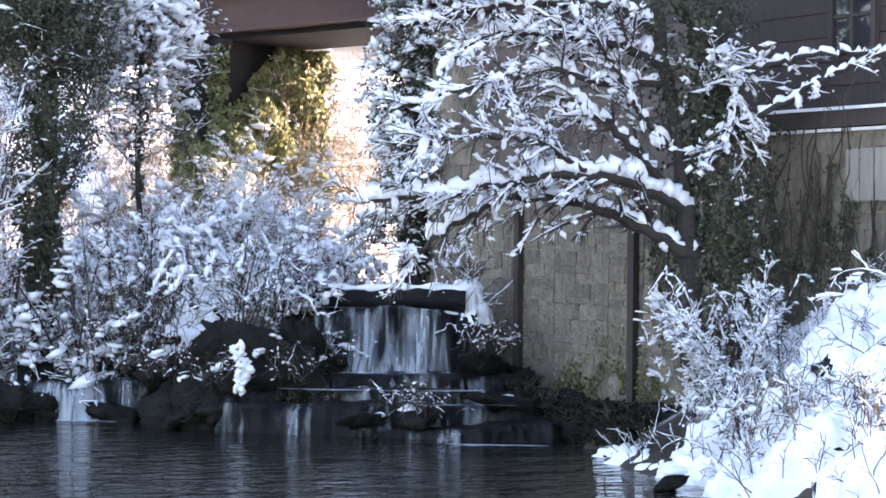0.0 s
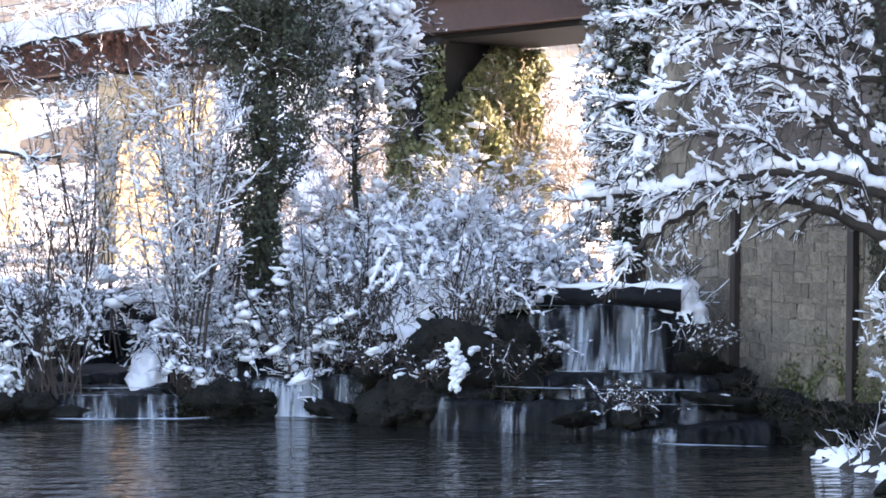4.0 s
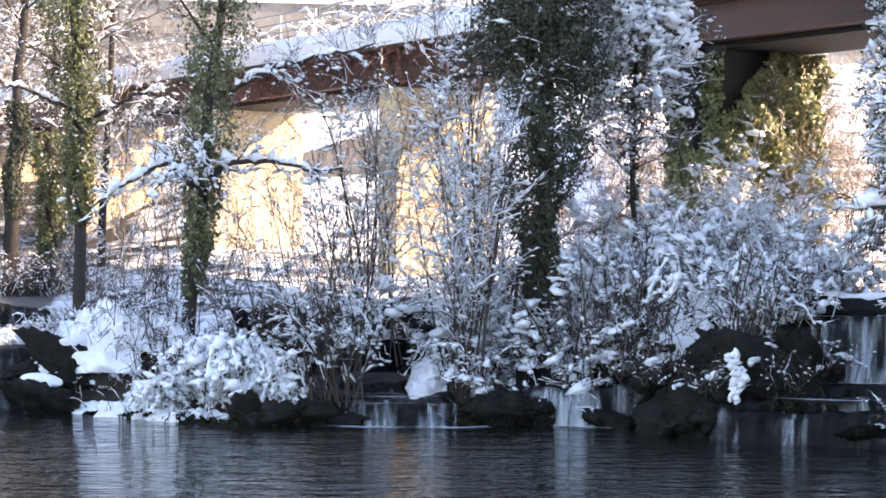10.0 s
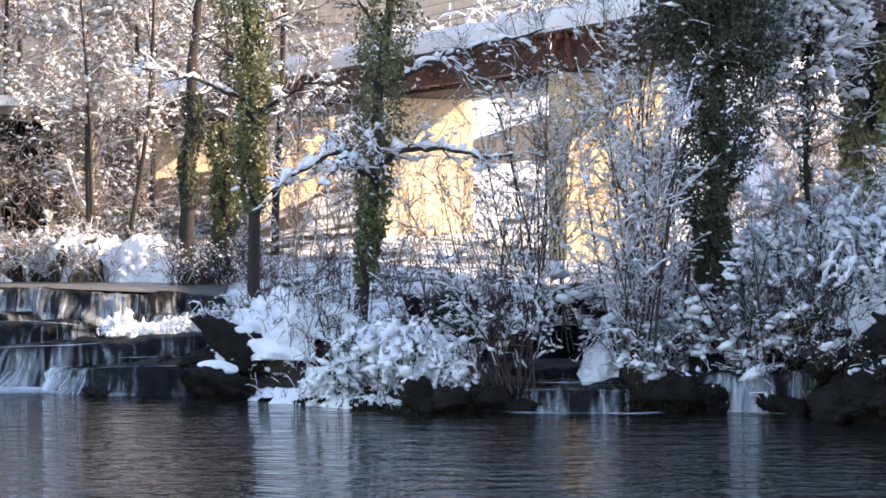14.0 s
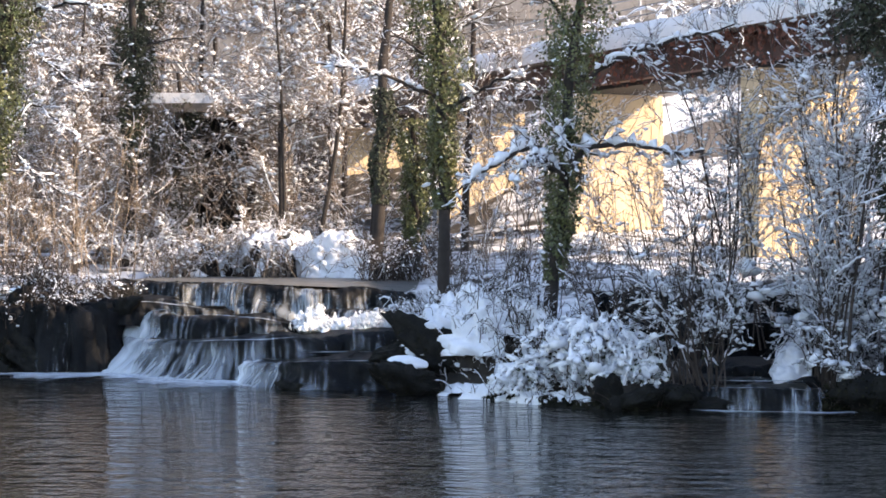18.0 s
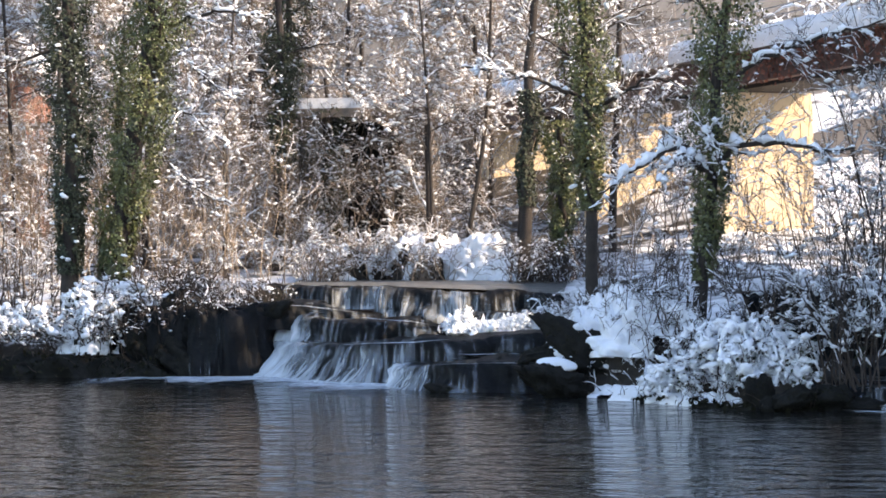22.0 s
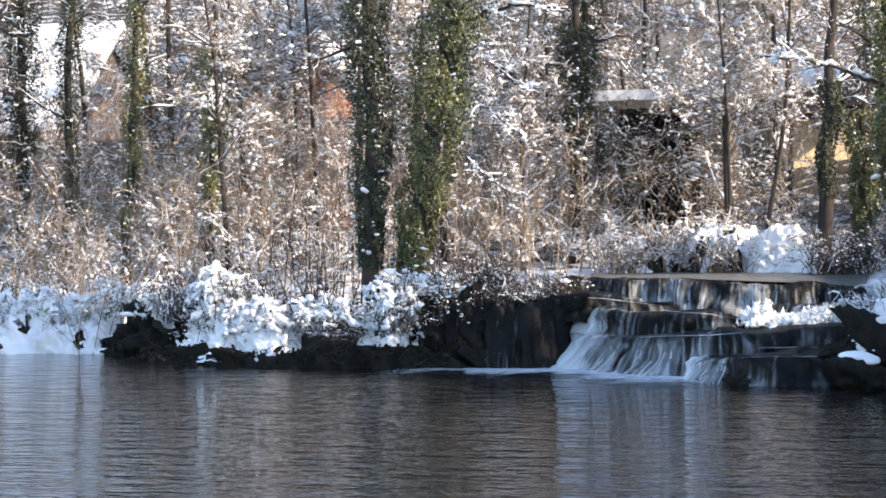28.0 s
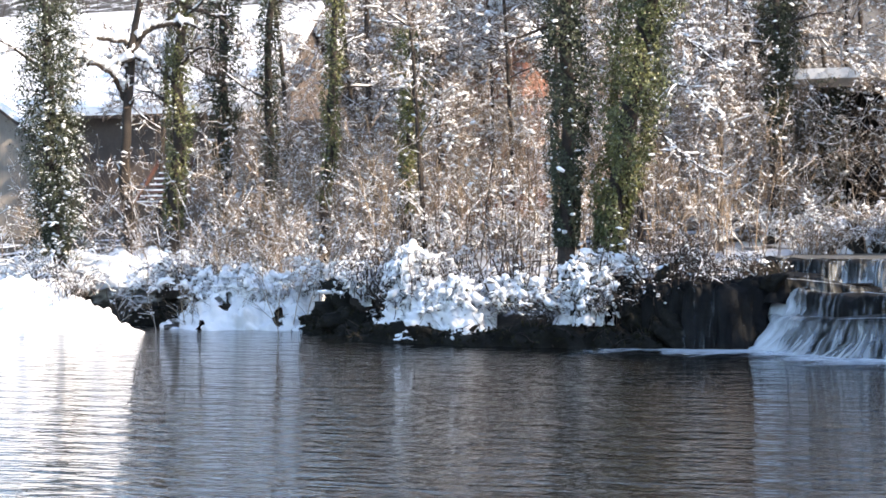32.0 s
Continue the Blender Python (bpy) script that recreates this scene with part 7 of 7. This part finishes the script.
TREES = [bare_tree((-6.3, 51.6, 1.8), 10.5, 0.08, 0.08, TWIG, "slim leaning bare tree flecked with snow"),
         bare_tree((-7.1, 51.5, 1.8), 10.0, 0.065, -0.02, TWIG, "slim bare tree flecked with snow"),
         bare_tree((-7.3, 52.4, 1.9), 9.0, 0.09, 0.01, TAN, "slim tawny bare tree flecked with snow"),
         bare_tree((-16.0, 52.5, 1.9), 9.5, 0.09, -0.03, TAN, "slim tawny bare tree flecked with snow", 12)]
for j, (x, y) in enumerate([(-5.0, 54), (-6.2, 55.5), (-12.8, 52), (-15.6, 54), (-17.5, 57), (-19.8, 55), (-22.8, 57), (-25.6, 58), (-27.0, 61), (-23.0, 62), (-18.4, 62),
                            (-14.0, 61), (-11.5, 64), (-6.5, 60), (-4.6, 63), (-2.6, 57), (-33.6, 58), (-35, 62), (-31.6, 64), (-16.8, 50.5), (-20.5, 50), (-13.2, 66), (-15.4, 65), (-11.9, 69), (-17.0, 69), (-8.8, 66), (-25.8, 66), (-26.6, 64.5), (-24.4, 67), (-22, 66)]):
    m = Matrix.LocRotScale((x, y, float(ground_z(x, y)) - 0.1), Euler((0, 0, rng.uniform(0, 6.28))), Vector((1, 1, 1)) * (1.0 if y < 53 else rng.uniform(1.25, 1.7)))
    copy_thing(TREES[j % 4], m)

# rusty climber hanging over the bridge edge, and ivy on the nearest pier
vine = thing("climber", (0, 0, 0), "rust-brown dead climber hanging over the bridge girder", "climber")
n = 2600
k, w = rng.uniform(13, 25, n), rng.uniform(-0.55, -0.15, n)
z = 8.75 - rng.gamma(1.6, 0.32, n)
z = np.maximum(z, 7.25 + rng.uniform(0, 0.3, n))
C = np.concatenate([B0 + k[:, None] * U + w[:, None] * N, z[:, None]], 1)
link_mesh("dead_foliage", [leaves(C, np.tile([-0.9, -0.4, 0.1], (n, 1)), 0.075)], [RUST], vine, kind="stuff")
b = np.concatenate([B0 + rng.uniform(13, 25, 60)[:, None] * U - 0.3 * N, np.full((60, 1), 8.7)], 1)
P, R = stems(b, 1.6, 6, 0.9, 0.25, 0.014, 0.4, 0.9)
A, RA = grow(P, R, 6, 0.6, 4, 0.8, -0.1, 0.2)
link_mesh("cane_growth", [tubes(P, R, 4), tubes(A, np.maximum(RA, 0.006), 3)], [TWIG], vine, kind="stuff")
link_mesh("snow", [snow_on(P, R, 0.05, 0.6), snow_on(A, RA, 0.03, 0.6, S=3)], [SNOW], vine, kind="stuff")
pier_ivy = thing("pier_ivy", (0, 0, 0), "sunlit ivy cloaking the bridge pier", "ivy")
n = 20000
w, z = rng.uniform(-0.5, 3.0, n), rng.uniform(1.5, 7.3, n)
keep = (hills(w, z, 1.3, 4.0) > -1.15) & (z < 5.6 + 1.1 * w)
w, z = w[keep], z[keep]
depth = 0.15 + 0.5 * np.clip(0.5 + hills(w, z, 2.1, 6.0), 0, 1.4) * np.sqrt(rng.uniform(0, 1, len(w)))
C = np.concatenate([B0 + (4.0 - depth)[:, None] * U + w[:, None] * N, z[:, None]], 1)
C2 = np.concatenate([B0 + rng.uniform(3.5, 5.1, 9000)[:, None] * U - rng.uniform(0.0, 0.35, 9000)[:, None] * N, rng.uniform(1.5, 7.2, 9000)[:, None]], 1)
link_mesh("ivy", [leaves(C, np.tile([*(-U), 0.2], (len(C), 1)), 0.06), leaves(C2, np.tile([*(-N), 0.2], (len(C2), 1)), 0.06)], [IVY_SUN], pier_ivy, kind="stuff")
P, R = stems(np.concatenate([B0 + 3.8 * U + rng.uniform(0.2, 3.0, 14)[:, None] * N, np.full((14, 1), 1.8)], 1), 5.0, 9, 0.06, 0.06, 0.03)
link_mesh("ivy_stem", [tubes(P, R, 5)], [BARK], pier_ivy, kind="stuff")


# ---- stones of the base wall ----
STONE_SHAPES = []
for j in range(8):
    bm = bmesh.new()
    bmesh.ops.create_cube(bm, size=1)
    bmesh.ops.bevel(bm, geom=bm.edges[:], offset=0.05, segments=1, affect='EDGES')
    for v in bm.verts:
        v.co += Vector((rng.uniform(-0.06, 0.06), rng.uniform(-0.25, 0.25), rng.uniform(-0.08, 0.08)))
    me = bpy.data.meshes.new("stone")
    bm.to_mesh(me)
    bm.free()
    me.materials.append(STONE)
    STONE_SHAPES.append(me)
placed, rest, x0 = 0, [], -0.1
while x0 < 10.8:
    x1 = min(x0 + rng.uniform(0.7, 1.5), 10.9)
    z = -0.25 + rng.uniform(0, 0.15)
    while z < 4.4:
        h = rng.uniform(0.10, 0.34)
        x = x0
        while x < x1 - 0.02:
            ln = rng.uniform(0.14, 0.55)
            if x1 - x - ln < 0.12:
                ln = x1 - x
            m = wall_m @ Matrix.LocRotScale((x + ln / 2, 0.05 + rng.uniform(-0.012, 0.006), z + h / 2 + rng.uniform(-0.02, 0.02)), Euler((0, rng.uniform(-0.06, 0.06), 0)), (ln * rng.uniform(0.95, 1.0), 0.036, h * rng.uniform(0.92, 1.0)))
            if placed < 300 and x > 0 and 0.1 < z < 3.9:
                st = new("stone", STONE_SHAPES[int(rng.integers(0, 8))])
                st.matrix_world = m
                st.parent = base_wall
                placed += 1
            else:
                me = STONE_SHAPES[int(rng.integers(0, 8))]
                rest.append((np.array([m @ v.co for v in me.vertices]), me))
            x += ln
        z += h
    x0 = x1
chunks = []
for v, me in rest:
    for k in (3, 4):
        f = [list(p.vertices) for p in me.polygons if len(p.vertices) == k]
        if f:
            chunks.append((v, np.array(f), 0))
if chunks:
    link_mesh("stonework", chunks, [STONE], base_wall, smooth=False, kind="stuff")
